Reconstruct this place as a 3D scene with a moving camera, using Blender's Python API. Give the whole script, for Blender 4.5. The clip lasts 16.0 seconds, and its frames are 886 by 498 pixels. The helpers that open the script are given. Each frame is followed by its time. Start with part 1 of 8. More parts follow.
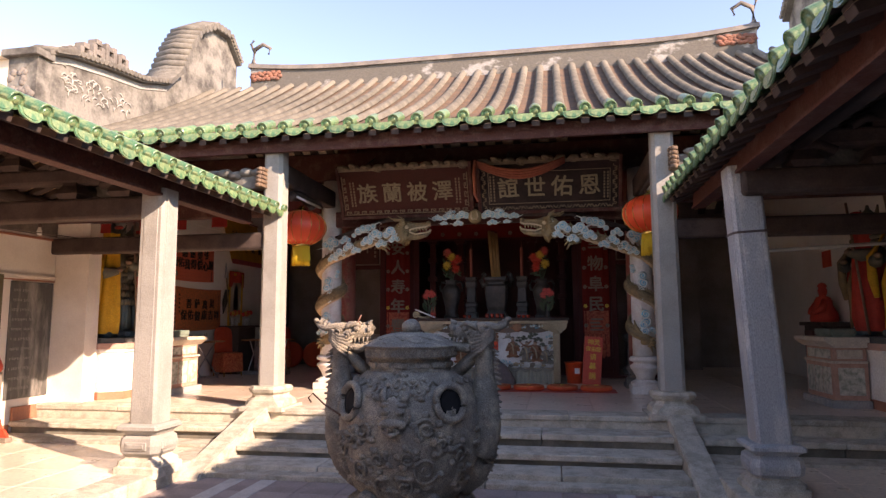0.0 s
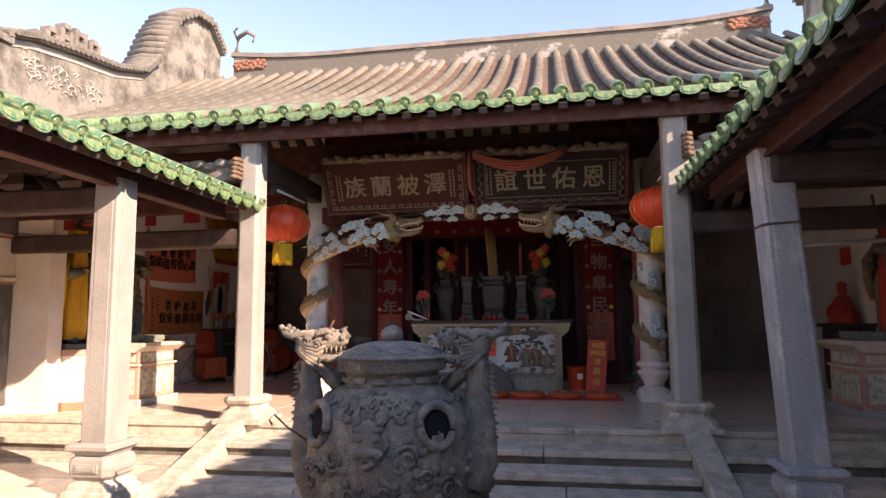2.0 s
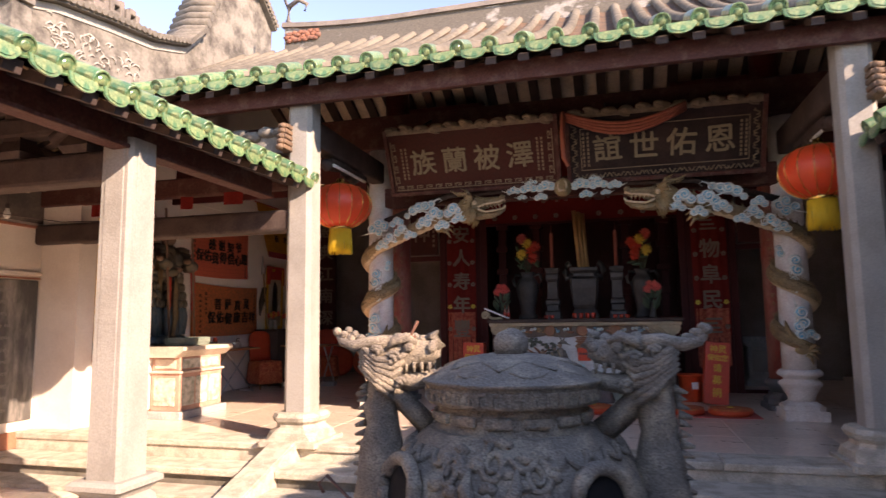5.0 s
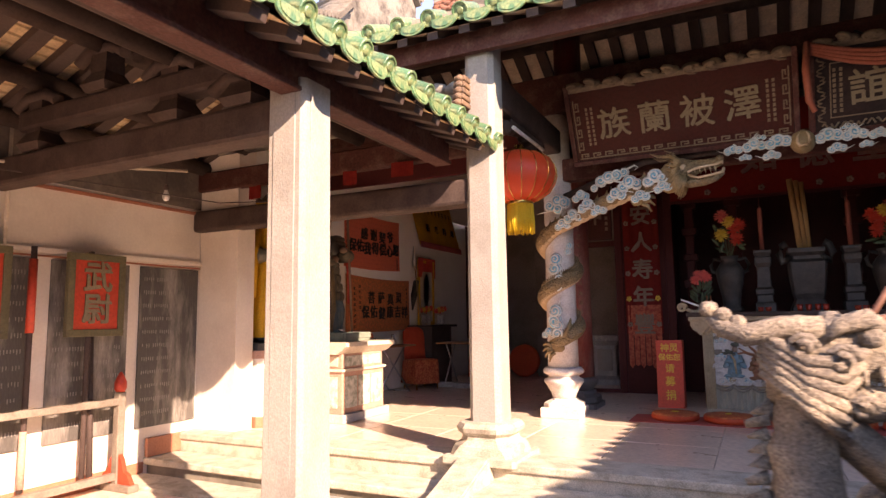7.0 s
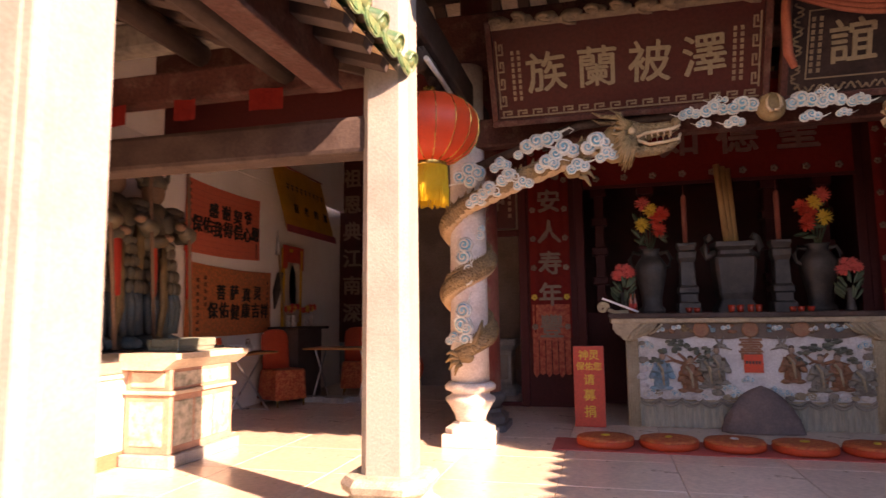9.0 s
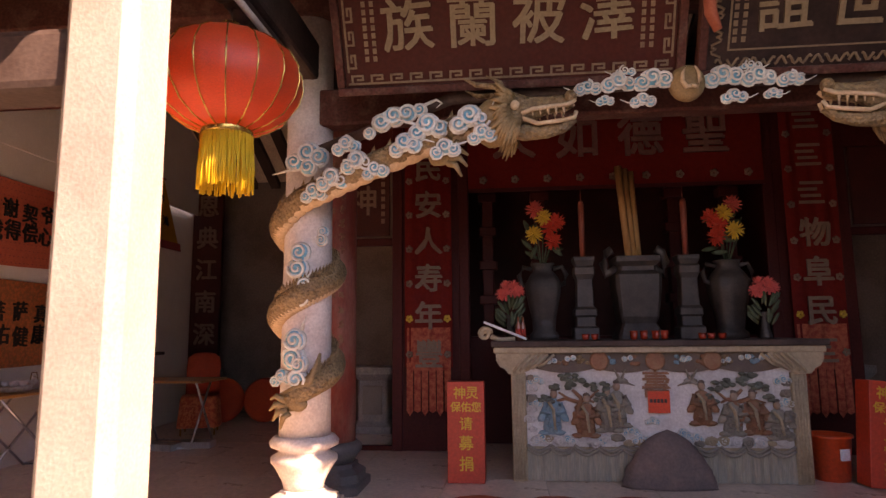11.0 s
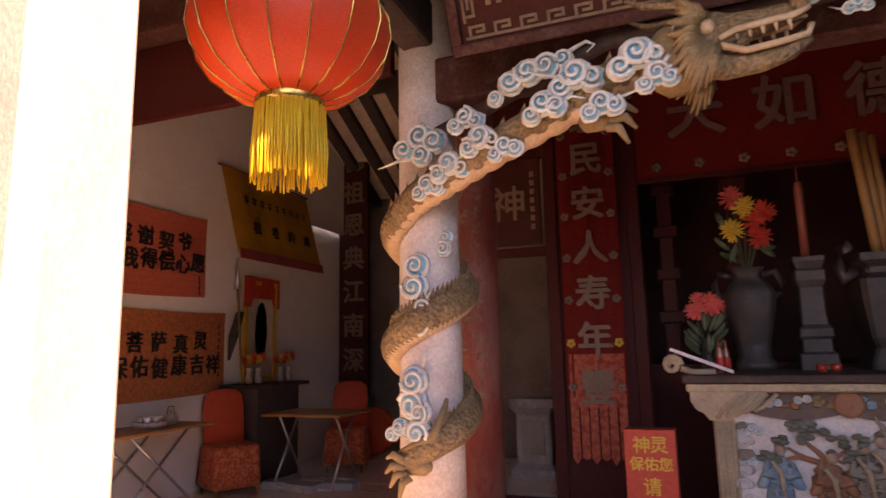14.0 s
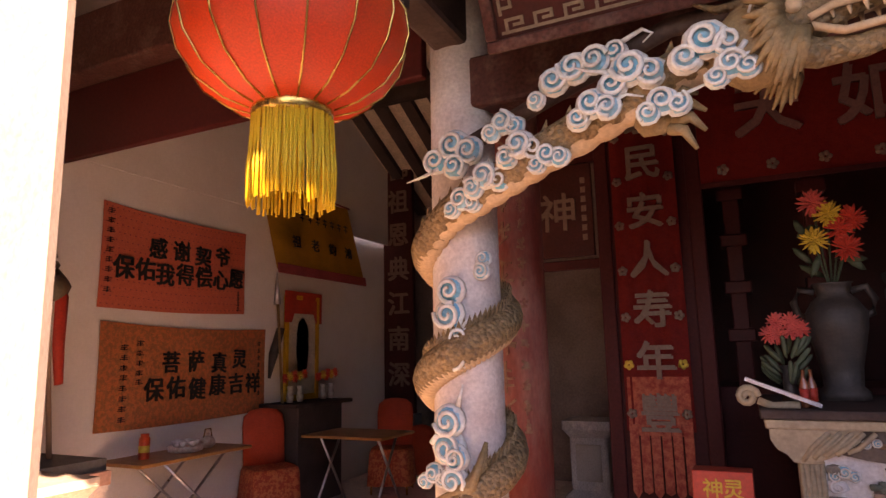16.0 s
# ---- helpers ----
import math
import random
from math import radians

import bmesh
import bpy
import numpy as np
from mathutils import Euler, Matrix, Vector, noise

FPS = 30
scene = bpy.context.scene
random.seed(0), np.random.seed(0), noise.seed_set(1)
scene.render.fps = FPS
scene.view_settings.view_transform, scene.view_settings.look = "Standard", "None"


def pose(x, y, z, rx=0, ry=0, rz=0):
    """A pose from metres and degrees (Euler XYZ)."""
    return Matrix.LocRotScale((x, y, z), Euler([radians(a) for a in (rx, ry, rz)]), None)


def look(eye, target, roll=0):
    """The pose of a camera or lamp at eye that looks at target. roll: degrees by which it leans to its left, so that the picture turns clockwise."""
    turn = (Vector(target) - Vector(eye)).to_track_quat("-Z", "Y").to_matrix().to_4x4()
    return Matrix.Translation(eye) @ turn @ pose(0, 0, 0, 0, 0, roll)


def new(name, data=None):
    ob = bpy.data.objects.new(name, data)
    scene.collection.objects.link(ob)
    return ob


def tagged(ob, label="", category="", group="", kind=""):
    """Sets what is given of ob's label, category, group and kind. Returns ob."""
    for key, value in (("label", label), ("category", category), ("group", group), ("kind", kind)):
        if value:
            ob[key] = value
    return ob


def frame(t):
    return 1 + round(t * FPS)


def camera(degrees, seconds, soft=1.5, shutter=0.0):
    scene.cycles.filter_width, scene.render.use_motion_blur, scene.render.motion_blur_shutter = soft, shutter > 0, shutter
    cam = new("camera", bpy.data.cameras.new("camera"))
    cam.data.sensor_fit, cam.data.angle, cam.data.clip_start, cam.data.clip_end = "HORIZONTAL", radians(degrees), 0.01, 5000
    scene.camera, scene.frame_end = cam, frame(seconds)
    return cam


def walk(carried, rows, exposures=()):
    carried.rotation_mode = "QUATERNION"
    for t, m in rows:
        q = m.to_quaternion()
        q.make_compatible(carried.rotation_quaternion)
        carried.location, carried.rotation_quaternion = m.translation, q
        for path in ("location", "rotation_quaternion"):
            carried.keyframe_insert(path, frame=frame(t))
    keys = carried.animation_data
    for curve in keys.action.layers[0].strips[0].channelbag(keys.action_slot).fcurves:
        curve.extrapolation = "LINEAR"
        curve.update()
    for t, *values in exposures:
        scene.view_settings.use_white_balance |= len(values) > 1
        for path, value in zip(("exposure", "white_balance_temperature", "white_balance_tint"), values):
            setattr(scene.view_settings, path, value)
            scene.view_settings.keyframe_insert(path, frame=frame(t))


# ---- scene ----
cam = camera(70.3, 16.0, soft=1.4, shutter=0.35)
PATH = [
    (0, (0.186, -0.181, 1.685), (-0.163, 1.776, 1.911), -0.3),
    (0.5, (0.165, -0.044, 1.703), (-0.181, 1.914, 1.926), -0.3),
    (1, (0.13, 0.15, 1.671), (-0.218, 2.107, 1.893), -0.4),
    (1.5, (0.138, 0.32, 1.7), (-0.212, 2.277, 1.923), -0.5),
    (2, (0.146, 0.488, 1.724), (-0.199, 2.445, 1.95), -0.5),
    (2.5, (0.118, 0.637, 1.721), (-0.225, 2.594, 1.951), -0.5),
    (3, (0.024, 0.767, 1.731), (-0.322, 2.723, 1.961), -0.5),
    (3.2, (-0.024, 0.817, 1.717), (-0.368, 2.774, 1.948), -0.5),
    (5.3, (-0.577, 1.935, 1.746), (-1.202, 3.822, 1.964), -0.9),
    (5.5, (-0.671, 1.959, 1.758), (-1.404, 3.807, 1.974), -1.1),
    (6, (-0.858, 2.21, 1.716), (-1.733, 3.995, 1.936), -1.1),
    (6.5, (-1.139, 2.429, 1.701), (-2.022, 4.21, 1.924), -0.9),
    (7, (-1.45, 2.714, 1.675), (-2.334, 4.493, 1.9), -0.8),
    (7.5, (-1.724, 3.021, 1.641), (-2.607, 4.801, 1.873), -0.9),
    (8, (-1.975, 3.35, 1.691), (-2.75, 5.181, 1.91), -0.9),
    (8.5, (-2.162, 3.743, 1.702), (-2.755, 5.64, 1.92), -0.8),
    (9, (-2.267, 4.142, 1.695), (-2.754, 6.07, 1.914), -0.6),
    (9.5, (-2.305, 4.505, 1.695), (-2.561, 6.475, 1.921), -0.4),
    (10, (-2.217, 4.853, 1.774), (-2.416, 6.832, 1.988), -0.7),
    (10.2, (-2.177, 4.985, 1.76), (-2.373, 6.963, 1.98), -0.6),
    (12.3, (-2.033, 6.045, 1.886), (-2.311, 8.001, 2.197), -0.4),
    (12.5, (-2.063, 6.076, 1.882), (-2.381, 8.026, 2.193), -0.6),
    (13, (-2.112, 6.215, 1.883), (-2.519, 8.149, 2.19), -0.7),
    (13.5, (-2.124, 6.404, 1.907), (-2.663, 8.304, 2.22), -1.0),
    (14, (-2.169, 6.56, 1.902), (-2.872, 8.405, 2.221), -1.2),
    (14.5, (-2.253, 6.822, 1.923), (-3.042, 8.631, 2.243), -1.2),
    (15, (-2.239, 6.924, 2.026), (-3.033, 8.73, 2.355), -1.2),
    (15.5, (-2.19, 6.913, 2.046), (-3.013, 8.706, 2.378), -1.4),
    (16, (-2.221, 6.9, 2.042), (-3.077, 8.677, 2.375), -1.2),
]
walk(cam, [(t, look(eye, target, roll)) for t, eye, target, roll in PATH], exposures=[(0, 1.65, 7800, 29), (3, 1.65, 7800, 30), (7, 1.95, 8500, 37), (9, 2.2, 9600, 48), (10, 2.2, 9700, 49), (12.5, 2.15, 9700, 49), (14.2, 2.45, 9900, 51), (16, 2.5, 9900, 52)])

# ---- world, sun, exposure ----
world = bpy.data.worlds.new("sky")
world.use_nodes = True
scene.world = world
_n = world.node_tree.nodes
_sky = _n.new("ShaderNodeTexSky")
_sky.sky_type, _sky.sun_disc = "NISHITA", False
SUN_FROM = Vector((0.89, -0.46, 0.56)).normalized()
_sky.sun_elevation = math.asin(SUN_FROM.z)
_sky.sun_rotation = math.atan2(SUN_FROM.x, SUN_FROM.y)
_sky.dust_density, _sky.air_density, _sky.ozone_density = 0.0, 0.9, 1.8
world.node_tree.links.new(_sky.outputs[0], _n["Background"].inputs[0])
_n["Background"].inputs[1].default_value = 0.15
sun = new("sun", bpy.data.lights.new("sun", "SUN"))
sun.data.energy, sun.data.angle, sun.data.color = 4.0, radians(0.5), (1.0, 0.89, 0.74)
sun.matrix_world = look(SUN_FROM * 30, (0, 0, 0))

# ---- plan ----
CX = -0.98            # the hall's middle line
HALL, GALLERY, COURT = 0.61, 0.28, 0.14
EDGE = 7.22           # front edge of the hall's platform


def mirror_x(x):
    return 2 * CX - x


# ---- materials ----
def material(name, base, rough=0.8, spots=None, scale=5.0, amount=0.35, grain=60.0, bump=0.25, metal=0.0, stretch=(1, 1, 1), sharp=(0.42, 0.62), gloss=0.0, pieces=0.0, fleck=0.15, scales=0.0, spec=0.5):
    """A procedural surface: base colour, a second colour in patches, fine grain, relief."""
    m = bpy.data.materials.new(name)
    m.use_nodes = True
    nt = m.node_tree
    b = nt.nodes["Principled BSDF"]
    co = nt.nodes.new("ShaderNodeTexCoord")
    mp = nt.nodes.new("ShaderNodeMapping")
    mp.inputs["Scale"].default_value = stretch
    nt.links.new(co.outputs["Object"], mp.inputs[0])
    big = nt.nodes.new("ShaderNodeTexNoise")
    big.inputs["Scale"].default_value, big.inputs["Detail"].default_value, big.inputs["Roughness"].default_value = scale, 8, 0.62
    fine = nt.nodes.new("ShaderNodeTexNoise")
    fine.inputs["Scale"].default_value, fine.inputs["Detail"].default_value = grain, 5
    nt.links.new(mp.outputs[0], big.inputs["Vector"])
    nt.links.new(mp.outputs[0], fine.inputs["Vector"])
    ramp = nt.nodes.new("ShaderNodeMapRange")
    ramp.inputs["From Min"].default_value, ramp.inputs["From Max"].default_value = sharp
    ramp.inputs["To Max"].default_value = amount
    nt.links.new(big.outputs["Fac"], ramp.inputs["Value"])
    mix = nt.nodes.new("ShaderNodeMix")
    mix.data_type = "RGBA"
    other = spots or tuple(c * 0.55 for c in base)
    mix.inputs[6].default_value, mix.inputs[7].default_value = (*base, 1), (*other, 1)
    nt.links.new(ramp.outputs[0], mix.inputs[0])
    val = nt.nodes.new("ShaderNodeMapRange")
    val.inputs["From Min"].default_value, val.inputs["From Max"].default_value = 0.3, 0.7
    val.inputs["To Min"].default_value, val.inputs["To Max"].default_value = 1 - fleck, 1 + fleck
    nt.links.new(fine.outputs["Fac"], val.inputs["Value"])
    hsv = nt.nodes.new("ShaderNodeHueSaturation")
    nt.links.new(mix.outputs[2], hsv.inputs["Color"])
    last = val.outputs[0]
    if pieces:
        info = nt.nodes.new("ShaderNodeObjectInfo")
        rnd = nt.nodes.new("ShaderNodeMapRange")
        rnd.inputs["To Min"].default_value, rnd.inputs["To Max"].default_value = 1 - pieces, 1 + pieces
        nt.links.new(info.outputs["Random"], rnd.inputs["Value"])
        mul = nt.nodes.new("ShaderNodeMath")
        mul.operation = "MULTIPLY"
        nt.links.new(last, mul.inputs[0])
        nt.links.new(rnd.outputs[0], mul.inputs[1])
        last = mul.outputs[0]
    nt.links.new(last, hsv.inputs["Value"])
    nt.links.new(hsv.outputs[0], b.inputs["Base Color"])
    rr = nt.nodes.new("ShaderNodeMapRange")
    rr.inputs["To Min"].default_value, rr.inputs["To Max"].default_value = max(0.03, rough - 0.12), min(1, rough + 0.12)
    nt.links.new(big.outputs["Fac"], rr.inputs["Value"])
    nt.links.new(rr.outputs[0], b.inputs["Roughness"])
    b.inputs["Metallic"].default_value = metal
    b.inputs["Specular IOR Level"].default_value = spec
    if gloss:
        b.inputs["Coat Weight"].default_value, b.inputs["Coat Roughness"].default_value = gloss, 0.12
    if bump:
        add = nt.nodes.new("ShaderNodeMath")
        add.operation = "MULTIPLY_ADD"
        add.inputs[1].default_value = 0.35
        nt.links.new(fine.outputs["Fac"], add.inputs[0])
        nt.links.new(big.outputs["Fac"], add.inputs[2])
        bp = nt.nodes.new("ShaderNodeBump")
        bp.inputs["Strength"].default_value, bp.inputs["Distance"].default_value = bump, 0.02
        height = add.outputs[0]
        if scales:
            vor = nt.nodes.new("ShaderNodeTexVoronoi")
            vor.inputs["Scale"].default_value = scales
            nt.links.new(co.outputs["Object"], vor.inputs["Vector"])
            sub = nt.nodes.new("ShaderNodeMath")
            sub.operation = "MULTIPLY_ADD"
            sub.inputs[1].default_value = -0.9
            nt.links.new(vor.outputs["Distance"], sub.inputs[0])
            nt.links.new(height, sub.inputs[2])
            height = sub.outputs[0]
        nt.links.new(height, bp.inputs["Height"])
        nt.links.new(bp.outputs[0], b.inputs["Normal"])
    return m


GRANITE = material("granite", (0.54, 0.49, 0.40), 0.88, (0.30, 0.27, 0.21), 7.0, 0.75, 130, 0.6, pieces=0.12, fleck=0.3)
PALE_STONE = material("pale_stone", (0.35, 0.333, 0.298), 0.85, (0.22, 0.204, 0.175), 2.6, 0.5, 90, 0.35, stretch=(1, 1, 0.75), fleck=0.12)
GREY_STONE = material("grey_stone", (0.34, 0.345, 0.345), 0.65, (0.52, 0.50, 0.46), 5.0, 0.7, 110, 0.4, stretch=(1, 1, 0.45), sharp=(0.5, 0.62), fleck=0.25)
DRAGON_STONE = material("whitewashed_column", (0.66, 0.625, 0.58), 0.7, (0.50, 0.41, 0.36), 5.0, 0.6, 60, 0.25)
PLASTER = material("plaster", (0.82, 0.75, 0.66), 0.9, (0.66, 0.57, 0.48), 1.3, 0.6, 40, 0.12, fleck=0.04)
INNER_PLASTER = material("inner_plaster", (0.85, 0.81, 0.76), 0.9, (0.74, 0.69, 0.63), 1.2, 0.6, 40, 0.06, fleck=0.03)
GABLE_PLASTER = material("weathered_plaster", (0.22, 0.205, 0.175), 0.95, (0.06, 0.054, 0.047), 2.6, 0.95, 30, 0.4)
# plaster with the shade of the back rooms put into its colour
SHADED_PLASTER = material("shaded_plaster", (0.30, 0.25, 0.22), 0.9, (0.17, 0.135, 0.115), 1.4, 0.7, 40, 0.12)
FLOOR_TILE = material("floor_tile", (0.77, 0.63, 0.51), 0.30, (0.68, 0.54, 0.43), 1.5, 0.5, 30, 0.04, pieces=0.05, gloss=0.35)
GROUT = material("grout", (0.40, 0.31, 0.25), 0.9, bump=0.1)
COURT_TILE = material("court_paving", (0.34, 0.27, 0.245), 0.75, (0.20, 0.17, 0.16), 2.5, 0.6, 60, 0.2, pieces=0.08)
PALE_STRIPE = material("pale_paving_stripe", (0.52, 0.50, 0.47), 0.7)
DARK_WOOD = material("dark_wood", (0.055, 0.037, 0.032), 0.7, (0.105, 0.078, 0.068), 4.0, 0.6, 50, 0.3, stretch=(1, 1, 1), spec=0.2)
RED_WOOD = material("red_brown_wood", (0.085, 0.032, 0.026), 0.6, (0.13, 0.075, 0.063), 7.0, 0.7, 50, 0.5, sharp=(0.5, 0.62), fleck=0.3, spec=0.2)
RAFTER = material("rafter_wood", (0.075, 0.050, 0.043), 0.7)
TILE_UNDER = material("tile_underside", (0.74, 0.56, 0.34), 0.9, (0.38, 0.27, 0.17), 6, 0.6, 40, 0.2)
ROOF_TILE = material("roof_tile", (0.18, 0.158, 0.122), 0.9, (0.07, 0.062, 0.05), 2.2, 0.75, 40, 0.4, pieces=0.1)
PAN_TILE = material("pan_tile", (0.15, 0.095, 0.065), 0.9, (0.08, 0.068, 0.058), 3.0, 0.6, 40, 0.35)
GREEN_GLAZE = material("green_glazed_tile", (0.062, 0.17, 0.08), 0.36, (0.28, 0.31, 0.14), 14.0, 0.8, 60, 0.35, gloss=0.3, pieces=0.18)
BRONZE = material("dark_cast_iron", (0.185, 0.157, 0.124), 0.8, (0.42, 0.35, 0.25), 9.0, 0.8, 150, 1.0, sharp=(0.46, 0.70), fleck=0.5)
RED_PAINT = material("red_paint", (0.36, 0.045, 0.030), 0.55, (0.22, 0.03, 0.022), 3, 0.5, 60, 0.15)
GOLD = material("gold_paint", (0.62, 0.46, 0.20), 0.45, (0.45, 0.32, 0.13), 20, 0.4, 80, 0.1, metal=0.3)


# ---- mesh helpers ----
def box(bm, x0, x1, y0, y1, z0, z1, bevel=0.0, m=None):
    vs = [bm.verts.new((x, y, z)) for x in (x0, x1) for y in (y0, y1) for z in (z0, z1)]
    if m is not None:
        for v in vs:
            v.co = m @ v.co
    fs = [bm.faces.new([vs[i] for i in f]) for f in ((0, 1, 3, 2), (4, 6, 7, 5), (0, 4, 5, 1), (2, 3, 7, 6), (0, 2, 6, 4), (1, 5, 7, 3))]
    if bevel:
        es = list({e for f in fs for e in f.edges})
        bmesh.ops.bevel(bm, geom=es, offset=bevel, segments=2, affect="EDGES", profile=0.5)
    return vs


def loft(bm, rings, close=True, caps=True, smooth=True):
    """Skin a list of rings of points."""
    vr = [[bm.verts.new(p) for p in r] for r in rings]
    n = len(vr[0])
    for a, b in zip(vr, vr[1:]):
        for i in range(n if close else n - 1):
            j = (i + 1) % n
            f = bm.faces.new((a[i], a[j], b[j], b[i]))
            f.smooth = smooth
    if caps and close:
        bm.faces.new(vr[0][::-1])
        bm.faces.new(vr[-1])
    return vr


def lathe(bm, c, prof, n=24, flat=False, turn=0.0):
    """prof: (radius, z) from bottom to top, about the upright axis at c."""
    rings = [[(c[0] + r * math.cos(turn + 2 * math.pi * k / n), c[1] + r * math.sin(turn + 2 * math.pi * k / n), c[2] + z) for k in range(n)] for r, z in prof]
    return loft(bm, rings, smooth=not flat)


def tube(bm, pts, radii, n=8, up=(0, 0, 1), squash=1.0):
    """A round bar along pts; radii: one number or one for each point."""
    pts = [Vector(p) for p in pts]
    if not hasattr(radii, "__len__"):
        radii = [radii] * len(pts)
    rings = []
    for i, p in enumerate(pts):
        d = (pts[min(i + 1, len(pts) - 1)] - pts[max(i - 1, 0)]).normalized()
        u = Vector(up)
        if abs(d.dot(u)) > 0.95:
            u = Vector((1, 0, 0)) if abs(d.x) < 0.9 else Vector((0, 1, 0))
        s = d.cross(u).normalized()
        w = s.cross(d).normalized()
        rings.append([p + radii[i] * (math.cos(2 * math.pi * k / n) * s + squash * math.sin(2 * math.pi * k / n) * w) for k in range(n)])
    return loft(bm, rings)


def slab(bm, outline, depth, m):
    """A flat outline (u, v) extruded by depth along the third axis, set by m."""
    a = [bm.verts.new(m @ Vector((u, v, 0))) for u, v in outline]
    b = [bm.verts.new(m @ Vector((u, v, depth))) for u, v in outline]
    bm.faces.new(a[::-1])
    bm.faces.new(b)
    for i in range(len(a)):
        j = (i + 1) % len(a)
        bm.faces.new((a[i], a[j], b[j], b[i]))


def blob(bm, c, r, squash=(1, 1, 1), seg=10, rings=6, rough=0.0, m=None):
    """A rounded lump."""
    rows = []
    for i in range(1, rings):
        th = math.pi * i / rings
        rows.append([(math.sin(th) * math.cos(2 * math.pi * k / seg), math.sin(th) * math.sin(2 * math.pi * k / seg), -math.cos(th)) for k in range(seg)])
    def put(p):
        p = Vector(p)
        q = p * (r * (1 + rough * noise.noise(p * 2.3 + Vector(c) * 3)))
        q = Vector((q.x * squash[0], q.y * squash[1], q.z * squash[2]))
        if m is not None:
            q = m @ q
        return q + Vector(c)
    lo, hi = bm.verts.new(put((0, 0, -1))), bm.verts.new(put((0, 0, 1)))
    vr = loft(bm, [[put(p) for p in row] for row in rows], caps=False)
    for k in range(seg):
        for f in (bm.faces.new((lo, vr[0][(k + 1) % seg], vr[0][k])), bm.faces.new((hi, vr[-1][k], vr[-1][(k + 1) % seg]))):
            f.smooth = True


def mesh_of(name, bm):
    bmesh.ops.recalc_face_normals(bm, faces=bm.faces)
    me = bpy.data.meshes.new(name)
    bm.to_mesh(me)
    bm.free()
    return me


def thing(name, label, category, group="", kind="", at=(0, 0, 0)):
    ob = new(name)
    ob.empty_display_size = 0.1
    ob.location = at
    return tagged(ob, label, category, group, kind)


def part(name, bm, mat, parent=None, label=""):
    """Link a bmesh (or mesh) as one mesh object under a thing or a part."""
    me = bm if isinstance(bm, bpy.types.Mesh) else mesh_of(name, bm)
    if not me.materials:
        me.materials.append(mat)
    ob = new(name, me)
    if parent is not None:
        ob.parent = parent
    return tagged(ob, label)


def whole(name, bm, mat, label="", category="", group="", kind=""):
    return tagged(part(name, bm, mat), label, category, group, kind)


def structure(name, bm, mat, label=""):
    return whole(name, bm, mat, label, kind="structure")


def NB():
    return bmesh.new()


_glyphs = {}


def glyph_mesh(ch):
    """The outline of one character, filled, about one unit wide, centred."""
    if ch not in _glyphs:
        cu = bpy.data.curves.new("glyph", "FONT")
        cu.body, cu.extrude, cu.resolution_u = ch, 0.03, 2
        ob = new("glyph", cu)
        bpy.context.view_layer.update()
        me = bpy.data.meshes.new_from_object(ob.evaluated_get(bpy.context.evaluated_depsgraph_get()))
        bpy.data.objects.remove(ob)
        xs = [v.co.x for v in me.vertices]
        ys = [v.co.y for v in me.vertices]
        mx, my = (min(xs) + max(xs)) / 2, (min(ys) + max(ys)) / 2
        for v in me.vertices:
            v.co.x -= mx
            v.co.y -= my
        _glyphs[ch] = me
    return _glyphs[ch]


def write(bm, ch, m, size, fat=0.0):
    """Adds a character to bm on the plane of m (x right, y up, z out)."""
    me = glyph_mesh(ch)
    base = len(bm.verts)
    for s in ((0, 0), (fat, 0), (0, fat)) if fat else ((0, 0),):
        vs = [bm.verts.new(m @ Vector((v.co.x * size + s[0], v.co.y * size + s[1], v.co.z * size + s[0] * 0.02 + s[1] * 0.03))) for v in me.vertices]
        for p in me.polygons:
            try:
                bm.faces.new([vs[i] for i in p.vertices])
            except ValueError:
                pass

# ---- ground, platform, steps ----
bm = NB()
box(bm, -60, 60, -60, 60, -0.5, COURT - 0.012)
structure("ground", bm, GROUT, "dark earth under the paved courtyard")
# stone edge of the hall, steps and cheek stones
bm = NB()
box(bm, -7.4, 5.4, EDGE + 0.02, 15.2, -0.3, HALL - 0.012)
structure("hall_platform", bm, GRANITE, "granite platform of the temple hall")
bm = NB()
box(bm, -8, -3.52, -6, EDGE + 0.02, -0.3, GALLERY - 0.012)
structure("gallery_platform_left", bm, GROUT, "raised platform of the side gallery")
bm = NB()
box(bm, 1.60, 6, -6, EDGE + 0.02, -0.3, GALLERY - 0.012)
structure("gallery_platform_right", bm, GROUT, "raised platform of the side gallery")


def stone_run(parent, x0, x1, y0, y1, z0, z1, cuts, bevel=0.012):
    """A row of long stone blocks with thin joints."""
    xs = [x0, *cuts, x1]
    for a, b in zip(xs, xs[1:]):
        bm = NB()
        dz = random.uniform(-0.004, 0.004)
        off = random.uniform(-0.006, 0.006)
        box(bm, a + 0.004, b - 0.004, y0 + off, y1, z1 - 0.062, z1 + dz, bevel)
        part("tread_stone", bm, GRANITE, parent)
        bm = NB()
        box(bm, a + 0.006, b - 0.006, y0 + off + 0.045, y1, z0, z1 - 0.064, 0.006)
        part("riser_stone", bm, RISER, parent)


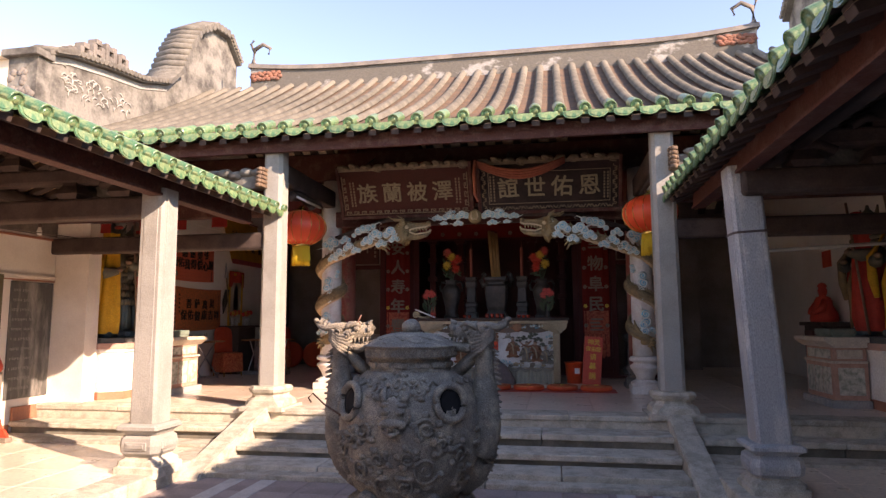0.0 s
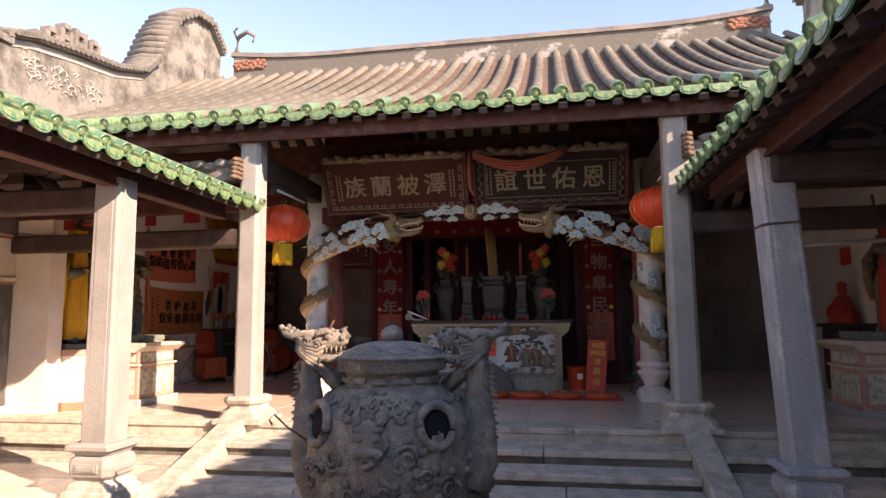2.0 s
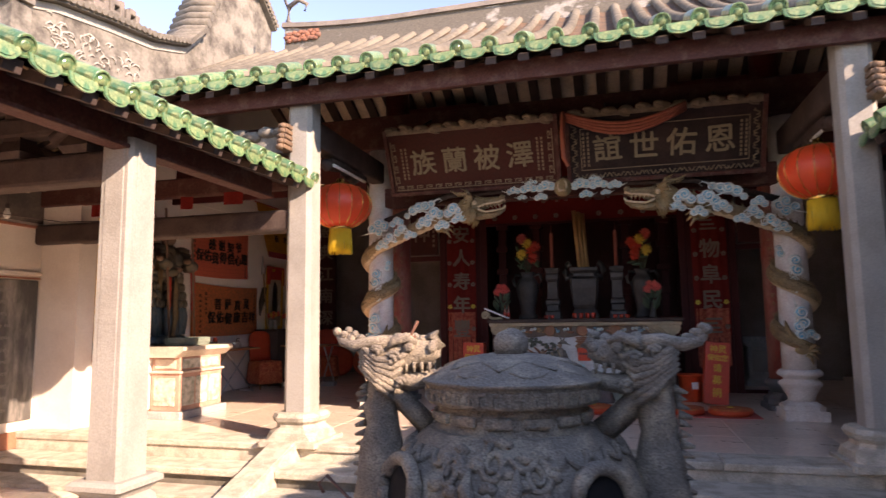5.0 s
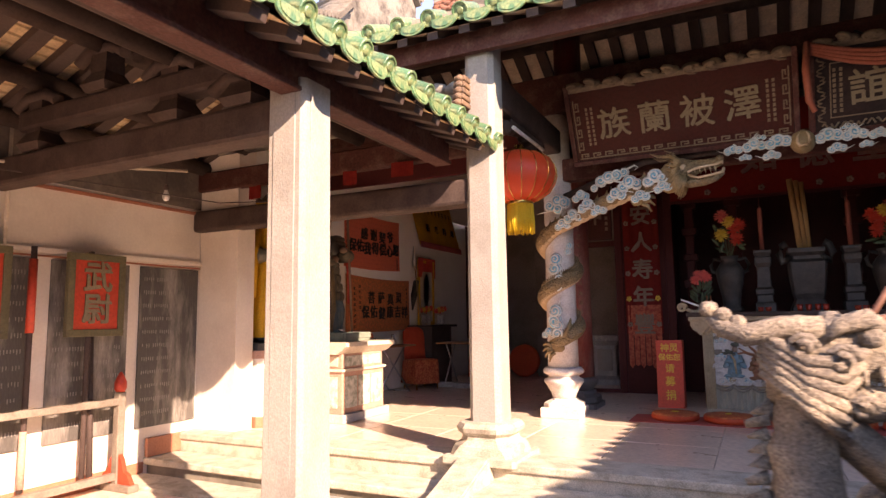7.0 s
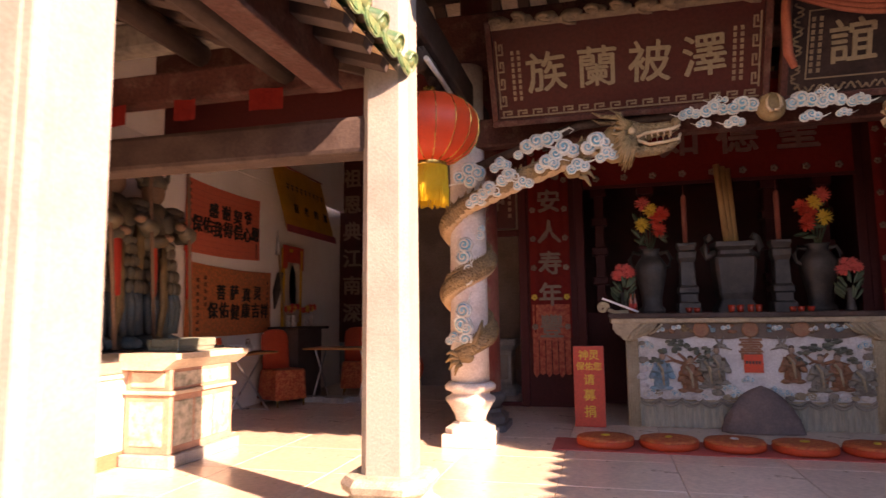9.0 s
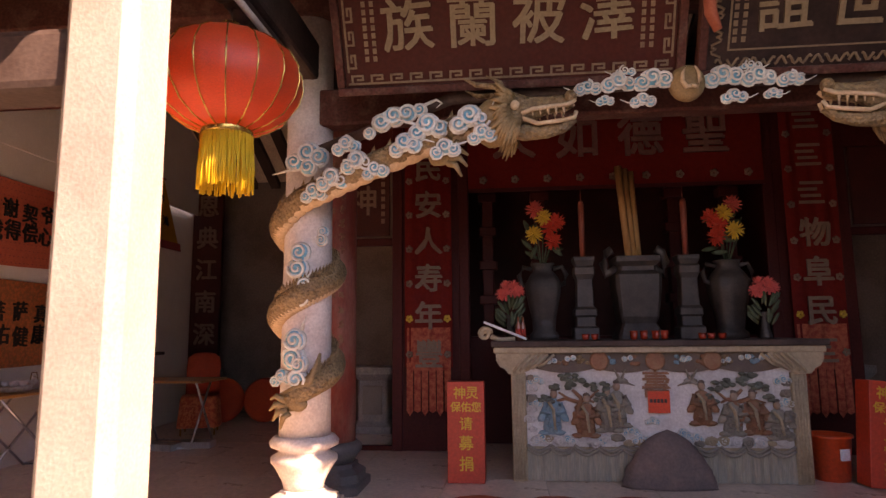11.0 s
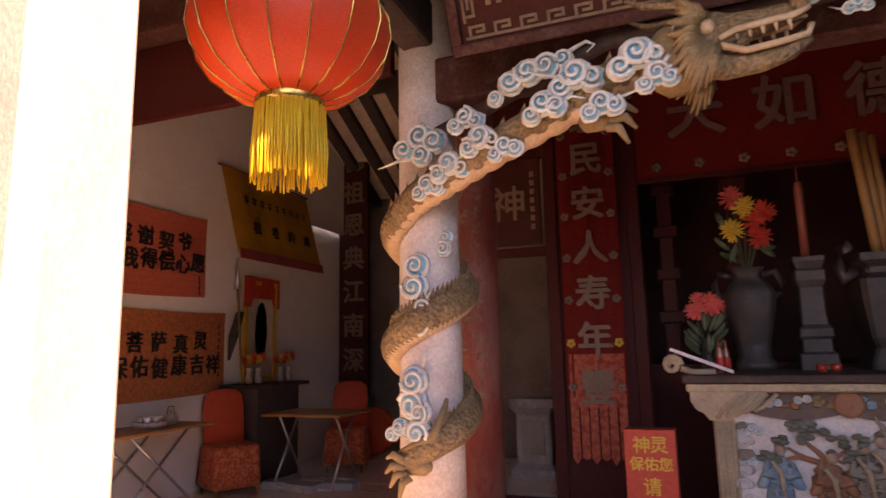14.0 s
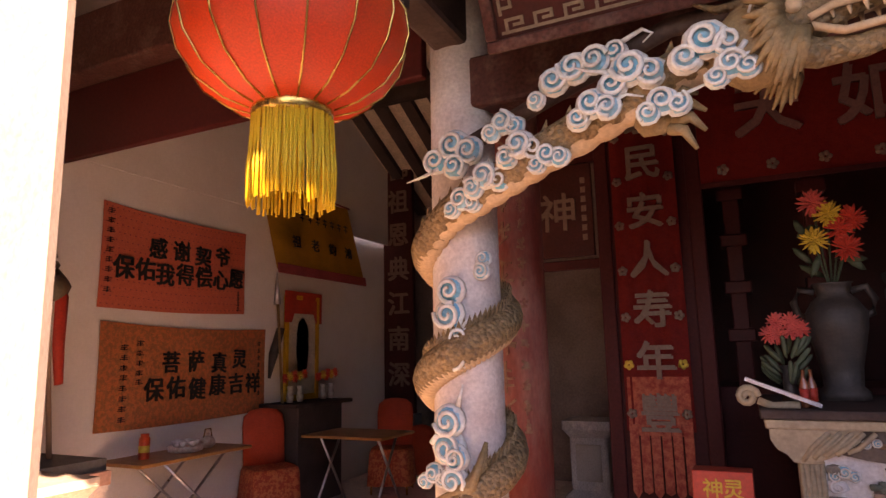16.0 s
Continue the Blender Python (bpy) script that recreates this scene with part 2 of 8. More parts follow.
# mossy stone, with the shade under the treads put into its colour too
RISER = material("mossy_shaded_riser_stone", (0.24, 0.215, 0.17), 0.9, (0.11, 0.10, 0.08), 3.0, 0.8, 80, 0.4, pieces=0.1)
steps = thing("stone_steps", "worn granite steps up to the temple hall", "steps", kind="structure")
stone_run(steps, -7.0, -3.44, EDGE, EDGE + 0.40, 0.42, HALL + 0.004, (-5.4,))
stone_run(steps, -3.44, 1.50, EDGE, EDGE + 0.40, 0.42, HALL + 0.004, (-1.5, 0.3))
stone_run(steps, 1.50, 5.0, EDGE, EDGE + 0.40, 0.42, HALL + 0.004, (3.2,))
stone_run(steps, -3.30, 1.36, 6.78, EDGE, 0.30, 0.475, (-2.0, 0.0))
stone_run(steps, -3.30, 1.36, 6.38, 6.80, 0.20, 0.345, (-0.9,))
stone_run(steps, -3.30, 1.36, 5.98, 6.40, 0.05, 0.24, (-2.2, 0.2))
stone_run(steps, -3.40, 1.46, 5.80, 6.00, 0.05, 0.19, (-0.5,))
# side steps from the galleries
stone_run(steps, -6.75, -3.60, 6.86, EDGE, 0.2, 0.445, (-5.0,))
stone_run(steps, 1.66, 4.8, 6.86, EDGE, 0.2, 0.445, (3.0,))
stone_run(steps, -6.75, -3.60, 6.50, 6.86, 0.2, GALLERY + 0.03, (-4.6,))
stone_run(steps, 1.66, 4.8, 6.50, 6.86, 0.2, GALLERY + 0.03, (3.4,))
for s in (0, 1):
    bm = NB()
    x0, x1 = (-3.56, -3.30) if s == 0 else (1.36, 1.60)
    pts = [(7.30, HALL + 0.035), (7.15, HALL + 0.035), (5.72, 0.20), (5.60, 0.10), (7.30, 0.10)]
    slab(bm, pts, x1 - x0, Matrix(((0, 0, 1, x0), (1, 0, 0, 0), (0, 1, 0, 0), (0, 0, 0, 1))))
    bmesh.ops.bevel(bm, geom=bm.edges[:], offset=0.015, segments=2, affect="EDGES")
    part("cheek_stone", bm, GRANITE, steps)
# kerbs of the galleries
kerb = thing("gallery_kerb", "long granite kerb stones along the gallery edge", "kerb", kind="structure")
for x0, x1 in ((-3.86, -3.50), (1.58, 1.94)):
    ys = (-5.0, -2.6, -0.6, 1.4, 3.2, 4.9, 6.85)
    for a, b in zip(ys, ys[1:]):
        bm = NB()
        box(bm, x0, x1, a + 0.004, b - 0.004, 0.0, GALLERY + 0.006, 0.015)
        part("kerb_stone", bm, GRANITE, kerb)


def tiles(parent, name, x0, x1, y0, y1, z, step, mat, gap=0.004, off=(0, 0), thick=0.012):
    """Square floor tiles as pieces on shared meshes; cut ones at the edges."""
    cache = {}
    nx0, nx1 = math.floor((x0 - off[0]) / step), math.ceil((x1 - off[0]) / step)
    ny0, ny1 = math.floor((y0 - off[1]) / step), math.ceil((y1 - off[1]) / step)
    for i in range(nx0, nx1):
        for j in range(ny0, ny1):
            a, b = max(x0, off[0] + i * step), min(x1, off[0] + (i + 1) * step)
            c, d = max(y0, off[1] + j * step), min(y1, off[1] + (j + 1) * step)
            if b - a < 0.03 or d - c < 0.03:
                continue
            key = (round(b - a, 3), round(d - c, 3))
            if key not in cache:
                bm = NB()
                w, h = key[0] / 2 - gap / 2, key[1] / 2 - gap / 2
                e = 0.004
                loft(bm, [[(-w, -h, 0), (w, -h, 0), (w, h, 0), (-w, h, 0)], [(-w, -h, thick - e), (w, -h, thick - e), (w, h, thick - e), (-w, h, thick - e)],
                          [(-w + e, -h + e, thick), (w - e, -h + e, thick), (w - e, h - e, thick), (-w + e, h - e, thick)]], smooth=False)
                cache[key] = mesh_of(name, bm)
                cache[key].materials.append(mat)
            ob = part(name, cache[key], mat, parent)
            ob.location = ((a + b) / 2, (c + d) / 2, z - thick)


# ---- walls ----
def wall(name, x0, x1, y0, y1, z0, z1, mat, label=""):
    bm = NB()
    box(bm, x0, x1, y0, y1, z0, z1)
    return structure(name, bm, mat, label)


WL, WR = -6.70, mirror_x(-6.70)      # inner faces of the hall's side walls
wall("wall_hall_left", WL - 0.3, WL, 7.452, 15.2, 0, 3.61, INNER_PLASTER, "whitewashed plaster side wall of the hall")
wall("wall_hall_right", WR, WR + 0.3, 7.452, 15.2, 0, 3.61, INNER_PLASTER, "whitewashed plaster side wall of the hall")
wall("wall_hall_back", WL, WR, 15.0, 15.2, 0, 4.30, SHADED_PLASTER, "plaster back wall in deep shade")
wall("wall_gallery_left", -7.3, -6.65, -6, 7.45, 0, 4.6, PLASTER, "whitewashed gallery wall with stone tablets")
wall("wall_gallery_right", mirror_x(-6.65), mirror_x(-7.3), -6, 7.45, 0, 4.6, PLASTER, "whitewashed gallery wall")
wall("wall_entrance", -7.3, mirror_x(-7.3), -6.3, -6.0, 0, 3.4, PLASTER, "plain entrance wall behind the courtyard")

for _nm, _x in (("wall_upper_left", -6.638), ("wall_upper_right", mirror_x(-6.638) - 0.02)):
    bm = NB()
    slab(bm, [(7.56, 3.55), (7.56, 4.30), (11.15, 6.25), (15.0, 4.32), (15.0, 3.55)], 0.02, Matrix(((0, 0, 1, _x), (1, 0, 0, 0), (0, 1, 0, 0), (0, 0, 0, 1))))
    structure(_nm, bm, INNER_PLASTER, "plaster gable inside the hall")


# ---- columns ----
def sq_ring(h, c, z):
    """An eight-cornered ring: a square of half width h with chamfer c."""
    return [(h, -h + c, z), (h, h - c, z), (h - c, h, z), (-h + c, h, z), (-h, h - c, z), (-h, -h + c, z), (-h + c, -h, z), (h - c, -h, z)]


def sq_loft(bm, prof):
    loft(bm, [sq_ring(h, min(c, h * 0.58), z) for h, c, z in prof], smooth=False)


def gallery_column(x, y, mat, strap=False, k=0.84, lean=0.0):
    col = thing("stone_column", "square stone gallery column on a carved panelled pedestal", "column", "gallery columns", at=(x, y, GALLERY))
    top = 0.535 * k
    bm = NB()
    sq_loft(bm, [(0.137, 0.025, -0.02), (0.135, 0.025, 0.4), (0.129, 0.025, 2.72 - top)])
    for q in range(4):
        box(bm, -0.075, 0.075, -0.1365, -0.125, 0.06, 2.64 - top, 0.004, Matrix.Rotation(q * math.pi / 2, 4, "Z"))
    ob = part("shaft", bm, mat, col)
    ob.location, ob.rotation_euler = (0, 0, top), (0, lean, 0)
    bm = NB()
    sq_loft(bm, [(h, c, z * k) for h, c, z in ((0.225, 0.02, -0.04), (0.225, 0.02, 0.07), (0.205, 0.03, 0.085), (0.20, 0.03, 0.13), (0.165, 0.03, 0.16), (0.160, 0.03, 0.18))])
    part("plinth", bm, GRANITE, col)
    bm = NB()
    sq_loft(bm, [(h, c, z * k) for h, c, z in ((0.165, 0.04, 0.18), (0.195, 0.05, 0.22), (0.205, 0.055, 0.30), (0.195, 0.05, 0.38), (0.165, 0.04, 0.41))])
    for q in range(4):
        m = Matrix.Rotation(q * math.pi / 2, 4, "Z")
        box(bm, -0.11, 0.11, -0.212, -0.19, 0.255 * k, 0.345 * k, 0.008, m)
        box(bm, -0.085, 0.085, -0.219, -0.20, 0.275 * k, 0.325 * k, 0.006, m)
    part("carved_block", bm, mat, col)
    bm = NB()
    sq_loft(bm, [(h, c, z * k) for h, c, z in ((0.16, 0.03, 0.41), (0.175, 0.03, 0.44), (0.215, 0.02, 0.475), (0.215, 0.02, 0.51), (0.185, 0.02, 0.535))])
    part("cap", bm, mat, col)
    if strap:
        bm = NB()
        sq_loft(bm, [(0.139, 0.025, 2.13 - top), (0.139, 0.025, 2.15 - top)])
        ob = part("strap", bm, RAFTER, col, "thin dark band tied round the shaft")
        ob.location, ob.rotation_euler = (0, 0, top), (0, lean, 0)
    return col


def hall_column(x, y):
    col = thing("stone_column", "tall chamfered stone column at the front of the hall", "column", "hall front columns", at=(x, y, HALL))
    bm = NB()
    sq_loft(bm, [(0.135, 0.042, 0.27), (0.133, 0.042, 1.2), (0.127, 0.04, 3.38)])
    part("shaft", bm, PALE_STONE, col)
    bm = NB()
    sq_loft(bm, [(0.30, 0.02, -0.02), (0.30, 0.02, 0.03), (0.255, 0.04, 0.035), (0.245, 0.08, 0.10), (0.20, 0.08, 0.14), (0.195, 0.08, 0.17), (0.225, 0.09, 0.20), (0.235, 0.095, 0.235), (0.215, 0.09, 0.268), (0.17, 0.06, 0.275)])
    part("moulded_base", bm, GRANITE, col)
    return col


gallery_column(-3.70, 5.45, PALE_STONE)
gallery_column(1.91, 5.58, GREY_STONE, strap=True, k=0.74, lean=-0.05)
hall_column(-3.405, 7.46)
hall_column(1.46, 7.46)


def dragon_shaft(x, flip):
    col = thing("dragon_column", "whitewashed round column with a carved dragon coiled round it", "column", "dragon columns", at=(x, 9.64, HALL))
    bm = NB()
    lathe(bm, (0, 0, 0), [(0.168, 0.52), (0.165, 1.0), (0.158, 2.2), (0.152, 3.6)], 28)
    part("shaft", bm, DRAGON_STONE, col)
    bm = NB()
    box(bm, -0.215, 0.215, -0.215, 0.215, 0, 0.11, 0.008)
    sq_loft(bm, [(0.20, 0.08, 0.11), (0.20, 0.08, 0.15), (0.14, 0.07, 0.185), (0.13, 0.06, 0.20)])
    lathe(bm, (0, 0, 0), [(0.125, 0.19), (0.14, 0.25), (0.19, 0.34), (0.215, 0.37), (0.215, 0.40), (0.17, 0.425), (0.165, 0.445), (0.22, 0.47), (0.225, 0.50), (0.20, 0.53), (0.18, 0.535)], 28)
    part("base", bm, DRAGON_STONE, col, "baluster-shaped white base")
    return col


drag_l = dragon_shaft(-3.42, 1)
drag_r = dragon_shaft(mirror_x(-3.42), -1)

# red columns behind the dragons
RED_COLUMN = material("worn_red_column", (0.25, 0.05, 0.036), 0.6, (0.34, 0.19, 0.15), 5.0, 0.65, 60, 0.2, stretch=(1, 1, 0.4))
COLUMN_SCRIPT = material("faded_gilt_script", (0.30, 0.17, 0.10), 0.7, (0.22, 0.06, 0.045), 16, 0.9, 60, 0.2)
DARK_BASE = material("dark_stone_base", (0.12, 0.12, 0.12), 0.5)
for x in (-3.47, mirror_x(-3.47)):
    col = thing("red_column", "worn red-painted round column on a grey stone base", "column", "inner columns", at=(x, 10.47, HALL))
    bm = NB()
    lathe(bm, (0, 0, 0), [(0.185, 0.36), (0.18, 2.0), (0.17, 4.9)], 28)
    part("shaft", bm, RED_COLUMN, col)
    bm = NB()
    sq_loft(bm, [(0.26, 0.03, 0), (0.26, 0.03, 0.06), (0.24, 0.10, 0.07), (0.24, 0.10, 0.13), (0.19, 0.09, 0.17), (0.185, 0.09, 0.20)])
    lathe(bm, (0, 0, 0), [(0.17, 0.20), (0.20, 0.25), (0.235, 0.29), (0.235, 0.33), (0.20, 0.36)], 28)
    part("base", bm, DARK_BASE, col)
    rn = random.Random(17)
    bm = NB()
    for a0, zs, w, step in ((-90, 16, 0.050, 0.20), (-128, 26, 0.022, 0.115), (-56, 26, 0.022, 0.115)):
        for k in range(zs):
            z = 3.9 - step * k
            for q in range(5):
                a = radians(a0 + rn.uniform(-0.2, 0.2) * w / 0.0032)
                c = Vector((0.182 * math.cos(a), 0.182 * math.sin(a), z + rn.uniform(-1, 1) * w))
                l = w * rn.uniform(0.6, 1.3)
                box(bm, -l, l, -0.006, 0.003, -0.007, 0.007, 0, Matrix.Translation(c) @ Matrix.Rotation(a + math.pi / 2, 4, "Z") @ Matrix.Rotation(rn.choice((0, 0, 0.2, 1.57, 1.57, 0.7, -0.7)), 4, "Y"))
    tagged(part("faded_script", bm, COLUMN_SCRIPT, col, "faded gilt couplet strokes"), kind="stuff")

# ---- hall roof ----
EAVE_Y, EAVE_Z, RIDGE_Y, RIDGE_Z = 7.05, 4.10, 11.15, 6.32


def roof_z(s):
    """Height of the sagging slope, s from the eave (0) to the ridge (1)."""
    return EAVE_Z + (RIDGE_Z - EAVE_Z) * (0.80 * s + 0.20 * s * s)


def drip_outline(w, h):
    pts = [(-w, 0), (w, 0)]
    pts += [(w * math.cos(a) * (1 + 0.06 * math.cos(5 * a)), -h * (0.25 + 0.75 * math.sin(a))) for a in [math.pi * k / 10 for k in range(0, 11)]]
    return pts


roof = thing("hall_roof", "hall roof of weathered barrel tiles with green glazed eave tiles", "roof", kind="structure")
STEP = 0.285
N = 12
X0, X1 = -6.65, mirror_x(-6.65)
rows = int((X1 - X0) / STEP)
# one barrel row, shared by all
bm = NB()
rings = []
for i in range(34):
    s0 = i / 34
    for k, r in ((0, 0.068), (0.93, 0.061)):
        s = s0 + k / 34
        y = EAVE_Y + (RIDGE_Y - EAVE_Y) * s
        z = roof_z(s)
        rings.append([(r * math.cos(a), y, z + 0.015 + r * 1.05 * math.sin(a)) for a in [math.pi * j / 7 for j in range(8)]])
loft(bm, rings, close=False, caps=False)
row_mesh = mesh_of("tile_row", bm)
row_mesh.materials.append(ROOF_TILE)
# pan tiles: overlapping dished steps
bm = NB()
rings = []
for i in range(44):
    for k, dz in ((0, 0.012), (0.94, -0.006)):
        s = (i + k) / 44
        y = EAVE_Y + 0.01 + (RIDGE_Y - EAVE_Y) * s
        rings.append([(u * STEP / 2, y, roof_z(s) + dz - 0.03 * (1 - u * u)) for u in (-1, -0.6, -0.2, 0.2, 0.6, 1)])
loft(bm, rings, close=False, caps=False)
pan_mesh = mesh_of("pan_row", bm)
pan_mesh.materials.append(PAN_TILE)
# eave end disc with a rim and boss, and the drip tile
bm = NB()
m = Matrix.Rotation(math.pi / 2, 4, "X")
loft(bm, [[(r * math.cos(2 * math.pi * k / 16), y, r * math.sin(2 * math.pi * k / 16)) for k in range(16)] for r, y in ((0.070, 0.30), (0.072, -0.008), (0.068, -0.014), (0.058, -0.014), (0.054, -0.005), (0.032, -0.005), (0.024, -0.013), (0.008, -0.015))], smooth=False)
disc_mesh = mesh_of("end_tile", bm)
disc_mesh.materials.append(GREEN_GLAZE)
bm = NB()
slab(bm, drip_outline(0.115, 0.105), 0.014, Matrix(((1, 0, 0, 0), (0, 0, 1, -0.007), (0, 1, 0, 0), (0, 0, 0, 1))))
slab(bm, drip_outline(0.085, 0.075), 0.008, Matrix(((1, 0, 0, 0), (0, 0, 1, -0.013), (0, 1, 0, -0.012), (0, 0, 0, 1))))
drip_mesh = mesh_of("drip_tile", bm)
drip_mesh.materials.append(GREEN_GLAZE)
for i in range(rows + 1):
    x = X0 + 0.1 + i * STEP
    part("tile_row", row_mesh, ROOF_TILE, roof).location = (x, 0, random.uniform(-0.004, 0.004))
    part("pan_row", pan_mesh, PAN_TILE, roof).location = (x + STEP / 2, 0, 0)
    ob = part("end_tile", disc_mesh, GREEN_GLAZE, roof)
    ob.location, ob.rotation_euler = (x, EAVE_Y - 0.02, EAVE_Z + 0.015), (radians(24), 0, random.uniform(0, 6))
    ob.rotation_euler = (radians(24), random.uniform(-0.2, 0.2), 0)
    ob = part("drip_tile", drip_mesh, GREEN_GLAZE, roof)
    ob.location, ob.rotation_euler = (x + STEP / 2, EAVE_Y - 0.015, EAVE_Z - 0.008), (radians(-12 + random.uniform(-5, 5)), random.uniform(-0.04, 0.04), 0)
# underside: boards of tile between rafters, closed back slope
bm = NB()
sag = [(EAVE_Y + 0.05 + (RIDGE_Y - EAVE_Y - 0.05) * q / 12, roof_z(q / 12) - 0.07) for q in range(13)] + [(15.8, 3.78)]
loft(bm, [[(X0 - 0.3, y, z), (X1 + 0.3, y, z)] for y, z in sag], close=False, caps=False, smooth=False)
structure("ceiling_hall", bm, material("pale_tile_underside", (0.78, 0.66, 0.52), 0.9, (0.58, 0.46, 0.34), 6, 0.6, 40, 0.2), "underside of the roof tiles between the rafters")
raft = thing("hall_rafters", "dark wooden rafters and purlins under the hall roof", "rafters", kind="structure")
bm = NB()
for (ya, za), (yb, zb) in zip(sag[:12], sag[1:13]):
    loft(bm, [[(x, y - EAVE_Y, z - EAVE_Z + d) for x, d in ((-0.048, -0.07), (0.048, -0.07), (0.048, -0.004), (-0.048, -0.004))] for y, z in ((ya, za), (yb, zb))], smooth=False)
rm = mesh_of("rafter", bm)
rm.materials.append(RAFTER)
for i in range(rows + 1):
    part("rafter", rm, RAFTER, raft).location = (X0 + 0.1 + i * STEP, EAVE_Y, EAVE_Z)
bm = NB()
sb = math.atan2(4.0 - RIDGE_Z + 0.10, 15.4 - RIDGE_Y)
box(bm, -0.075, 0.075, 0.0, 4.75, -0.10, -0.012, 0.004, Matrix.Rotation(sb, 4, "X"))
back_rafter = mesh_of("back_rafter", bm)
back_rafter.materials.append(RAFTER)
for i in range(int((X1 - X0) / 0.37)):
    part("back_rafter", back_rafter, RAFTER, raft).location = (X0 + 0.2 + i * 0.37, RIDGE_Y, RIDGE_Z - 0.10)
for y, r in ((7.55, 0.11), (8.6, 0.11), (9.7, 0.12), (10.8, 0.12), (11.6, 0.12), (13, 0.12)):
    s = (y - EAVE_Y) / (RIDGE_Y - EAVE_Y)
    z = roof_z(s) if s < 1 else RIDGE_Z - (y - RIDGE_Y) * 0.52
    bm = NB()
    tube(bm, [(X0, y, z - 0.26), (X1, y, z - 0.26)], r, 10)
    part("purlin", bm, DARK_WOOD, raft)
# eave board
bm = NB()
box(bm, X0, X1, EAVE_Y + 0.21, EAVE_Y + 0.27, EAVE_Z - 0.24, EAVE_Z - 0.055, 0.006)
structure("eave_board_hall", bm, RED_WOOD, "dark red-brown carved eave board")
# ridge
RIDGE_MAT = material("ridge_plaster", (0.13, 0.118, 0.10), 0.95, (0.36, 0.345, 0.32), 1.7, 0.9, 30, 0.4, stretch=(1, 1, 1.6), sharp=(0.52, 0.58))
RIDGE_DARK = material("ridge_dark_plaster", (0.20, 0.175, 0.15), 0.95, (0.10, 0.09, 0.08), 2.0, 0.7, 30, 0.4)
RUST = material("weathered_red_relief", (0.30, 0.12, 0.075), 0.9, (0.16, 0.10, 0.08), 8, 0.6)
ridge = thing("roof_ridge", "weathered plaster roof ridge with curled ends", "roof ridge", kind="structure")
bm = NB()
rings = []
for i in range(41):
    u = -1 + 2 * i / 40
    x = CX + u * 4.72
    lift = 0.02 + 0.14 * max(0, abs(u) - 0.55) ** 2 / 0.2
    rings.append([(x, RIDGE_Y - 0.10, RIDGE_Z - 0.1), (x, RIDGE_Y - 0.10, RIDGE_Z + 0.24 + lift), (x, RIDGE_Y + 0.1, RIDGE_Z + 0.24 + lift), (x, RIDGE_Y + 0.1, RIDGE_Z - 0.1)])
loft(bm, rings, smooth=False)
part("ridge_wall", bm, RIDGE_MAT, ridge)
bm = NB()
rings = []
for i in range(41):
    u = -1 + 2 * i / 40
    x = CX + u * 4.77
    lift = 0.02 + 0.14 * max(0, abs(u) - 0.55) ** 2 / 0.2
    rings.append([(x, RIDGE_Y - 0.14, RIDGE_Z + 0.24 + lift), (x, RIDGE_Y - 0.10, RIDGE_Z + 0.34 + lift), (x, RIDGE_Y + 0.1, RIDGE_Z + 0.34 + lift), (x, RIDGE_Y + 0.14, RIDGE_Z + 0.24 + lift)])
loft(bm, rings, smooth=False)
part("ridge_cap", bm, RIDGE_DARK, ridge)
for sgn in (-1, 1):
    bm = NB()
    x = CX + sgn * 4.72
    pts = [(x - sgn * 0.25, RIDGE_Y, RIDGE_Z - 0.20 + 0.50), (x, RIDGE_Y, RIDGE_Z - 0.20 + 0.74), (x - sgn * 0.02, RIDGE_Y, RIDGE_Z - 0.20 + 1.02), (x - sgn * 0.2, RIDGE_Y, RIDGE_Z - 0.20 + 1.12), (x - sgn * 0.36, RIDGE_Y, RIDGE_Z - 0.20 + 1.02), (x - sgn * 0.32, RIDGE_Y, RIDGE_Z - 0.20 + 0.9)]
    tube(bm, pts, [0.06, 0.05, 0.045, 0.04, 0.035, 0.02], 8)
    tube(bm, [(x, RIDGE_Y, RIDGE_Z - 0.20 + 1.0), (x + sgn * 0.06, RIDGE_Y, RIDGE_Z - 0.20 + 1.15), (x, RIDGE_Y, RIDGE_Z - 0.20 + 1.22)], 0.025, 6)
    part("curled_finial", bm, RIDGE_DARK, ridge)
    bm = NB()
    for k in range(26):
        blob(bm, (x - sgn * (0.05 + 0.023 * k), RIDGE_Y - 0.11, RIDGE_Z + 0.14 + 0.13 * (0.5 + 0.5 * math.sin(k * 2.4))), 0.05, (1.3, 0.6, 0.8), 7, 5, 0.6)
    part("ridge_relief", bm, RUST, ridge)

# ---- gable walls with scrolled tile coping ----
COPING = material("coping_tile", (0.17, 0.155, 0.13), 0.9, (0.075, 0.068, 0.06), 4, 0.6, 40, 0.4)


def coping_line():
    """(y, z) of the scrolled top of a gable wall."""
    key = [(7.0, 5.36), (7.45, 5.50), (8.2, 5.62), (9.0, 5.72), (9.7, 5.94), (10.05, 6.30), (10.3, 6.85), (10.62, 7.34), (11.15, 7.68), (11.7, 7.74), (12.2, 7.3)]
    out = []
    for (a, b), (c, d) in zip(key, key[1:]):
        out += [(a + (c - a) * k / 4, b + (d - b) * k / 4) for k in range(4)]
    return out + [key[-1]]


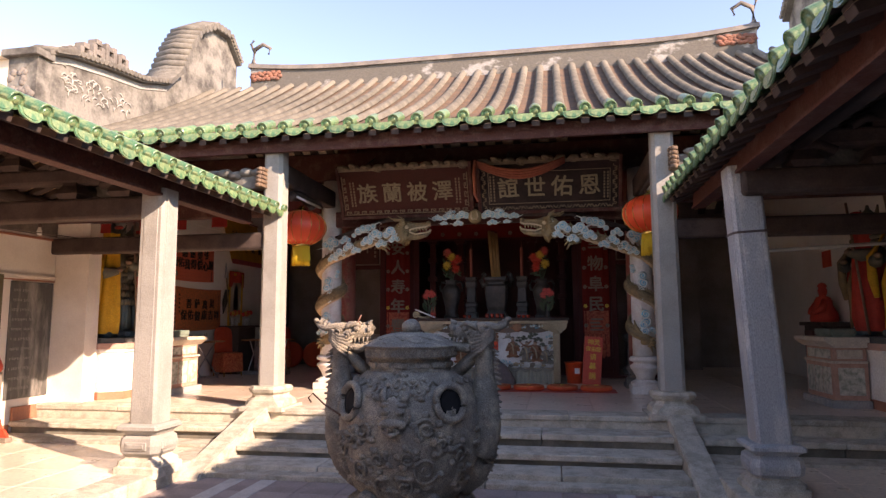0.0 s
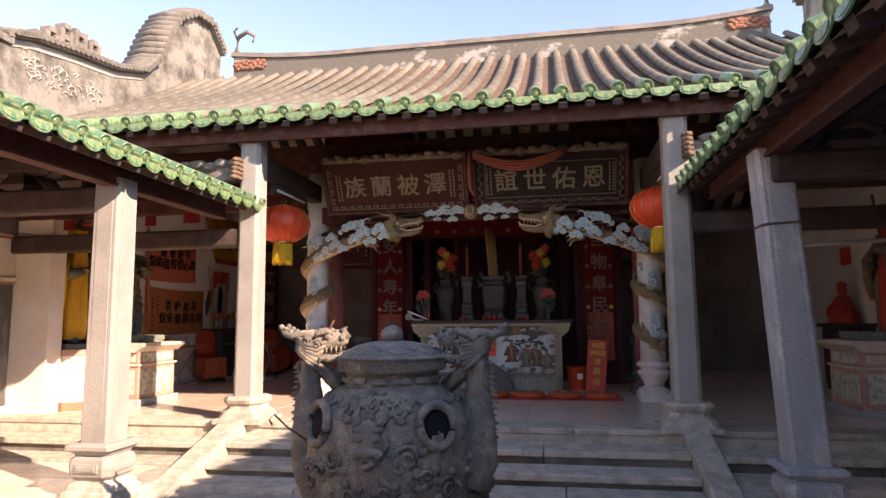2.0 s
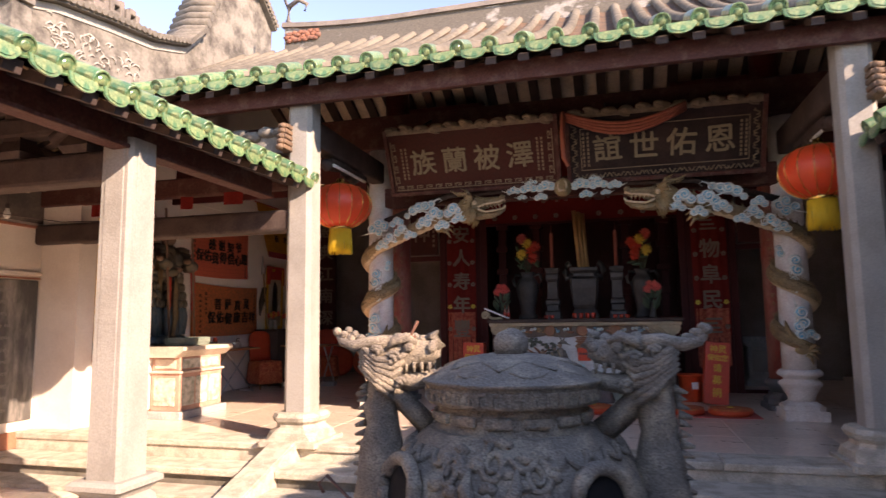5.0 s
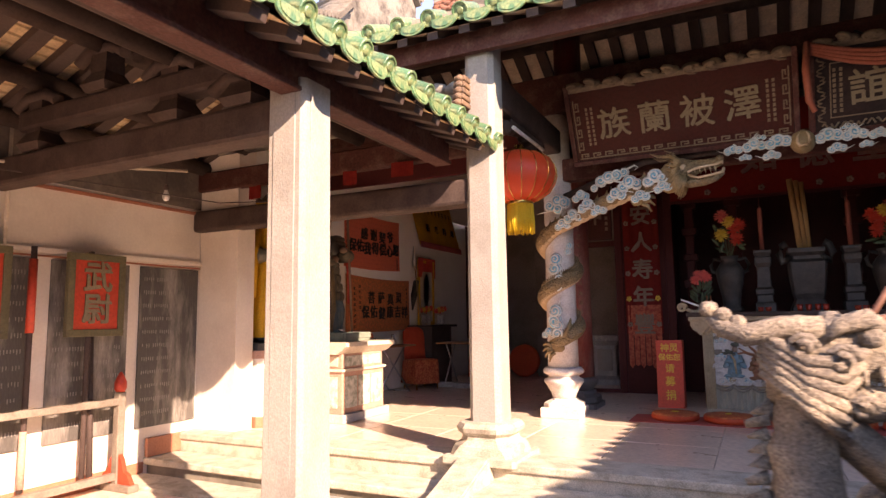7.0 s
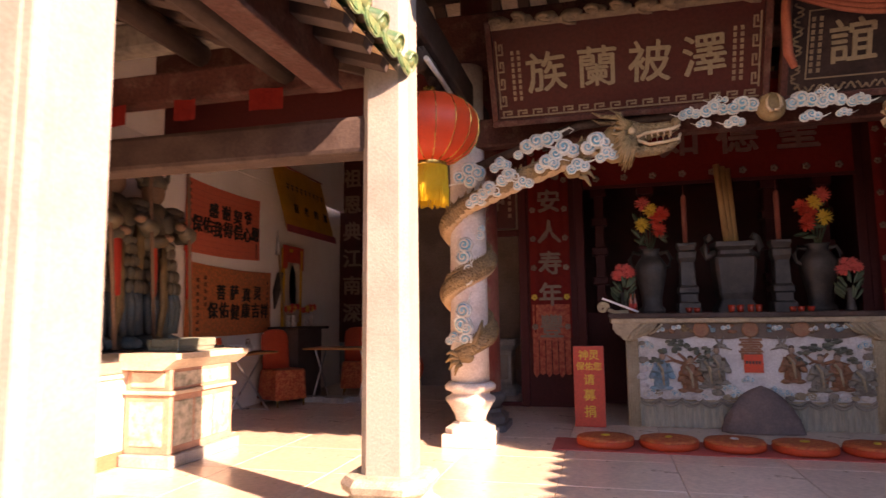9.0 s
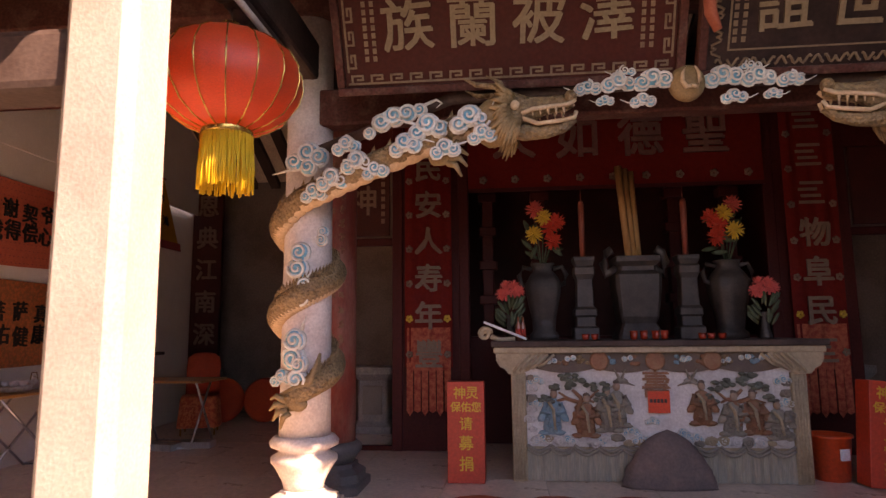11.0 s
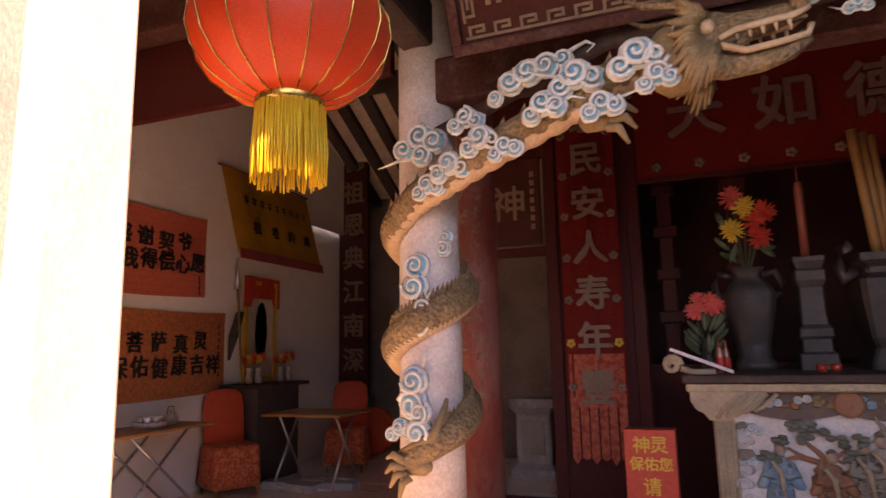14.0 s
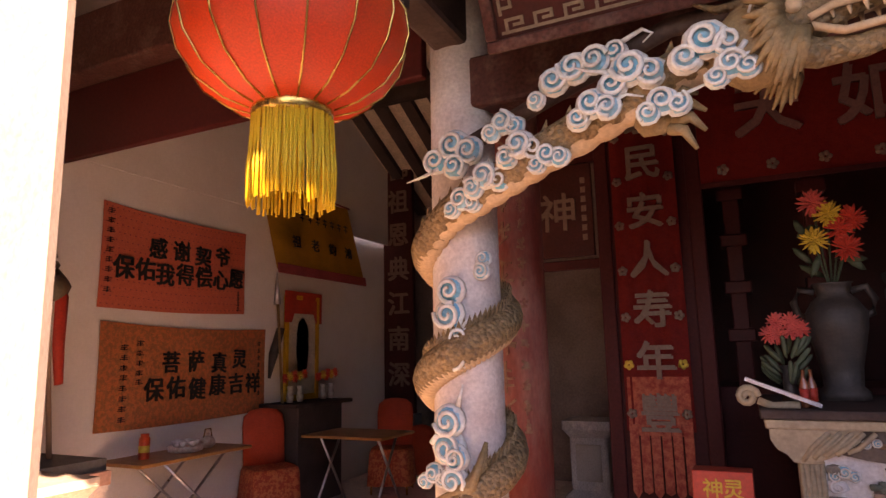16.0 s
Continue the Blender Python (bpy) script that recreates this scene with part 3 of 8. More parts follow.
for sgn in (-1, 1):
    xo = CX + sgn * 6.02
    xi = CX + sgn * 5.66
    lo, hi = min(xo, xi), max(xo, xi)
    g = thing("gable_wall", "weathered scrolled gable wall with tile coping and faded relief", "gable wall", "gable walls", kind="structure")
    line = coping_line()
    bm = NB()
    slab(bm, [(7.05, 3.6)] + line + [(12.2, 3.6)], hi - lo, Matrix(((0, 0, 1, lo), (1, 0, 0, 0), (0, 1, 0, 0), (0, 0, 0, 1))))
    part("wall", bm, GABLE_PLASTER, g)
    bm = NB()
    rings = []
    for (y, z), (y2, z2) in zip(line, line[1:] + [line[-1]]):
        d = Vector((0, y2 - y, z2 - z)) if (y, z) != line[-1] else Vector((0, 0.3, -0.3))
        nrm = Vector((0, -d.z, d.y)).normalized()
        p = Vector((0, y, z))
        a, b = p - nrm * 0.02, p + nrm * 0.10
        rings.append([(lo - 0.11, a.y, a.z), (lo - 0.11, b.y - nrm.y * 0.06, b.z - nrm.z * 0.06), ((lo + hi) / 2, b.y, b.z), (hi + 0.11, b.y - nrm.y * 0.06, b.z - nrm.z * 0.06), (hi + 0.11, a.y, a.z)])
    loft(bm, rings, smooth=False)
    part("coping", bm, COPING, g)
    # rolls of tile across the coping
    for i in range(1, len(line) - 1):
        (y, z), (y2, z2) = line[i], line[i + 1]
        d = Vector((0, y2 - y, z2 - z)).normalized()
        nrm = Vector((0, -d.z, d.y))
        bm = NB()
        big = 0.075 if 19 < i < 36 else 0.045
        for off in (0.0, 0.5):
            c = Vector((0, y + (y2 - y) * off, z + (z2 - z) * off)) + nrm * 0.07
            tube(bm, [(lo - 0.16, c.y - nrm.y * 0.03, c.z - nrm.z * 0.03), ((lo + hi) / 2, c.y + nrm.y * 0.03, c.z + nrm.z * 0.03), (hi + 0.16, c.y - nrm.y * 0.03, c.z - nrm.z * 0.03)], big, 8)
            if big > 0.06:
                break
        part("coping_roll", bm, COPING, g)
    # white band under the coping and faded vine relief
    face = hi + 0.004 if sgn < 0 else lo - 0.004
    bm = NB()
    rings = []
    for y, z in line[:26]:
        rings.append([(face - 0.02, y, z - 0.13), (face + 0.012, y, z - 0.13), (face + 0.012, y, z - 0.03), (face - 0.02, y, z - 0.03)])
    loft(bm, rings, smooth=False)
    part("white_band", bm, PALE_STONE, g)
    rnd = random.Random(7)
    bm = NB()
    for k in range(60):
        y = 7.35 + rnd.random() * 1.5
        z = 4.95 + rnd.random() * 0.38
        a = rnd.uniform(0.3, 2.8)
        l = rnd.uniform(0.06, 0.16)
        pts = [(face + 0.002, y + l * t * math.cos(a + t * 1.6), z + l * t * math.sin(a + t * 1.6)) for t in (0, 0.35, 0.7, 1.0)]
        tube(bm, pts, [0.010, 0.016, 0.012, 0.004], 6)
    part("vine_relief", bm, PALE_STONE, g, "faded white vine relief")
    # front pier with carved panel
    bm = NB()
    box(bm, lo - 0.05, hi + 0.05, 6.86, 7.1, 3.9, 5.28, 0.01)
    box(bm, lo - 0.10, hi + 0.10, 6.78, 7.1, 5.26, 5.36, 0.01)
    part("pier", bm, GABLE_PLASTER, g)
    bm = NB()
    for k in range(22):
        blob(bm, (rnd.uniform(lo, hi), 6.86, rnd.uniform(4.45, 5.1)), 0.055, (1, 0.5, 1), 7, 4, 0.4)
    part("carved_panel", bm, RIDGE_DARK, g)
    # pierced stone crest further back
    bm = NB()
    xm = xo + sgn * 0.05
    for k, (y, h) in enumerate(((7.9, 0.22), (8.15, 0.34), (8.42, 0.50), (8.70, 0.62), (9.0, 0.55), (9.28, 0.38), (9.5, 0.22))):
        zb = 5.62
        box(bm, xm - 0.1, xm + 0.1, y - 0.13, y - 0.05, zb, zb + h, 0.015)
        box(bm, xm - 0.1, xm + 0.1, y + 0.05, y + 0.13, zb, zb + h, 0.015)
        for q in range(int(h / 0.16) + 1):
            box(bm, xm - 0.09, xm + 0.09, y - 0.06, y + 0.06, zb + q * 0.17, zb + q * 0.17 + 0.09, 0.01)
    part("pierced_crest", bm, RIDGE_DARK, g)

# ---- gallery roofs ----
GSTEP = 0.245


def gallery_roof(sgn):
    """sgn -1: west side (towards -x), +1: the mirror of it."""
    side = "left" if sgn < 0 else "right"
    ex = -3.29 if sgn < 0 else 1.46      # eave line
    ez, top = 3.12, 3.88
    span = 2.25
    r = thing("gallery_roof", "low gallery roof of barrel tiles with green glazed eave tiles", "roof", "gallery roofs", kind="structure")
    n = int(13.3 / GSTEP)
    sl = math.atan2(top - ez, span)
    ln = math.hypot(top - ez, span)
    rot = Matrix.Rotation(math.pi / 2 if sgn < 0 else -math.pi / 2, 4, "Z")
    bm = NB()
    rings = []
    for i in range(16):
        for k, rr in ((0, 0.062), (0.93, 0.055)):
            y = ln * (i + k) / 16
            rings.append([(rr * math.cos(a), y, 0.015 + rr * math.sin(a)) for a in [math.pi * j / 7 for j in range(8)]])
    loft(bm, rings, close=False, caps=False)
    row = mesh_of("tile_row", bm)
    row.materials.append(ROOF_TILE)
    bm = NB()
    rings = []
    for i in range(16):
        for k, dz in ((0, 0.010), (0.94, -0.006)):
            y = ln * (i + k) / 16
            rings.append([(u * GSTEP / 2, y, dz - 0.028 * (1 - u * u)) for u in (-1, -0.5, 0, 0.5, 1)])
    loft(bm, rings, close=False, caps=False)
    pan = mesh_of("pan_row", bm)
    pan.materials.append(PAN_TILE)
    tilt = Matrix.Rotation(sl, 4, "X")
    bm = NB()
    box(bm, -0.055, 0.055, 0.02, ln, -0.125, -0.05, 0.004)
    rafter = mesh_of("rafter", bm)
    rafter.materials.append(RAFTER)
    for i in range(n):
        y = 7.42 - i * GSTEP
        base = Matrix.Translation((ex, y, ez)) @ rot
        for me, mt, nm, dx in ((row, ROOF_TILE, "tile_row", 0), (pan, PAN_TILE, "pan_row", GSTEP / 2), (rafter, RAFTER, "rafter", 0)):
            ob = part(nm, me, mt, r)
            ob.matrix_local = base @ Matrix.Translation((dx * (1 if sgn > 0 else -1) * -1, 0, 0)) @ tilt
        ob = part("end_tile", disc_mesh, GREEN_GLAZE, r)
        ob.matrix_local = base @ Matrix.Translation((0, -0.02, 0.015)) @ Matrix.Rotation(radians(24), 4, "X") @ Matrix.Scale(0.88, 4)
        ob = part("drip_tile", drip_mesh, GREEN_GLAZE, r)
        ob.matrix_local = base @ Matrix.Translation((GSTEP / 2 * sgn, -0.015, -0.008)) @ Matrix.Rotation(radians(-10 + random.uniform(-6, 6)), 4, "X") @ Matrix.Scale(0.86, 4)
    # underside and outer slope
    xr = ex + sgn * span
    xo = ex + sgn * 3.9
    for i in range(n):
        y = 7.42 - i * GSTEP
        bm = NB()
        loft(bm, [[(x, y + a, z + b) for a, b in ((-0.055, -0.07), (0.055, -0.07), (0.055, 0), (-0.055, 0))] for x, z in ((xr, top - 0.06), (xo, 3.19))], smooth=False)
        part("outer_rafter", bm, RAFTER, r)
    bm = NB()
    under = []
    for (xa, za), (xb, zb) in (((ex + sgn * 0.04, ez - 0.05), (xr, top - 0.05)), ((xr, top - 0.05), (xo, 3.2))):
        for c in range(17):
            u0, u1 = c / 17, (c + 0.97) / 17
            under += [(xa + (xb - xa) * u0, za + (zb - za) * u0 - 0.014), (xa + (xb - xa) * u1, za + (zb - za) * u1 + 0.004)]
    loft(bm, [[(x, -6, z), (x, 7.5, z)] for x, z in under], close=False, caps=False, smooth=False)
    structure("ceiling_gallery_" + side, bm, TILE_UNDER, "pale undersides of the gallery roof tiles")
    # eave beam, purlins, trusses
    bm = NB()
    bx = ex + sgn * (0.32 if sgn < 0 else 0.28)
    box(bm, *sorted((bx, bx + sgn * 0.10)), -6, 7.2, 2.935, 3.175, 0.008)
    box(bm, *sorted((bx - sgn * 0.02, bx + sgn * 0.12)), -6, 7.2, 2.92, 2.95, 0.006)
    structure("eave_beam_gallery_" + side, bm, RED_WOOD, "dark carved eave beam of the gallery")
    fr = thing("gallery_roof_frame", "dark timber purlins, tie beams and posts of the gallery roof", "roof frame", "gallery roof frames", kind="structure")
    for d in (0.75, 1.4, 2.1, 2.8, 3.3):
        z = ez + (top - ez) * d / span if d <= span else top - (d - span) * 0.35
        bm = NB()
        tube(bm, [(ex + sgn * d, -6, z - 0.22), (ex + sgn * d, 7.5, z - 0.22)], 0.075, 8)
        part("purlin", bm, DARK_WOOD, fr)
    for y in (5.45, 2.2, -1.4):
        x0, x1 = sorted((ex + sgn * 0.3, ex + sgn * 3.46))
        bm = NB()
        box(bm, x0, x1, y - 0.09, y + 0.09, 2.72, 2.94, 0.03)
        part("tie_beam", bm, DARK_WOOD, fr)
        x0, x1 = sorted((ex + sgn * 0.75, ex + sgn * 3.0))
        bm = NB()
        box(bm, x0, x1, y - 0.08, y + 0.08, 3.10, 3.26, 0.03)
        part("upper_beam", bm, DARK_WOOD, fr)
        for d, z0, z1 in ((0.8, 2.94, 3.18), (1.4, 2.94, 3.38), (2.1, 3.26, 3.62), (2.8, 2.94, 3.40)):
            bm = NB()
            sq = [(0.10, z0), (0.13, z0 + 0.05), (0.08, z0 + 0.14), (0.075, z1)]
            loft(bm, [[(ex + sgn * d + a * h, y + b * h * 0.9, z) for a, b in ((-1, -1), (1, -1), (1, 1), (-1, 1))] for h, z in sq], smooth=False)
            part("post", bm, DARK_WOOD, fr)
            bm = NB()
            for q in range(2):
                tube(bm, [(ex + sgn * d - 0.24, y - 0.05 + 0.1 * q, z1 - 0.12), (ex + sgn * d - 0.12, y - 0.05 + 0.1 * q, z1 - 0.05), (ex + sgn * d + 0.12, y - 0.05 + 0.1 * q, z1 - 0.05), (ex + sgn * d + 0.24, y - 0.05 + 0.1 * q, z1 - 0.12)], 0.045, 6)
            part("bracket", bm, DARK_WOOD, fr)
    # cross beam from the hall column to the side wall, with clutter of tile ends above
    x0, x1 = sorted((ex + sgn * 0.1, ex + sgn * 3.45))
    bm = NB()
    box(bm, x0, x1, 7.36, 7.56, 2.62, 2.84, 0.03)
    part("cross_beam", bm, DARK_WOOD, fr)
    bm = NB()
    box(bm, x0, x1, 7.40, 7.52, 3.05, 3.25, 0.02)
    part("upper_cross_beam", bm, RED_WOOD, fr)
    # carved plastered beam above the gallery roof, under the hall eave
    bm = NB()
    box(bm, *sorted((ex + sgn * 0.06, ex + sgn * 3.2)), 7.40, 7.55, 3.42, 3.62, 0.03)
    for k in range(5):
        blob(bm, (ex + sgn * (0.35 + 0.16 * k), 7.40, 3.63 + 0.02 * math.sin(k * 2.3)), 0.085, (1.3, 0.8, 0.7), 8, 5, 0.3)
    part("carved_beam", bm, GABLE_PLASTER, fr, "grey plastered carved beam")


gallery_roof(-1)
gallery_roof(1)
wall("pilaster_left", -6.695, -6.13, 7.456, 7.70, 0, 4.4, PLASTER, "plaster pilaster at the hall's corner")
wall("pilaster_right", mirror_x(-6.13), mirror_x(-6.695), 7.456, 7.70, 0, 4.4, PLASTER, "plaster pilaster at the hall's corner")

# ---- floors ----
floor = thing("hall_floor", "glossy beige-pink ceramic floor tiles", "floor", kind="structure")
tiles(floor, "floor_tile", WL, WR, EDGE + 0.40, 12.4, HALL, 0.80, FLOOR_TILE, off=(-0.2, 7.62))
floor_back = thing("hall_floor_back", "floor tiles in the dark back of the hall", "floor", kind="structure")
tiles(floor_back, "floor_tile", WL, WR, 12.4, 15.0, HALL, 0.80, FLOOR_TILE, off=(-0.2, 7.62))
gl = thing("gallery_floor", "glossy beige-pink tiles of the side gallery", "floor", kind="structure")
tiles(gl, "floor_tile", -6.65, -3.86, -1.0, 6.50, GALLERY, 0.60, FLOOR_TILE, off=(-3.86, 6.5))
gr = thing("gallery_floor", "glossy beige-pink tiles of the side gallery", "floor", kind="structure")
tiles(gr, "floor_tile", 1.94, 4.69, -1.0, 6.50, GALLERY, 0.60, FLOOR_TILE, off=(1.94, 6.5))
court = thing("courtyard_paving", "dull red-brown courtyard paving with pale stone stripes", "paving", kind="structure")
tiles(court, "paving_tile", -3.5, 1.58, 0.2, 5.80, COURT, 0.40, COURT_TILE, off=(-1.0, 5.8))
stripes = thing("paving_stripes", "pale stone strips laid in the courtyard paving", "paving", kind="structure")
for x in (-2.95, -2.62, 0.75, 1.06):
    bm = NB()
    box(bm, x - 0.08, x + 0.08, 0.2, 5.79, COURT - 0.01, COURT + 0.004, 0.002)
    part("stripe", bm, PALE_STRIPE, stripes)

# ---- plaques ----
PLAQUE1 = material("plaque_red_lacquer", (0.065, 0.014, 0.010), 0.5, (0.06, 0.02, 0.015), 3, 0.6, 40, 0.15, spec=0.2)
PLAQUE2 = material("plaque_black_lacquer", (0.024, 0.015, 0.014), 0.5, (0.06, 0.035, 0.03), 3, 0.6, 40, 0.15, spec=0.2)
KEY = material("dull_gilt", (0.22, 0.165, 0.105), 0.6, (0.12, 0.085, 0.06), 12, 0.6, 50, 0.2)
PALE_GILT = material("pale_gilt", (0.22, 0.18, 0.115), 0.6, (0.22, 0.17, 0.11), 12, 0.5, 50, 0.15)


def key_band(bm, m, w, unit, along):
    """A run of meander fret along the local x axis."""
    k = int(along / (unit * 4))
    t = unit * 0.42
    st = along / k
    for i in range(k):
        a = i * st
        for u0, u1, v0, v1 in ((0, st, 0, t), (st * 0.15, st * 0.15 + t, 0, w), (st * 0.15, st * 0.8, w - t, w), (st * 0.8 - t, st * 0.8, w * 0.4, w), (st * 0.42, st * 0.8, w * 0.4, w * 0.4 + t)):
            box(bm, a + u0, a + u1, v0, v1, 0, 0.006, 0, m)


def plaque(x0, x1, text, mat, fret, label):
    p = thing("name_plaque", label, "plaque", "plaques over the altar")
    m = Matrix.Translation(((x0 + x1) / 2, 9.22, 3.28)) @ Matrix.Rotation(radians(90 + 27), 4, "X")
    w, h = (x1 - x0) / 2, 0.84
    bm = NB()
    box(bm, -w + 0.05, w - 0.05, 0.03, h - 0.05, -0.05, 0.0, 0.006, m)
    part("board", bm, mat, p)
    bm = NB()
    for a, b, c, d in ((-w, w, 0, 0.05), (-w, -w + 0.05, 0.05, h), (w - 0.05, w, 0.05, h)):
        box(bm, a, b, c, d, -0.06, 0.025, 0.008, m)
    part("frame", bm, RED_WOOD, p)
    bm = NB()
    if fret:
        key_band(bm, m @ Matrix.Translation((-w + 0.07, 0.065, 0.0)), 0.06, 0.03, 2 * w - 0.14)
        for sx in (-1, 1):
            key_band(bm, m @ Matrix.Translation((sx * (w - 0.07), 0.14, 0)) @ Matrix.Rotation(math.pi / 2, 4, "Z") @ Matrix.Scale(sx, 4, (0, 1, 0)), 0.06, 0.03, h - 0.30)
    else:
        for sx in (-1, 1):
            for k in range(9):
                tube(bm, [m @ Vector((sx * (w - 0.10) + 0.03 * math.sin(k * 3.1 + t), 0.1 + 0.066 * k + t * 0.011, 0.005)) for t in range(7)], 0.008, 5)
        for k in range(28):
            tube(bm, [m @ Vector((-w + 0.1 + k * (2 * w - 0.2) / 28 + t * 0.011, 0.09 + 0.022 * math.sin(k * 2.2 + t), 0.005)) for t in range(7)], 0.008, 5)
        box(bm, -w + 0.17, w - 0.17, 0.155, 0.165, 0, 0.006, 0, m)
        box(bm, -w + 0.17, w - 0.17, h - 0.21, h - 0.20, 0, 0.006, 0, m)
        for sx in (-1, 1):
            box(bm, sx * (w - 0.17) - 0.005, sx * (w - 0.17) + 0.005, 0.155, h - 0.2, 0, 0.006, 0, m)
    part("fret", bm, KEY, p)
    # carved crest with curling clouds
    bm = NB()
    rnd = random.Random(5)
    box(bm, -w, w, h - 0.08, h - 0.03, -0.06, 0.02, 0.01, m)
    for k in range(11):
        u = -w + 0.12 + k * (2 * w - 0.24) / 10
        up = 0.05 + 0.05 * math.sin(k * 1.7)
        pts = [m @ Vector((u + 0.12 * t * math.cos(5 * t), h - 0.04 + up * t + 0.06 * math.sin(5 * t) * t, 0.01)) for t in [q / 9 for q in range(10)]]
        tube(bm, pts, [0.03 - 0.002 * q for q in range(10)], 6)
        blob(bm, m @ Vector((u, h - 0.02, 0.0)), 0.06, (1.5, 0.5, 0.7), 8, 5, 0.3)
    part("carved_crest", bm, KEY, p)
    for k, ch in enumerate(text):
        bm = NB()
        write(bm, ch, m @ Matrix.Translation(((-0.58 + 0.385 * k) * w / 1.03, 0.405, 0.004)) @ Matrix.Rotation(0.05 * math.sin(k * 2.1 + w), 4, "Z"), 0.325, 0.008)
        part("character", bm, PALE_GILT, p)
    bm = NB()
    for sx in (-1, 1):
        for col in range(2):
            for k in range(9):
                box(bm, sx * (w - 0.20 - 0.05 * col) - 0.012, sx * (w - 0.20 - 0.05 * col) + 0.012, 0.2 + 0.045 * k, 0.232 + 0.045 * k, 0, 0.003, 0, m)
    tagged(part("small_script", bm, KEY, p), kind="stuff")
    for sx in (-0.6, 0.6):
        bm = NB()
        tube(bm, [m @ Vector((sx, h - 0.02, -0.03)), ((x0 + x1) / 2 + sx, 9.45, 4.3)], 0.01, 6)
        part("hanging_iron", bm, RAFTER, p)
    return p


plaque(-3.10, -1.00, "族蘭被澤", PLAQUE1, True, "red-brown lacquered name plaque with gilt characters and key fret")
plaque(-0.93, 1.17, "誼世佑恩", PLAQUE2, False, "black lacquered name plaque with gilt characters and draped cloth")


# ---- carved dragons on the columns ----
OCHRE = material("ochre_scales", (0.27, 0.185, 0.09), 0.6, (0.15, 0.105, 0.06), 9, 0.7, 70, 0.8, scales=42, fleck=0.3)
CREAM = material("cream_belly", (0.58, 0.43, 0.27), 0.65, (0.42, 0.29, 0.17), 8, 0.5, 60, 0.2)
CLOUD_WHITE = material("cloud_white", (0.66, 0.71, 0.67), 0.7, (0.50, 0.46, 0.40), 9, 0.5, 60, 0.2)
CLOUD_BLUE = material("cloud_blue", (0.08, 0.42, 0.57), 0.65, (0.42, 0.62, 0.66), 10, 0.6, 60, 0.2)
MANE = material("mane", (0.29, 0.20, 0.095), 0.65, (0.20, 0.13, 0.06), 14, 0.6, 90, 0.5)


def spiral(bm, c, r, turn, mirror=1, thick=0.012, loops=1.6, m=None):
    pts, rad = [], []
    for k in range(19):
        t = k / 18
        a = turn + mirror * t * loops * 2 * math.pi
        q = Vector((r * (1 - 0.85 * t) * math.cos(a), -0.012 - 0.012 * t, r * (1 - 0.85 * t) * math.sin(a)))
        pts.append(Vector(c) + (m @ q if m is not None else q))
        rad.append(thick * (1 - 0.4 * t))
    tube(bm, pts, rad, 6, up=(0, 1, 0))


def cloud(parent, c, size, lobes, seed, m=None, tail=None):
    """A carved cloud: pale rolled lobes, blue hollows, spiral ridges. lobes: (u, w, radius) in units of size."""
    rnd = random.Random(seed)
    M3 = m.to_3x3() if m is not None else Matrix.Identity(3)
    white, blue = NB(), NB()
    for u, w, r in lobes:
        p = Vector(c) + M3 @ Vector((u * size, rnd.uniform(-0.01, 0.01), w * size))
        blob(white, p, r * size, (1.05, 0.34, 1.0), 12, 6, 0.12, M3)
        blob(blue, p + M3 @ Vector((0, -0.10 * r * size, 0)), r * size * 0.85, (1, 0.35, 1), 12, 6, 0.1, M3)
        spiral(white, p + M3 @ Vector((0, -0.30 * r * size, 0)), r * size * 0.86, rnd.uniform(0, 6), rnd.choice((-1, 1)), r * size * 0.165, m=M3)
    if tail:
        pts = [Vector(c) + M3 @ Vector((u * size, -0.01, w * size)) for u, w in tail]
        tube(white, pts, [0.10 * size * (1 - 0.75 * k / (len(pts) - 1)) for k in range(len(pts))], 6, up=(0, 1, 0), squash=0.7)
    ob = part("cloud", white, CLOUD_WHITE, parent)
    part("blue_hollow", blue, CLOUD_BLUE, ob, "blue painted hollows")
    return ob


def smooth_path(pts, n=6):
    """Catmull-Rom through pts."""
    p = [Vector(q) for q in pts]
    p = [2 * p[0] - p[1]] + p + [2 * p[-1] - p[-2]]
    out = []
    for i in range(1, len(p) - 2):
        for k in range(n):
            t = k / n
            a, b, c, d = p[i - 1], p[i], p[i + 1], p[i + 2]
            out.append(0.5 * ((2 * b) + (c - a) * t + (2 * a - 5 * b + 4 * c - d) * t * t + (3 * b - 3 * c + d - a) * t ** 3))
    return out + [p[-2]]


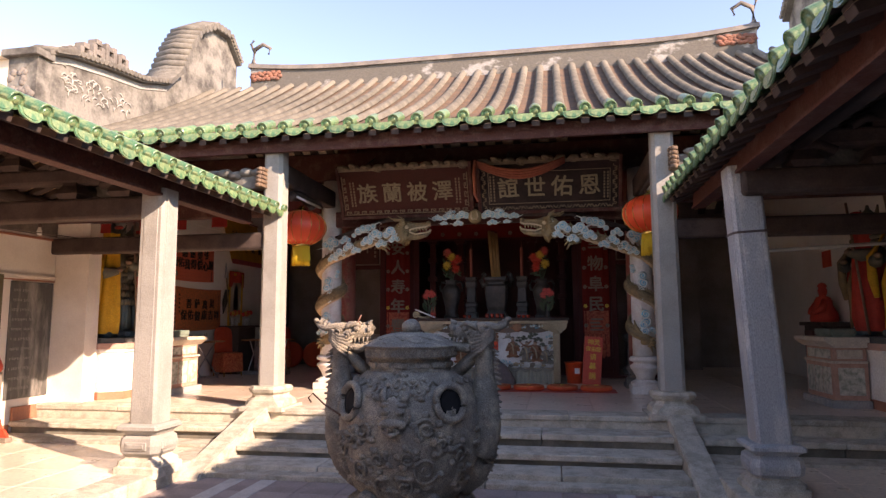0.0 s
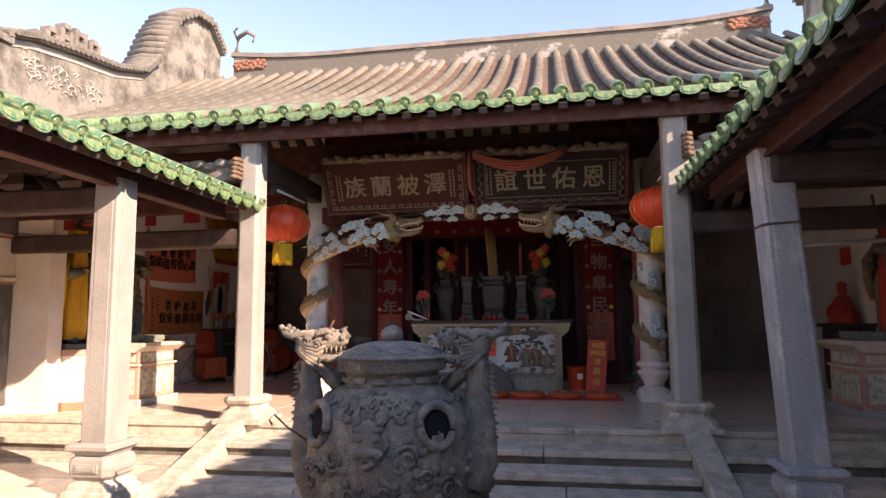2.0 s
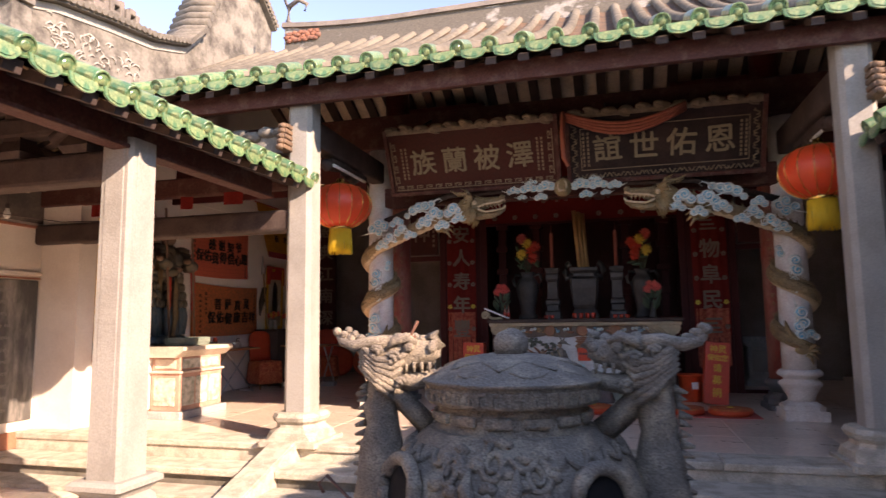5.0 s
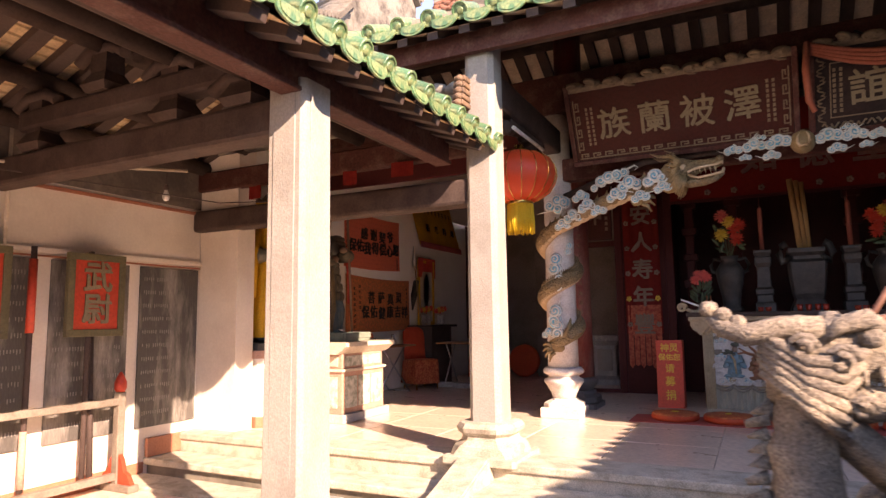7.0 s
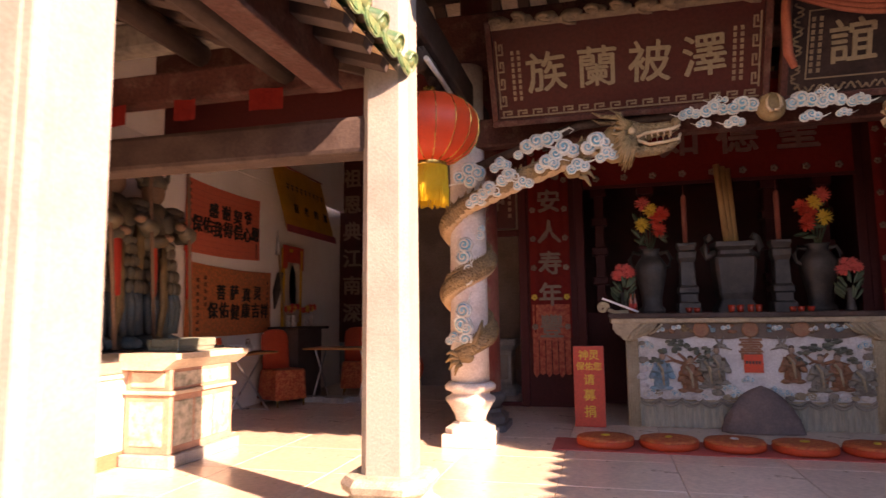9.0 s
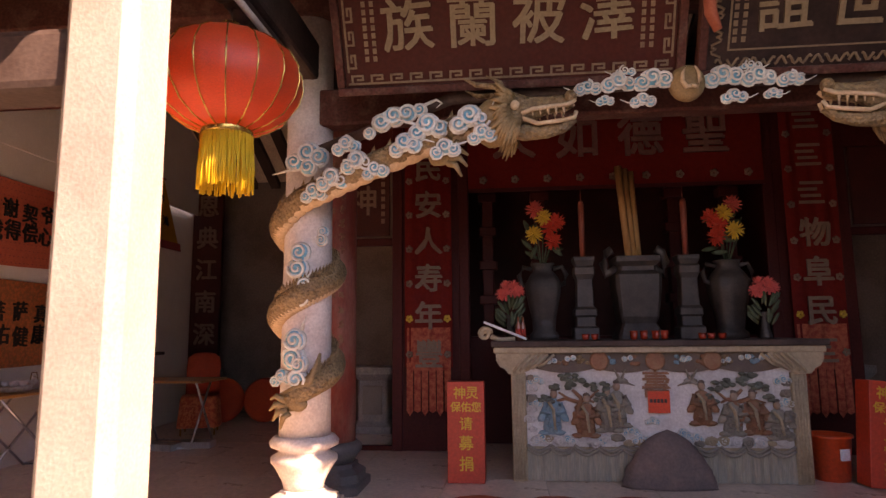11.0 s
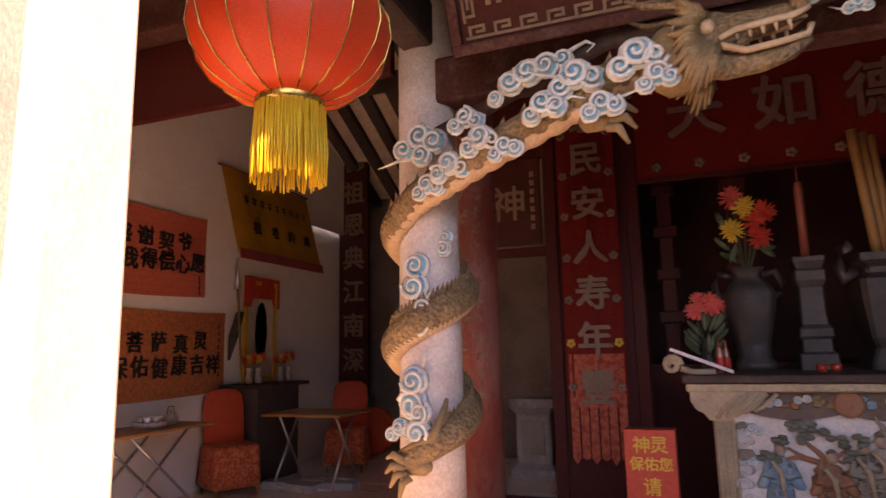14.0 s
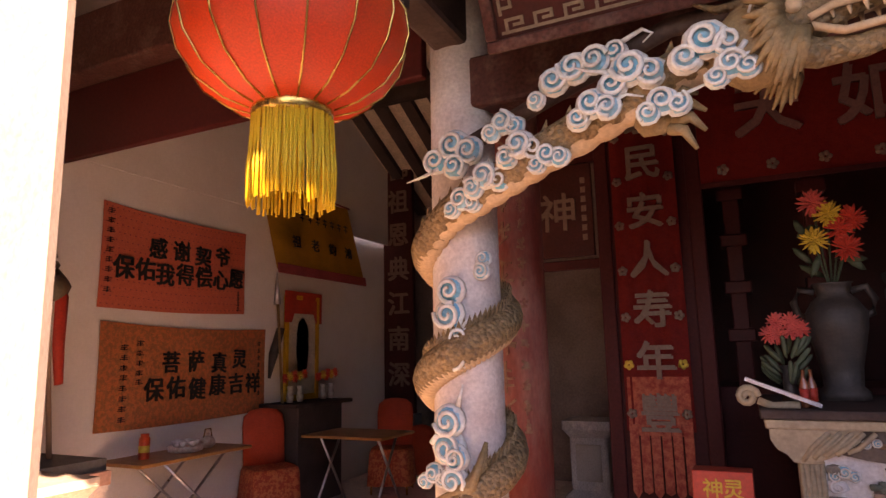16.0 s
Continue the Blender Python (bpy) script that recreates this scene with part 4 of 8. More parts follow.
def dragon(col, sgn):
    """sgn 1: head towards +x from the column at col; -1: the mirror."""
    X, Y = -3.42, 9.64
    f = Matrix.Identity(4) if sgn > 0 else Matrix.Translation((2 * CX, 0, 0)) @ Matrix.Scale(-1, 4, (1, 0, 0))
    d = thing("carved_dragon", "carved ochre dragon with clouds, coiled from its column towards the pearl", "carving", "dragon carvings")
    body = []
    R = 0.185
    for deg in range(-760, -20, 20):
        t = (deg + 760) / 740
        z = 1.33 + 1.27 * t ** 0.95
        a = radians(deg)
        body.append((X + R * math.sin(a), Y - R * math.cos(a), z))
    body += [(-3.40, 9.42, 2.665), (-3.18, 9.33, 2.735), (-2.90, 9.25, 2.83), (-2.58, 9.17, 2.93), (-2.32, 9.12, 3.02), (-2.15, 9.09, 3.06)]
    path = smooth_path(body, 3)
    n = len(path)
    rad = [0.045 + 0.033 * min(1, k / (n * 0.12)) for k in range(n)]
    bm = NB()
    tube(bm, [f @ p for p in path], rad, 12)
    part("body", bm, OCHRE, d)
    bm = NB()          # belly plates below and in front
    fine = smooth_path(path, 3)
    lower = fine[len(fine) // 6:]
    tube(bm, [f @ (p + Vector((0, 0.004, -0.036))) for p in lower], [0.058 if k % 3 else 0.049 for k in range(len(lower))], 12)
    part("belly", bm, CREAM, d, "cream ribbed belly plates")
    bm = NB()          # back fin
    for k in range(6, n - 3, 1):
        p, q = path[k], path[k + 1]
        t = (q - p).normalized()
        out = Vector((p.x - X, p.y - Y, 0)) * 0.6 if p.z < 2.6 else Vector((0, 0, 0))
        up = (Vector((0, 0, 1)) - t * t.z + out * 2).normalized()
        s = t.cross(up).normalized() * 0.012
        b0, b1, tip = p + up * rad[k] * 0.8, p + t * 0.05 + up * rad[k] * 0.8, p + t * 0.06 + up * (rad[k] + 0.045)
        vs = [bm.verts.new(f @ v) for v in (b0 + s, b0 - s, b1, tip)]
        for i, j, l in ((0, 1, 3), (1, 2, 3), (2, 0, 3), (0, 2, 1)):
            bm.faces.new((vs[i], vs[j], vs[l]))
    part("back_fin", bm, OCHRE, d)
    # head
    H = Vector((-2.03, 9.08, 3.05))
    bm = NB()
    loft(bm, [[f @ (H + Vector((x, r * 0.62 * math.cos(a), zc + r * math.sin(a)))) for a in [2 * math.pi * k / 12 for k in range(12)]] for x, zc, r in ((-0.16, 0.0, 0.10), (-0.08, 0.01, 0.135), (0.02, 0.03, 0.12), (0.10, 0.035, 0.085), (0.20, 0.06, 0.055), (0.30, 0.075, 0.045), (0.36, 0.07, 0.03))])
    blob(bm, f @ (H + Vector((0.345, -0.02, 0.10))), 0.038, (1, 1.2, 1), 8, 5)
    part("skull", bm, OCHRE, d)
    bm = NB()
    tube(bm, [f @ (H + Vector(v)) for v in ((-0.02, 0, -0.06), (0.08, 0, -0.10), (0.20, 0, -0.10), (0.30, 0, -0.075), (0.36, 0, -0.03), (0.35, 0, 0.0))], [0.06, 0.05, 0.04, 0.034, 0.026, 0.014], 8)
    part("lower_jaw", bm, OCHRE, d)
    bm = NB()
    for s in (-1, 1):
        tube(bm, [f @ (H + Vector(v)) for v in ((0.06, s * 0.06, -0.005), (0.12, s * 0.062, 0.02), (0.22, s * 0.05, 0.035), (0.32, s * 0.045, 0.045), (0.37, s * 0.03, 0.075))], 0.013, 6)
        tube(bm, [f @ (H + Vector(v)) for v in ((0.06, s * 0.06, -0.03), (0.15, s * 0.055, -0.065), (0.27, s * 0.045, -0.05), (0.36, s * 0.03, -0.03), (0.375, s * 0.02, 0.01))], 0.013, 6)
        for k in range(5):
            tube(bm, [f @ (H + Vector((0.12 + 0.045 * k, s * 0.045, 0.03))), f @ (H + Vector((0.125 + 0.045 * k, s * 0.045, -0.012)))], [0.010, 0.003], 5)
        blob(bm, f @ (H + Vector((0.02, -0.075 * s, 0.045))), 0.030, (1, 0.8, 1), 8, 6)
    part("lips_and_teeth", bm, CREAM, d, "pale lips, teeth and eyes")
    bm = NB()
    blob(bm, f @ (H + Vector((-0.09, 0, -0.035))), 0.155, (0.95, 0.62, 0.95), 16, 10, 0.1)
    mane = part("mane", bm, MANE, d, "combed brown mane")
    for k in range(26):    # mane in combed locks sweeping back and down
        a = -1.9 + 3.0 * k / 25
        for s in (-1, 1):
            st = H + Vector((0.03, s * 0.085, 0.02)) + Vector((-0.05 * math.cos(a), 0, 0.07 * math.sin(a)))
            l = 0.13 + 0.03 * math.sin(k * 2.7)
            en = st + Vector((-l * math.cos(a * 0.55) * 0.8 + 0.02, s * 0.03, l * math.sin(a) * 0.95 - 0.03))
            mid = (st + en) / 2 + Vector((0, s * 0.025, 0.012 * math.sin(k)))
            bm = NB()
            tube(bm, [f @ st, f @ mid, f @ en], [0.022, 0.018, 0.004], 5)
            part("lock", bm, MANE, mane)
    bm = NB()
    for s in (-1, 1):
        tube(bm, [f @ (H + Vector(v)) for v in ((0.02, s * 0.05, 0.10), (-0.08, s * 0.07, 0.16), (-0.20, s * 0.09, 0.17), (-0.27, s * 0.09, 0.21))], [0.022, 0.02, 0.015, 0.005], 6)
        tube(bm, [f @ (H + Vector(v)) for v in ((-0.02, s * 0.05, 0.10), (-0.06, s * 0.06, 0.19), (-0.14, s * 0.07, 0.23))], [0.018, 0.014, 0.004], 6)
    part("horn", bm, OCHRE, d)
    for bx, by, bz, a0 in ((-3.42, 9.45, 1.36, 200), (-2.45, 9.12, 2.83, -5)):
        c = Vector((bx, by, bz))
        bm = NB()      # claw on the shaft and claw under the arch
        blob(bm, f @ c, 0.055, (1.5, 0.6, 0.9), 10, 6, 0.2)
        for k in range(4):
            a = radians(a0 + (k - 1.5) * 24)
            tube(bm, [f @ (c + Vector((0.06 * math.cos(a), -0.02, 0.06 * math.sin(a)))), f @ (c + Vector((0.12 * math.cos(a), -0.04, 0.12 * math.sin(a) + 0.02))), f @ (c + Vector((0.165 * math.cos(a), -0.02, 0.165 * math.sin(a) - 0.015)))], [0.024, 0.020, 0.007], 6)
        part("claw", bm, MANE, d)
    bm = NB()
    for k in range(9):
        tube(bm, [f @ Vector((-3.52 + 0.015 * k, 9.44, 1.42 - 0.006 * k)), f @ Vector((-3.40 + 0.01 * k, 9.42, 1.47 + 0.004 * k)), f @ Vector((-3.27, 9.46, 1.58 + 0.012 * k))], [0.008, 0.02, 0.01], 5)
    part("tail_tuft", bm, MANE, d)
    # clouds
    L3 = [(-0.55, -0.25, 0.5), (0.0, 0.2, 0.62), (0.6, -0.05, 0.52)]
    L2 = [(0, 0.45, 0.55), (-0.1, -0.4, 0.6)]
    L5 = [(-1.5, -0.75, 0.35), (-0.85, -0.2, 0.55), (-0.15, 0.1, 0.6), (0.55, 0.2, 0.52), (1.2, 0.4, 0.42)]
    for c, size, lob, seed, tail in (
            ((-3.41, 9.455, 2.27), 0.125, L2, 1, [(0, -0.9), (-0.5, -1.6), (-0.6, -2.0)]),
            ((-3.28, 9.52, 2.44), 0.07, L2, 2, None),
            ((-3.43, 9.45, 1.70), 0.135, L2, 3, [(0.3, 0.9), (0.5, 1.6)]),
            ((-3.52, 9.47, 1.52), 0.075, L3, 4, None),
            ((-3.34, 9.36, 2.93), 0.125, [(-0.7, -0.2, 0.5), (0, 0.3, 0.6), (0.6, 0.0, 0.55), (0.05, -0.5, 0.5)], 5, [(-0.6, -0.5), (-1.2, -0.7), (-1.9, -0.85)]),
            ((-2.72, 9.16, 3.10), 0.115, L5, 6, [(1.4, 0.6), (2.1, 0.9), (2.4, 0.7), (2.1, 0.45)]),
            ((-2.52, 9.07, 3.00), 0.115, L3, 7, [(-0.6, 0.2), (-1.2, 0.35), (-1.7, 0.6)]),
            ((-2.27, 9.02, 3.02), 0.115, L3, 8, [(0.6, 0.2), (1.1, 0.5), (1.3, 1.1)]),
            ((-2.98, 9.20, 2.84), 0.10, L3, 9, None), ((-3.15, 9.25, 2.75), 0.10, L3, 10, None), ((-2.86, 9.18, 2.78), 0.08, L3, 11, None),
            ((-3.28, 9.30, 2.68), 0.085, L3, 12, None), ((-3.05, 9.21, 2.95), 0.085, L3, 14, None), ((-2.66, 9.07, 2.90), 0.095, L3, 15, [(0.6, 0.1), (1.3, 0.3), (1.9, 0.1)]), ((-2.20, 9.0, 2.92), 0.08, L3, 16, [(0.6, 0.1), (1.2, 0.25)]),
            ((-3.38, 9.45, 2.07), 0.10, L2, 17, [(0.2, 0.9), (0.5, 1.3)]), ((-3.40, 9.445, 1.56), 0.11, L2, 18, None), ((-2.42, 9.05, 2.86), 0.085, L3, 13, [(0.6, 0.2), (1.6, 0.5), (2.3, 0.2)])):
        if sgn > 0:
            cloud(d, c, size, lob, seed, tail=tail)
        else:
            cloud(d, (2 * CX - c[0], c[1], c[2]), size, [(-u, w, r) for u, w, r in lob], seed, tail=[(-u, w) for u, w in tail] if tail else None)


dragon(drag_l, 1)
dragon(drag_r, -1)
pearl = thing("pearl_and_clouds", "gilt flaming pearl between blue carved clouds under the plaques", "carving")
bm = NB()
blob(bm, (-0.99, 9.2, 3.25), 0.105, (1, 0.8, 1.05), 20, 12)
part("pearl", bm, MANE, pearl)
bm = NB()
for s in (-1, 1):
    tube(bm, [(-0.99 + s * v[0], 9.105, 3.25 + v[1]) for v in ((0.0, -0.05), (0.03, -0.055), (0.05, -0.02), (0.045, 0.03), (0.025, 0.07))], [0.01, 0.016, 0.014, 0.01, 0.004], 6)
part("flame", bm, CREAM, pearl)
for s in (-1, 1):
    for k, (dx, dz, size) in enumerate(((0.20, 0.03, 0.105), (0.40, 0.02, 0.095), (0.58, 0.0, 0.075), (0.26, -0.09, 0.07), (0.48, -0.08, 0.05), (0.36, 0.09, 0.06))):
        cloud(pearl, (-0.99 + s * dx, 9.19, 3.24 + dz), size, [(-0.6, -0.1, 0.5), (0, 0.2, 0.6), (0.65, 0.0, 0.5)], 30 + k, tail=[(s * 0.6, -0.2), (s * 1.3, -0.1), (s * 1.9, 0.2)])
# ribs that carry the arch and the pearl
bm = NB()
tube(bm, [(-3.3, 9.5, 3.02), (-2.4, 9.32, 3.27), (-0.98, 9.28, 3.30), (0.44, 9.32, 3.27), (1.34, 9.5, 3.02)], 0.04, 8)
part("support_rib", bm, DARK_WOOD, pearl)

# cross beams over the dragon columns and across the hall
beam = thing("hall_beams", "dark red timber beams across the hall", "beams", kind="structure")
for x0, x1, y0, y1, z0, z1, mt in ((X0, X1, 9.44, 9.74, 3.98, 4.42, RED_WOOD), (-3.4, 1.44, 9.52, 9.66, 3.20, 3.46, RED_WOOD), (X0, X1, 10.4, 10.62, 4.4, 4.7, DARK_WOOD)):
    bm = NB()
    box(bm, x0, x1, y0, y1, z0, z1, 0.02)
    part("beam", bm, mt, beam)
for x in (-3.42, 1.46):
    bm = NB()
    box(bm, x - 0.09, x + 0.09, 7.55, 10.5, 3.52, 3.80, 0.03)
    part("beam", bm, DARK_WOOD, beam)
    bm = NB()
    for k in range(7):
        blob(bm, (x, 8.0 + 0.12 * k, 3.50 - 0.025 * abs(k - 3)), 0.09, (0.7, 1, 0.8), 8, 5, 0.3)
    part("carved_bracket", bm, DARK_WOOD, beam)
# corbels on the hall columns facing the court
CORBEL_WOOD = material("corbel_wood", (0.20, 0.125, 0.075), 0.75, (0.09, 0.06, 0.045), 14, 0.7, 70, 0.5)
for x in (-3.42, 1.46):
    cb = thing("carved_corbel", "small carved wooden corbel on the stone column", "corbel", "corbels")
    bm = NB()
    m = Matrix.Translation((x + (-0.10 if x < CX else 0.10), 7.33, 3.40))
    for k in range(5):
        box(bm, -0.05, 0.05, -0.16 + 0.012 * k, 0.03, 0.055 * k, 0.055 * k + 0.045, 0.01, m)
        blob(bm, m @ Vector((0, -0.15 + 0.012 * k, 0.055 * k + 0.02)), 0.04, (1, 0.9, 0.8), 7, 5, 0.3)
    part("carving", bm, CORBEL_WOOD, cb)

# ---- lanterns ----
LANTERN_RED = material("lantern_silk", (0.78, 0.075, 0.02), 0.5, (0.66, 0.055, 0.018), 3, 0.4, 200, 0.05)
for _node in LANTERN_RED.node_tree.nodes:
    if _node.type == "BSDF_PRINCIPLED":
        _node.inputs["Subsurface Weight"].default_value = 0.25
        _node.inputs["Subsurface Radius"].default_value = (0.3, 0.06, 0.02)
BRASS = material("lantern_brass", (0.70, 0.48, 0.14), 0.25, (0.55, 0.36, 0.1), 8, 0.4, 60, 0.05, metal=0.9)
TASSEL = material("yellow_fringe", (0.78, 0.52, 0.03), 0.6, (0.60, 0.36, 0.02), 8, 0.4, 200, 0.1)


def lantern(x, y, z):
    """z: bottom of the brass collar."""
    l = thing("red_lantern", "round red silk lantern with gold ribs and yellow fringe", "lantern", "lanterns", at=(x, y, z))
    n = 16
    prof = [(0.125, 0.03), (0.20, 0.055), (0.28, 0.11), (0.335, 0.19), (0.357, 0.27), (0.348, 0.35), (0.30, 0.43), (0.22, 0.485), (0.13, 0.515)]
    bm = NB()
    rings = []
    for r, h in prof:
        rings.append([((r * (1 - 0.03 * abs(math.sin(n / 2 * a)) ** 0.7)) * math.cos(a), (r * (1 - 0.03 * abs(math.sin(n / 2 * a)) ** 0.7)) * math.sin(a), h) for a in [2 * math.pi * k / (n * 4) for k in range(n * 4)]])
    loft(bm, rings)
    part("silk_globe", bm, LANTERN_RED, l)
    bm = NB()
    tube(bm, [((r + 0.003) * 1.0, 0, h) for r, h in prof], 0.0035, 5, up=(0, 1, 0))
    rib = mesh_of("rib", bm)
    rib.materials.append(BRASS)
    for k in range(n):
        part("rib", rib, BRASS, l).rotation_euler = (0, 0, 2 * math.pi * k / n)
    bm = NB()
    lathe(bm, (0, 0, 0), [(0.118, 0.0), (0.124, 0.01), (0.124, 0.045), (0.118, 0.055)], 24)
    part("collar", bm, BRASS, l)
    bm = NB()
    lathe(bm, (0, 0, 0), [(0.11, 0.505), (0.11, 0.53), (0.045, 0.535), (0.045, 0.585), (0.03, 0.59)], 20)
    part("top_cap", bm, BRASS, l)
    rnd = random.Random(3)
    bm = NB()
    for k in range(130):
        a = 2 * math.pi * k / 130
        r = 0.118 + rnd.uniform(-0.012, 0.006)
        e = 0.122 + rnd.uniform(-0.012, 0.010)
        tube(bm, [(r * math.cos(a), r * math.sin(a), 0.005), (e * math.cos(a + rnd.uniform(-.03, .03)), e * math.sin(a), -0.16), (e * math.cos(a + rnd.uniform(-.05, .05)), e * math.sin(a + rnd.uniform(-.05, .05)), -0.245 - rnd.uniform(0, 0.035))], 0.0042, 4)
    tagged(part("fringe", bm, TASSEL, l, "long yellow fringe"), kind="stuff")
    bm = NB()
    tube(bm, [(0, 0, 0.585), (0, 0.0, 0.75)], 0.004, 5)
    part("hanging_wire", bm, RAFTER, l)
    return l


lantern(-3.42, 8.35, 2.755)
lantern(1.44, 8.35, 2.79)
# lamp tubes on the beam sides above the lanterns
TUBE_WHITE = material("lamp_tube_white", (0.75, 0.74, 0.70), 0.3)
for x in (-3.38, 1.42):
    lt = thing("fluorescent_tube", "unlit white fluorescent tube in a holder on a beam", "lamp", "tube lamps")
    bm = NB()
    box(bm, x - 0.02, x + 0.02, 8.0, 9.0, 3.44, 3.50, 0.006)
    part("holder", bm, DARK_WOOD, lt)
    bm = NB()
    tube(bm, [(x + 0.03, 8.02, 3.42), (x + 0.03, 8.9, 3.42)], 0.018, 10)
    part("tube", bm, TUBE_WHITE, lt)

# ---- incense burner in the courtyard ----
BX, BY = -0.85, 4.30
burner = thing("incense_burner", "large dark cast-iron incense burner with lid and dragon handles", "incense burner", at=(BX, BY, 0))


def bowl_r(z):
    """Radius of the burner's bowl at height z."""
    prof = [(0.48, 0.33), (0.56, 0.40), (0.70, 0.465), (0.85, 0.50), (0.98, 0.505), (1.08, 0.495), (1.20, 0.455), (1.285, 0.385), (1.335, 0.315)]
    for (a, r), (b, s) in zip(prof, prof[1:]):
        if z <= b:
            t = max(0, (z - a) / (b - a))
            return r + (s - r) * t
    return prof[-1][1]


def on_bowl(deg, z, out=0.0):
    """A point on the bowl, deg measured from the front (-y) towards +x."""
    a = radians(deg)
    r = bowl_r(z) + out
    return Vector((r * math.sin(a), -r * math.cos(a), z))


def cast(name, bm, amp=0.005, freq=30.0):
    """A burner part with the lumpy skin of a rough casting."""
    bm.normal_update()
    for v in bm.verts:
        v.co = v.co + v.normal * amp * (noise.noise(v.co * freq) + 0.6 * noise.noise(v.co * freq * 2.3))
    return part(name, bm, BRONZE, burner)


bm = NB()
rings = []
for i in range(61):
    z = 0.48 + 0.855 * i / 60
    ring = []
    for k in range(200):
        a = 2 * math.pi * k / 200
        q = Vector((math.cos(a) * 0.5, math.sin(a) * 0.5, z))
        swirl = abs(noise.noise(q * 7)) * 2 - 0.45
        r = bowl_r(z) * (1 + 0.010 * noise.noise(q * 8) + 0.022 * max(-0.3, min(0.4, swirl)) + 0.008 * noise.noise(q * 34))
        ring.append((r * math.sin(a), -r * math.cos(a), z))
    rings.append(ring)
loft(bm, rings)
part("bowl", bm, BRONZE, burner)
bm = NB()
lathe(bm, (0, 0, 0), [(0.40, COURT - 0.01), (0.42, 0.20), (0.37, 0.24), (0.35, 0.34), (0.44, 0.37), (0.45, 0.40), (0.45, 0.45), (0.41, 0.475), (0.34, 0.485)], 48)
cast("pedestal", bm)
bm = NB()
lathe(bm, (0, 0, 0), [(0.315, 1.325), (0.288, 1.338), (0.283, 1.42), (0.31, 1.43)], 48)
for k in range(14):
    a = 2 * math.pi * k / 14
    box(bm, -0.05, 0.05, -0.302, -0.275, 1.362, 1.398, 0.01, Matrix.Rotation(a, 4, "Z"))
cast("neck", bm)
bm = NB()
prof = [(0.30, 1.424), (0.322, 1.43), (0.328, 1.493), (0.342, 1.503), (0.343, 1.511), (0.318, 1.517), (0.25, 1.558), (0.17, 1.588), (0.09, 1.598), (0.075, 1.602)]
lathe(bm, (0, 0, 0), [(a + (c - a) * t / 4, b + (d - b) * t / 4 + (0.004 * math.sin(math.pi * t / 4) if b > 1.515 else 0)) for (a, b), (c, d) in zip(prof, prof[1:]) for t in range(4)] + [prof[-1]], 120)
for k in range(44):     # meander on the rim
    m = Matrix.Rotation(2 * math.pi * k / 44, 4, "Z")
    box(bm, -0.018, 0.014, -0.334, -0.322, 1.476, 1.484, 0, m)
    box(bm, -0.018, -0.011, -0.333, -0.321, 1.442, 1.484, 0, m)
    box(bm, -0.005, 0.002, -0.333, -0.321, 1.442, 1.468, 0, m)
for k in range(8):      # pointed petals in low relief on the dome
    a = 45.0 * k
    tube(bm, [Vector((r * math.sin(radians(a + da)), -r * math.cos(radians(a + da)), z)) for r, z, da in ((0.20, 1.580, -22), (0.225, 1.571, -12), (0.265, 1.552, 0), (0.225, 1.571, 12), (0.20, 1.580, 22))], [0.003, 0.005, 0.006, 0.005, 0.003], 5)
    tube(bm, [Vector((r * math.sin(radians(a + da)), -r * math.cos(radians(a + da)), z)) for r, z, da in ((0.27, 1.549, 8), (0.29, 1.537, 15), (0.30, 1.531, 22), (0.29, 1.537, 30), (0.27, 1.549, 37))], [0.003, 0.005, 0.005, 0.005, 0.003], 5)
cast("lid", bm, 0.003, 26)
bm = NB()
blob(bm, (0, 0, 1.635), 0.068, (1, 1, 0.92), 18, 12)
cast("knob", bm, 0.007, 26)
HOLE_BLACK = material("hole_black", (0.006, 0.005, 0.005), 1.0)
for k in range(26):     # scalloped collar on the shoulder
    d0 = 360 * k / 26
    bm = NB()
    tube(bm, [on_bowl(d0 - 7 + 14 * t / 6, 1.295 - 0.04 * math.sin(math.pi * t / 6), 0.006) for t in range(7)], 0.012, 6)
    cast("collar_scallop", bm)
for d0 in (-45, 45, 135, 225):
    c = on_bowl(d0, 1.15)
    nrm = Vector((math.sin(radians(d0)), -math.cos(radians(d0)), 0.18)).normalized()
    s = nrm.cross(Vector((0, 0, 1))).normalized()
    u = s.cross(nrm)
    bm = NB()
    ring = [c + nrm * 0.012 + 0.112 * (math.cos(2 * math.pi * k / 28) * s + math.sin(2 * math.pi * k / 28) * u) for k in range(28)]
    tube(bm, ring + [ring[0]], 0.026, 8)
    cast("porthole_rim", bm)
    # the bowl is not cut: a black disc paints the opening's darkness
    bm = NB()
    loft(bm, [[c + nrm * h + r * (math.cos(2 * math.pi * k / 24) * s + math.sin(2 * math.pi * k / 24) * u) for k in range(24)] for h, r in ((0.006, 0.098), (0.008, 0.05))])
    part("porthole", bm, HOLE_BLACK, burner, "black disc painted for the dark of an opening")
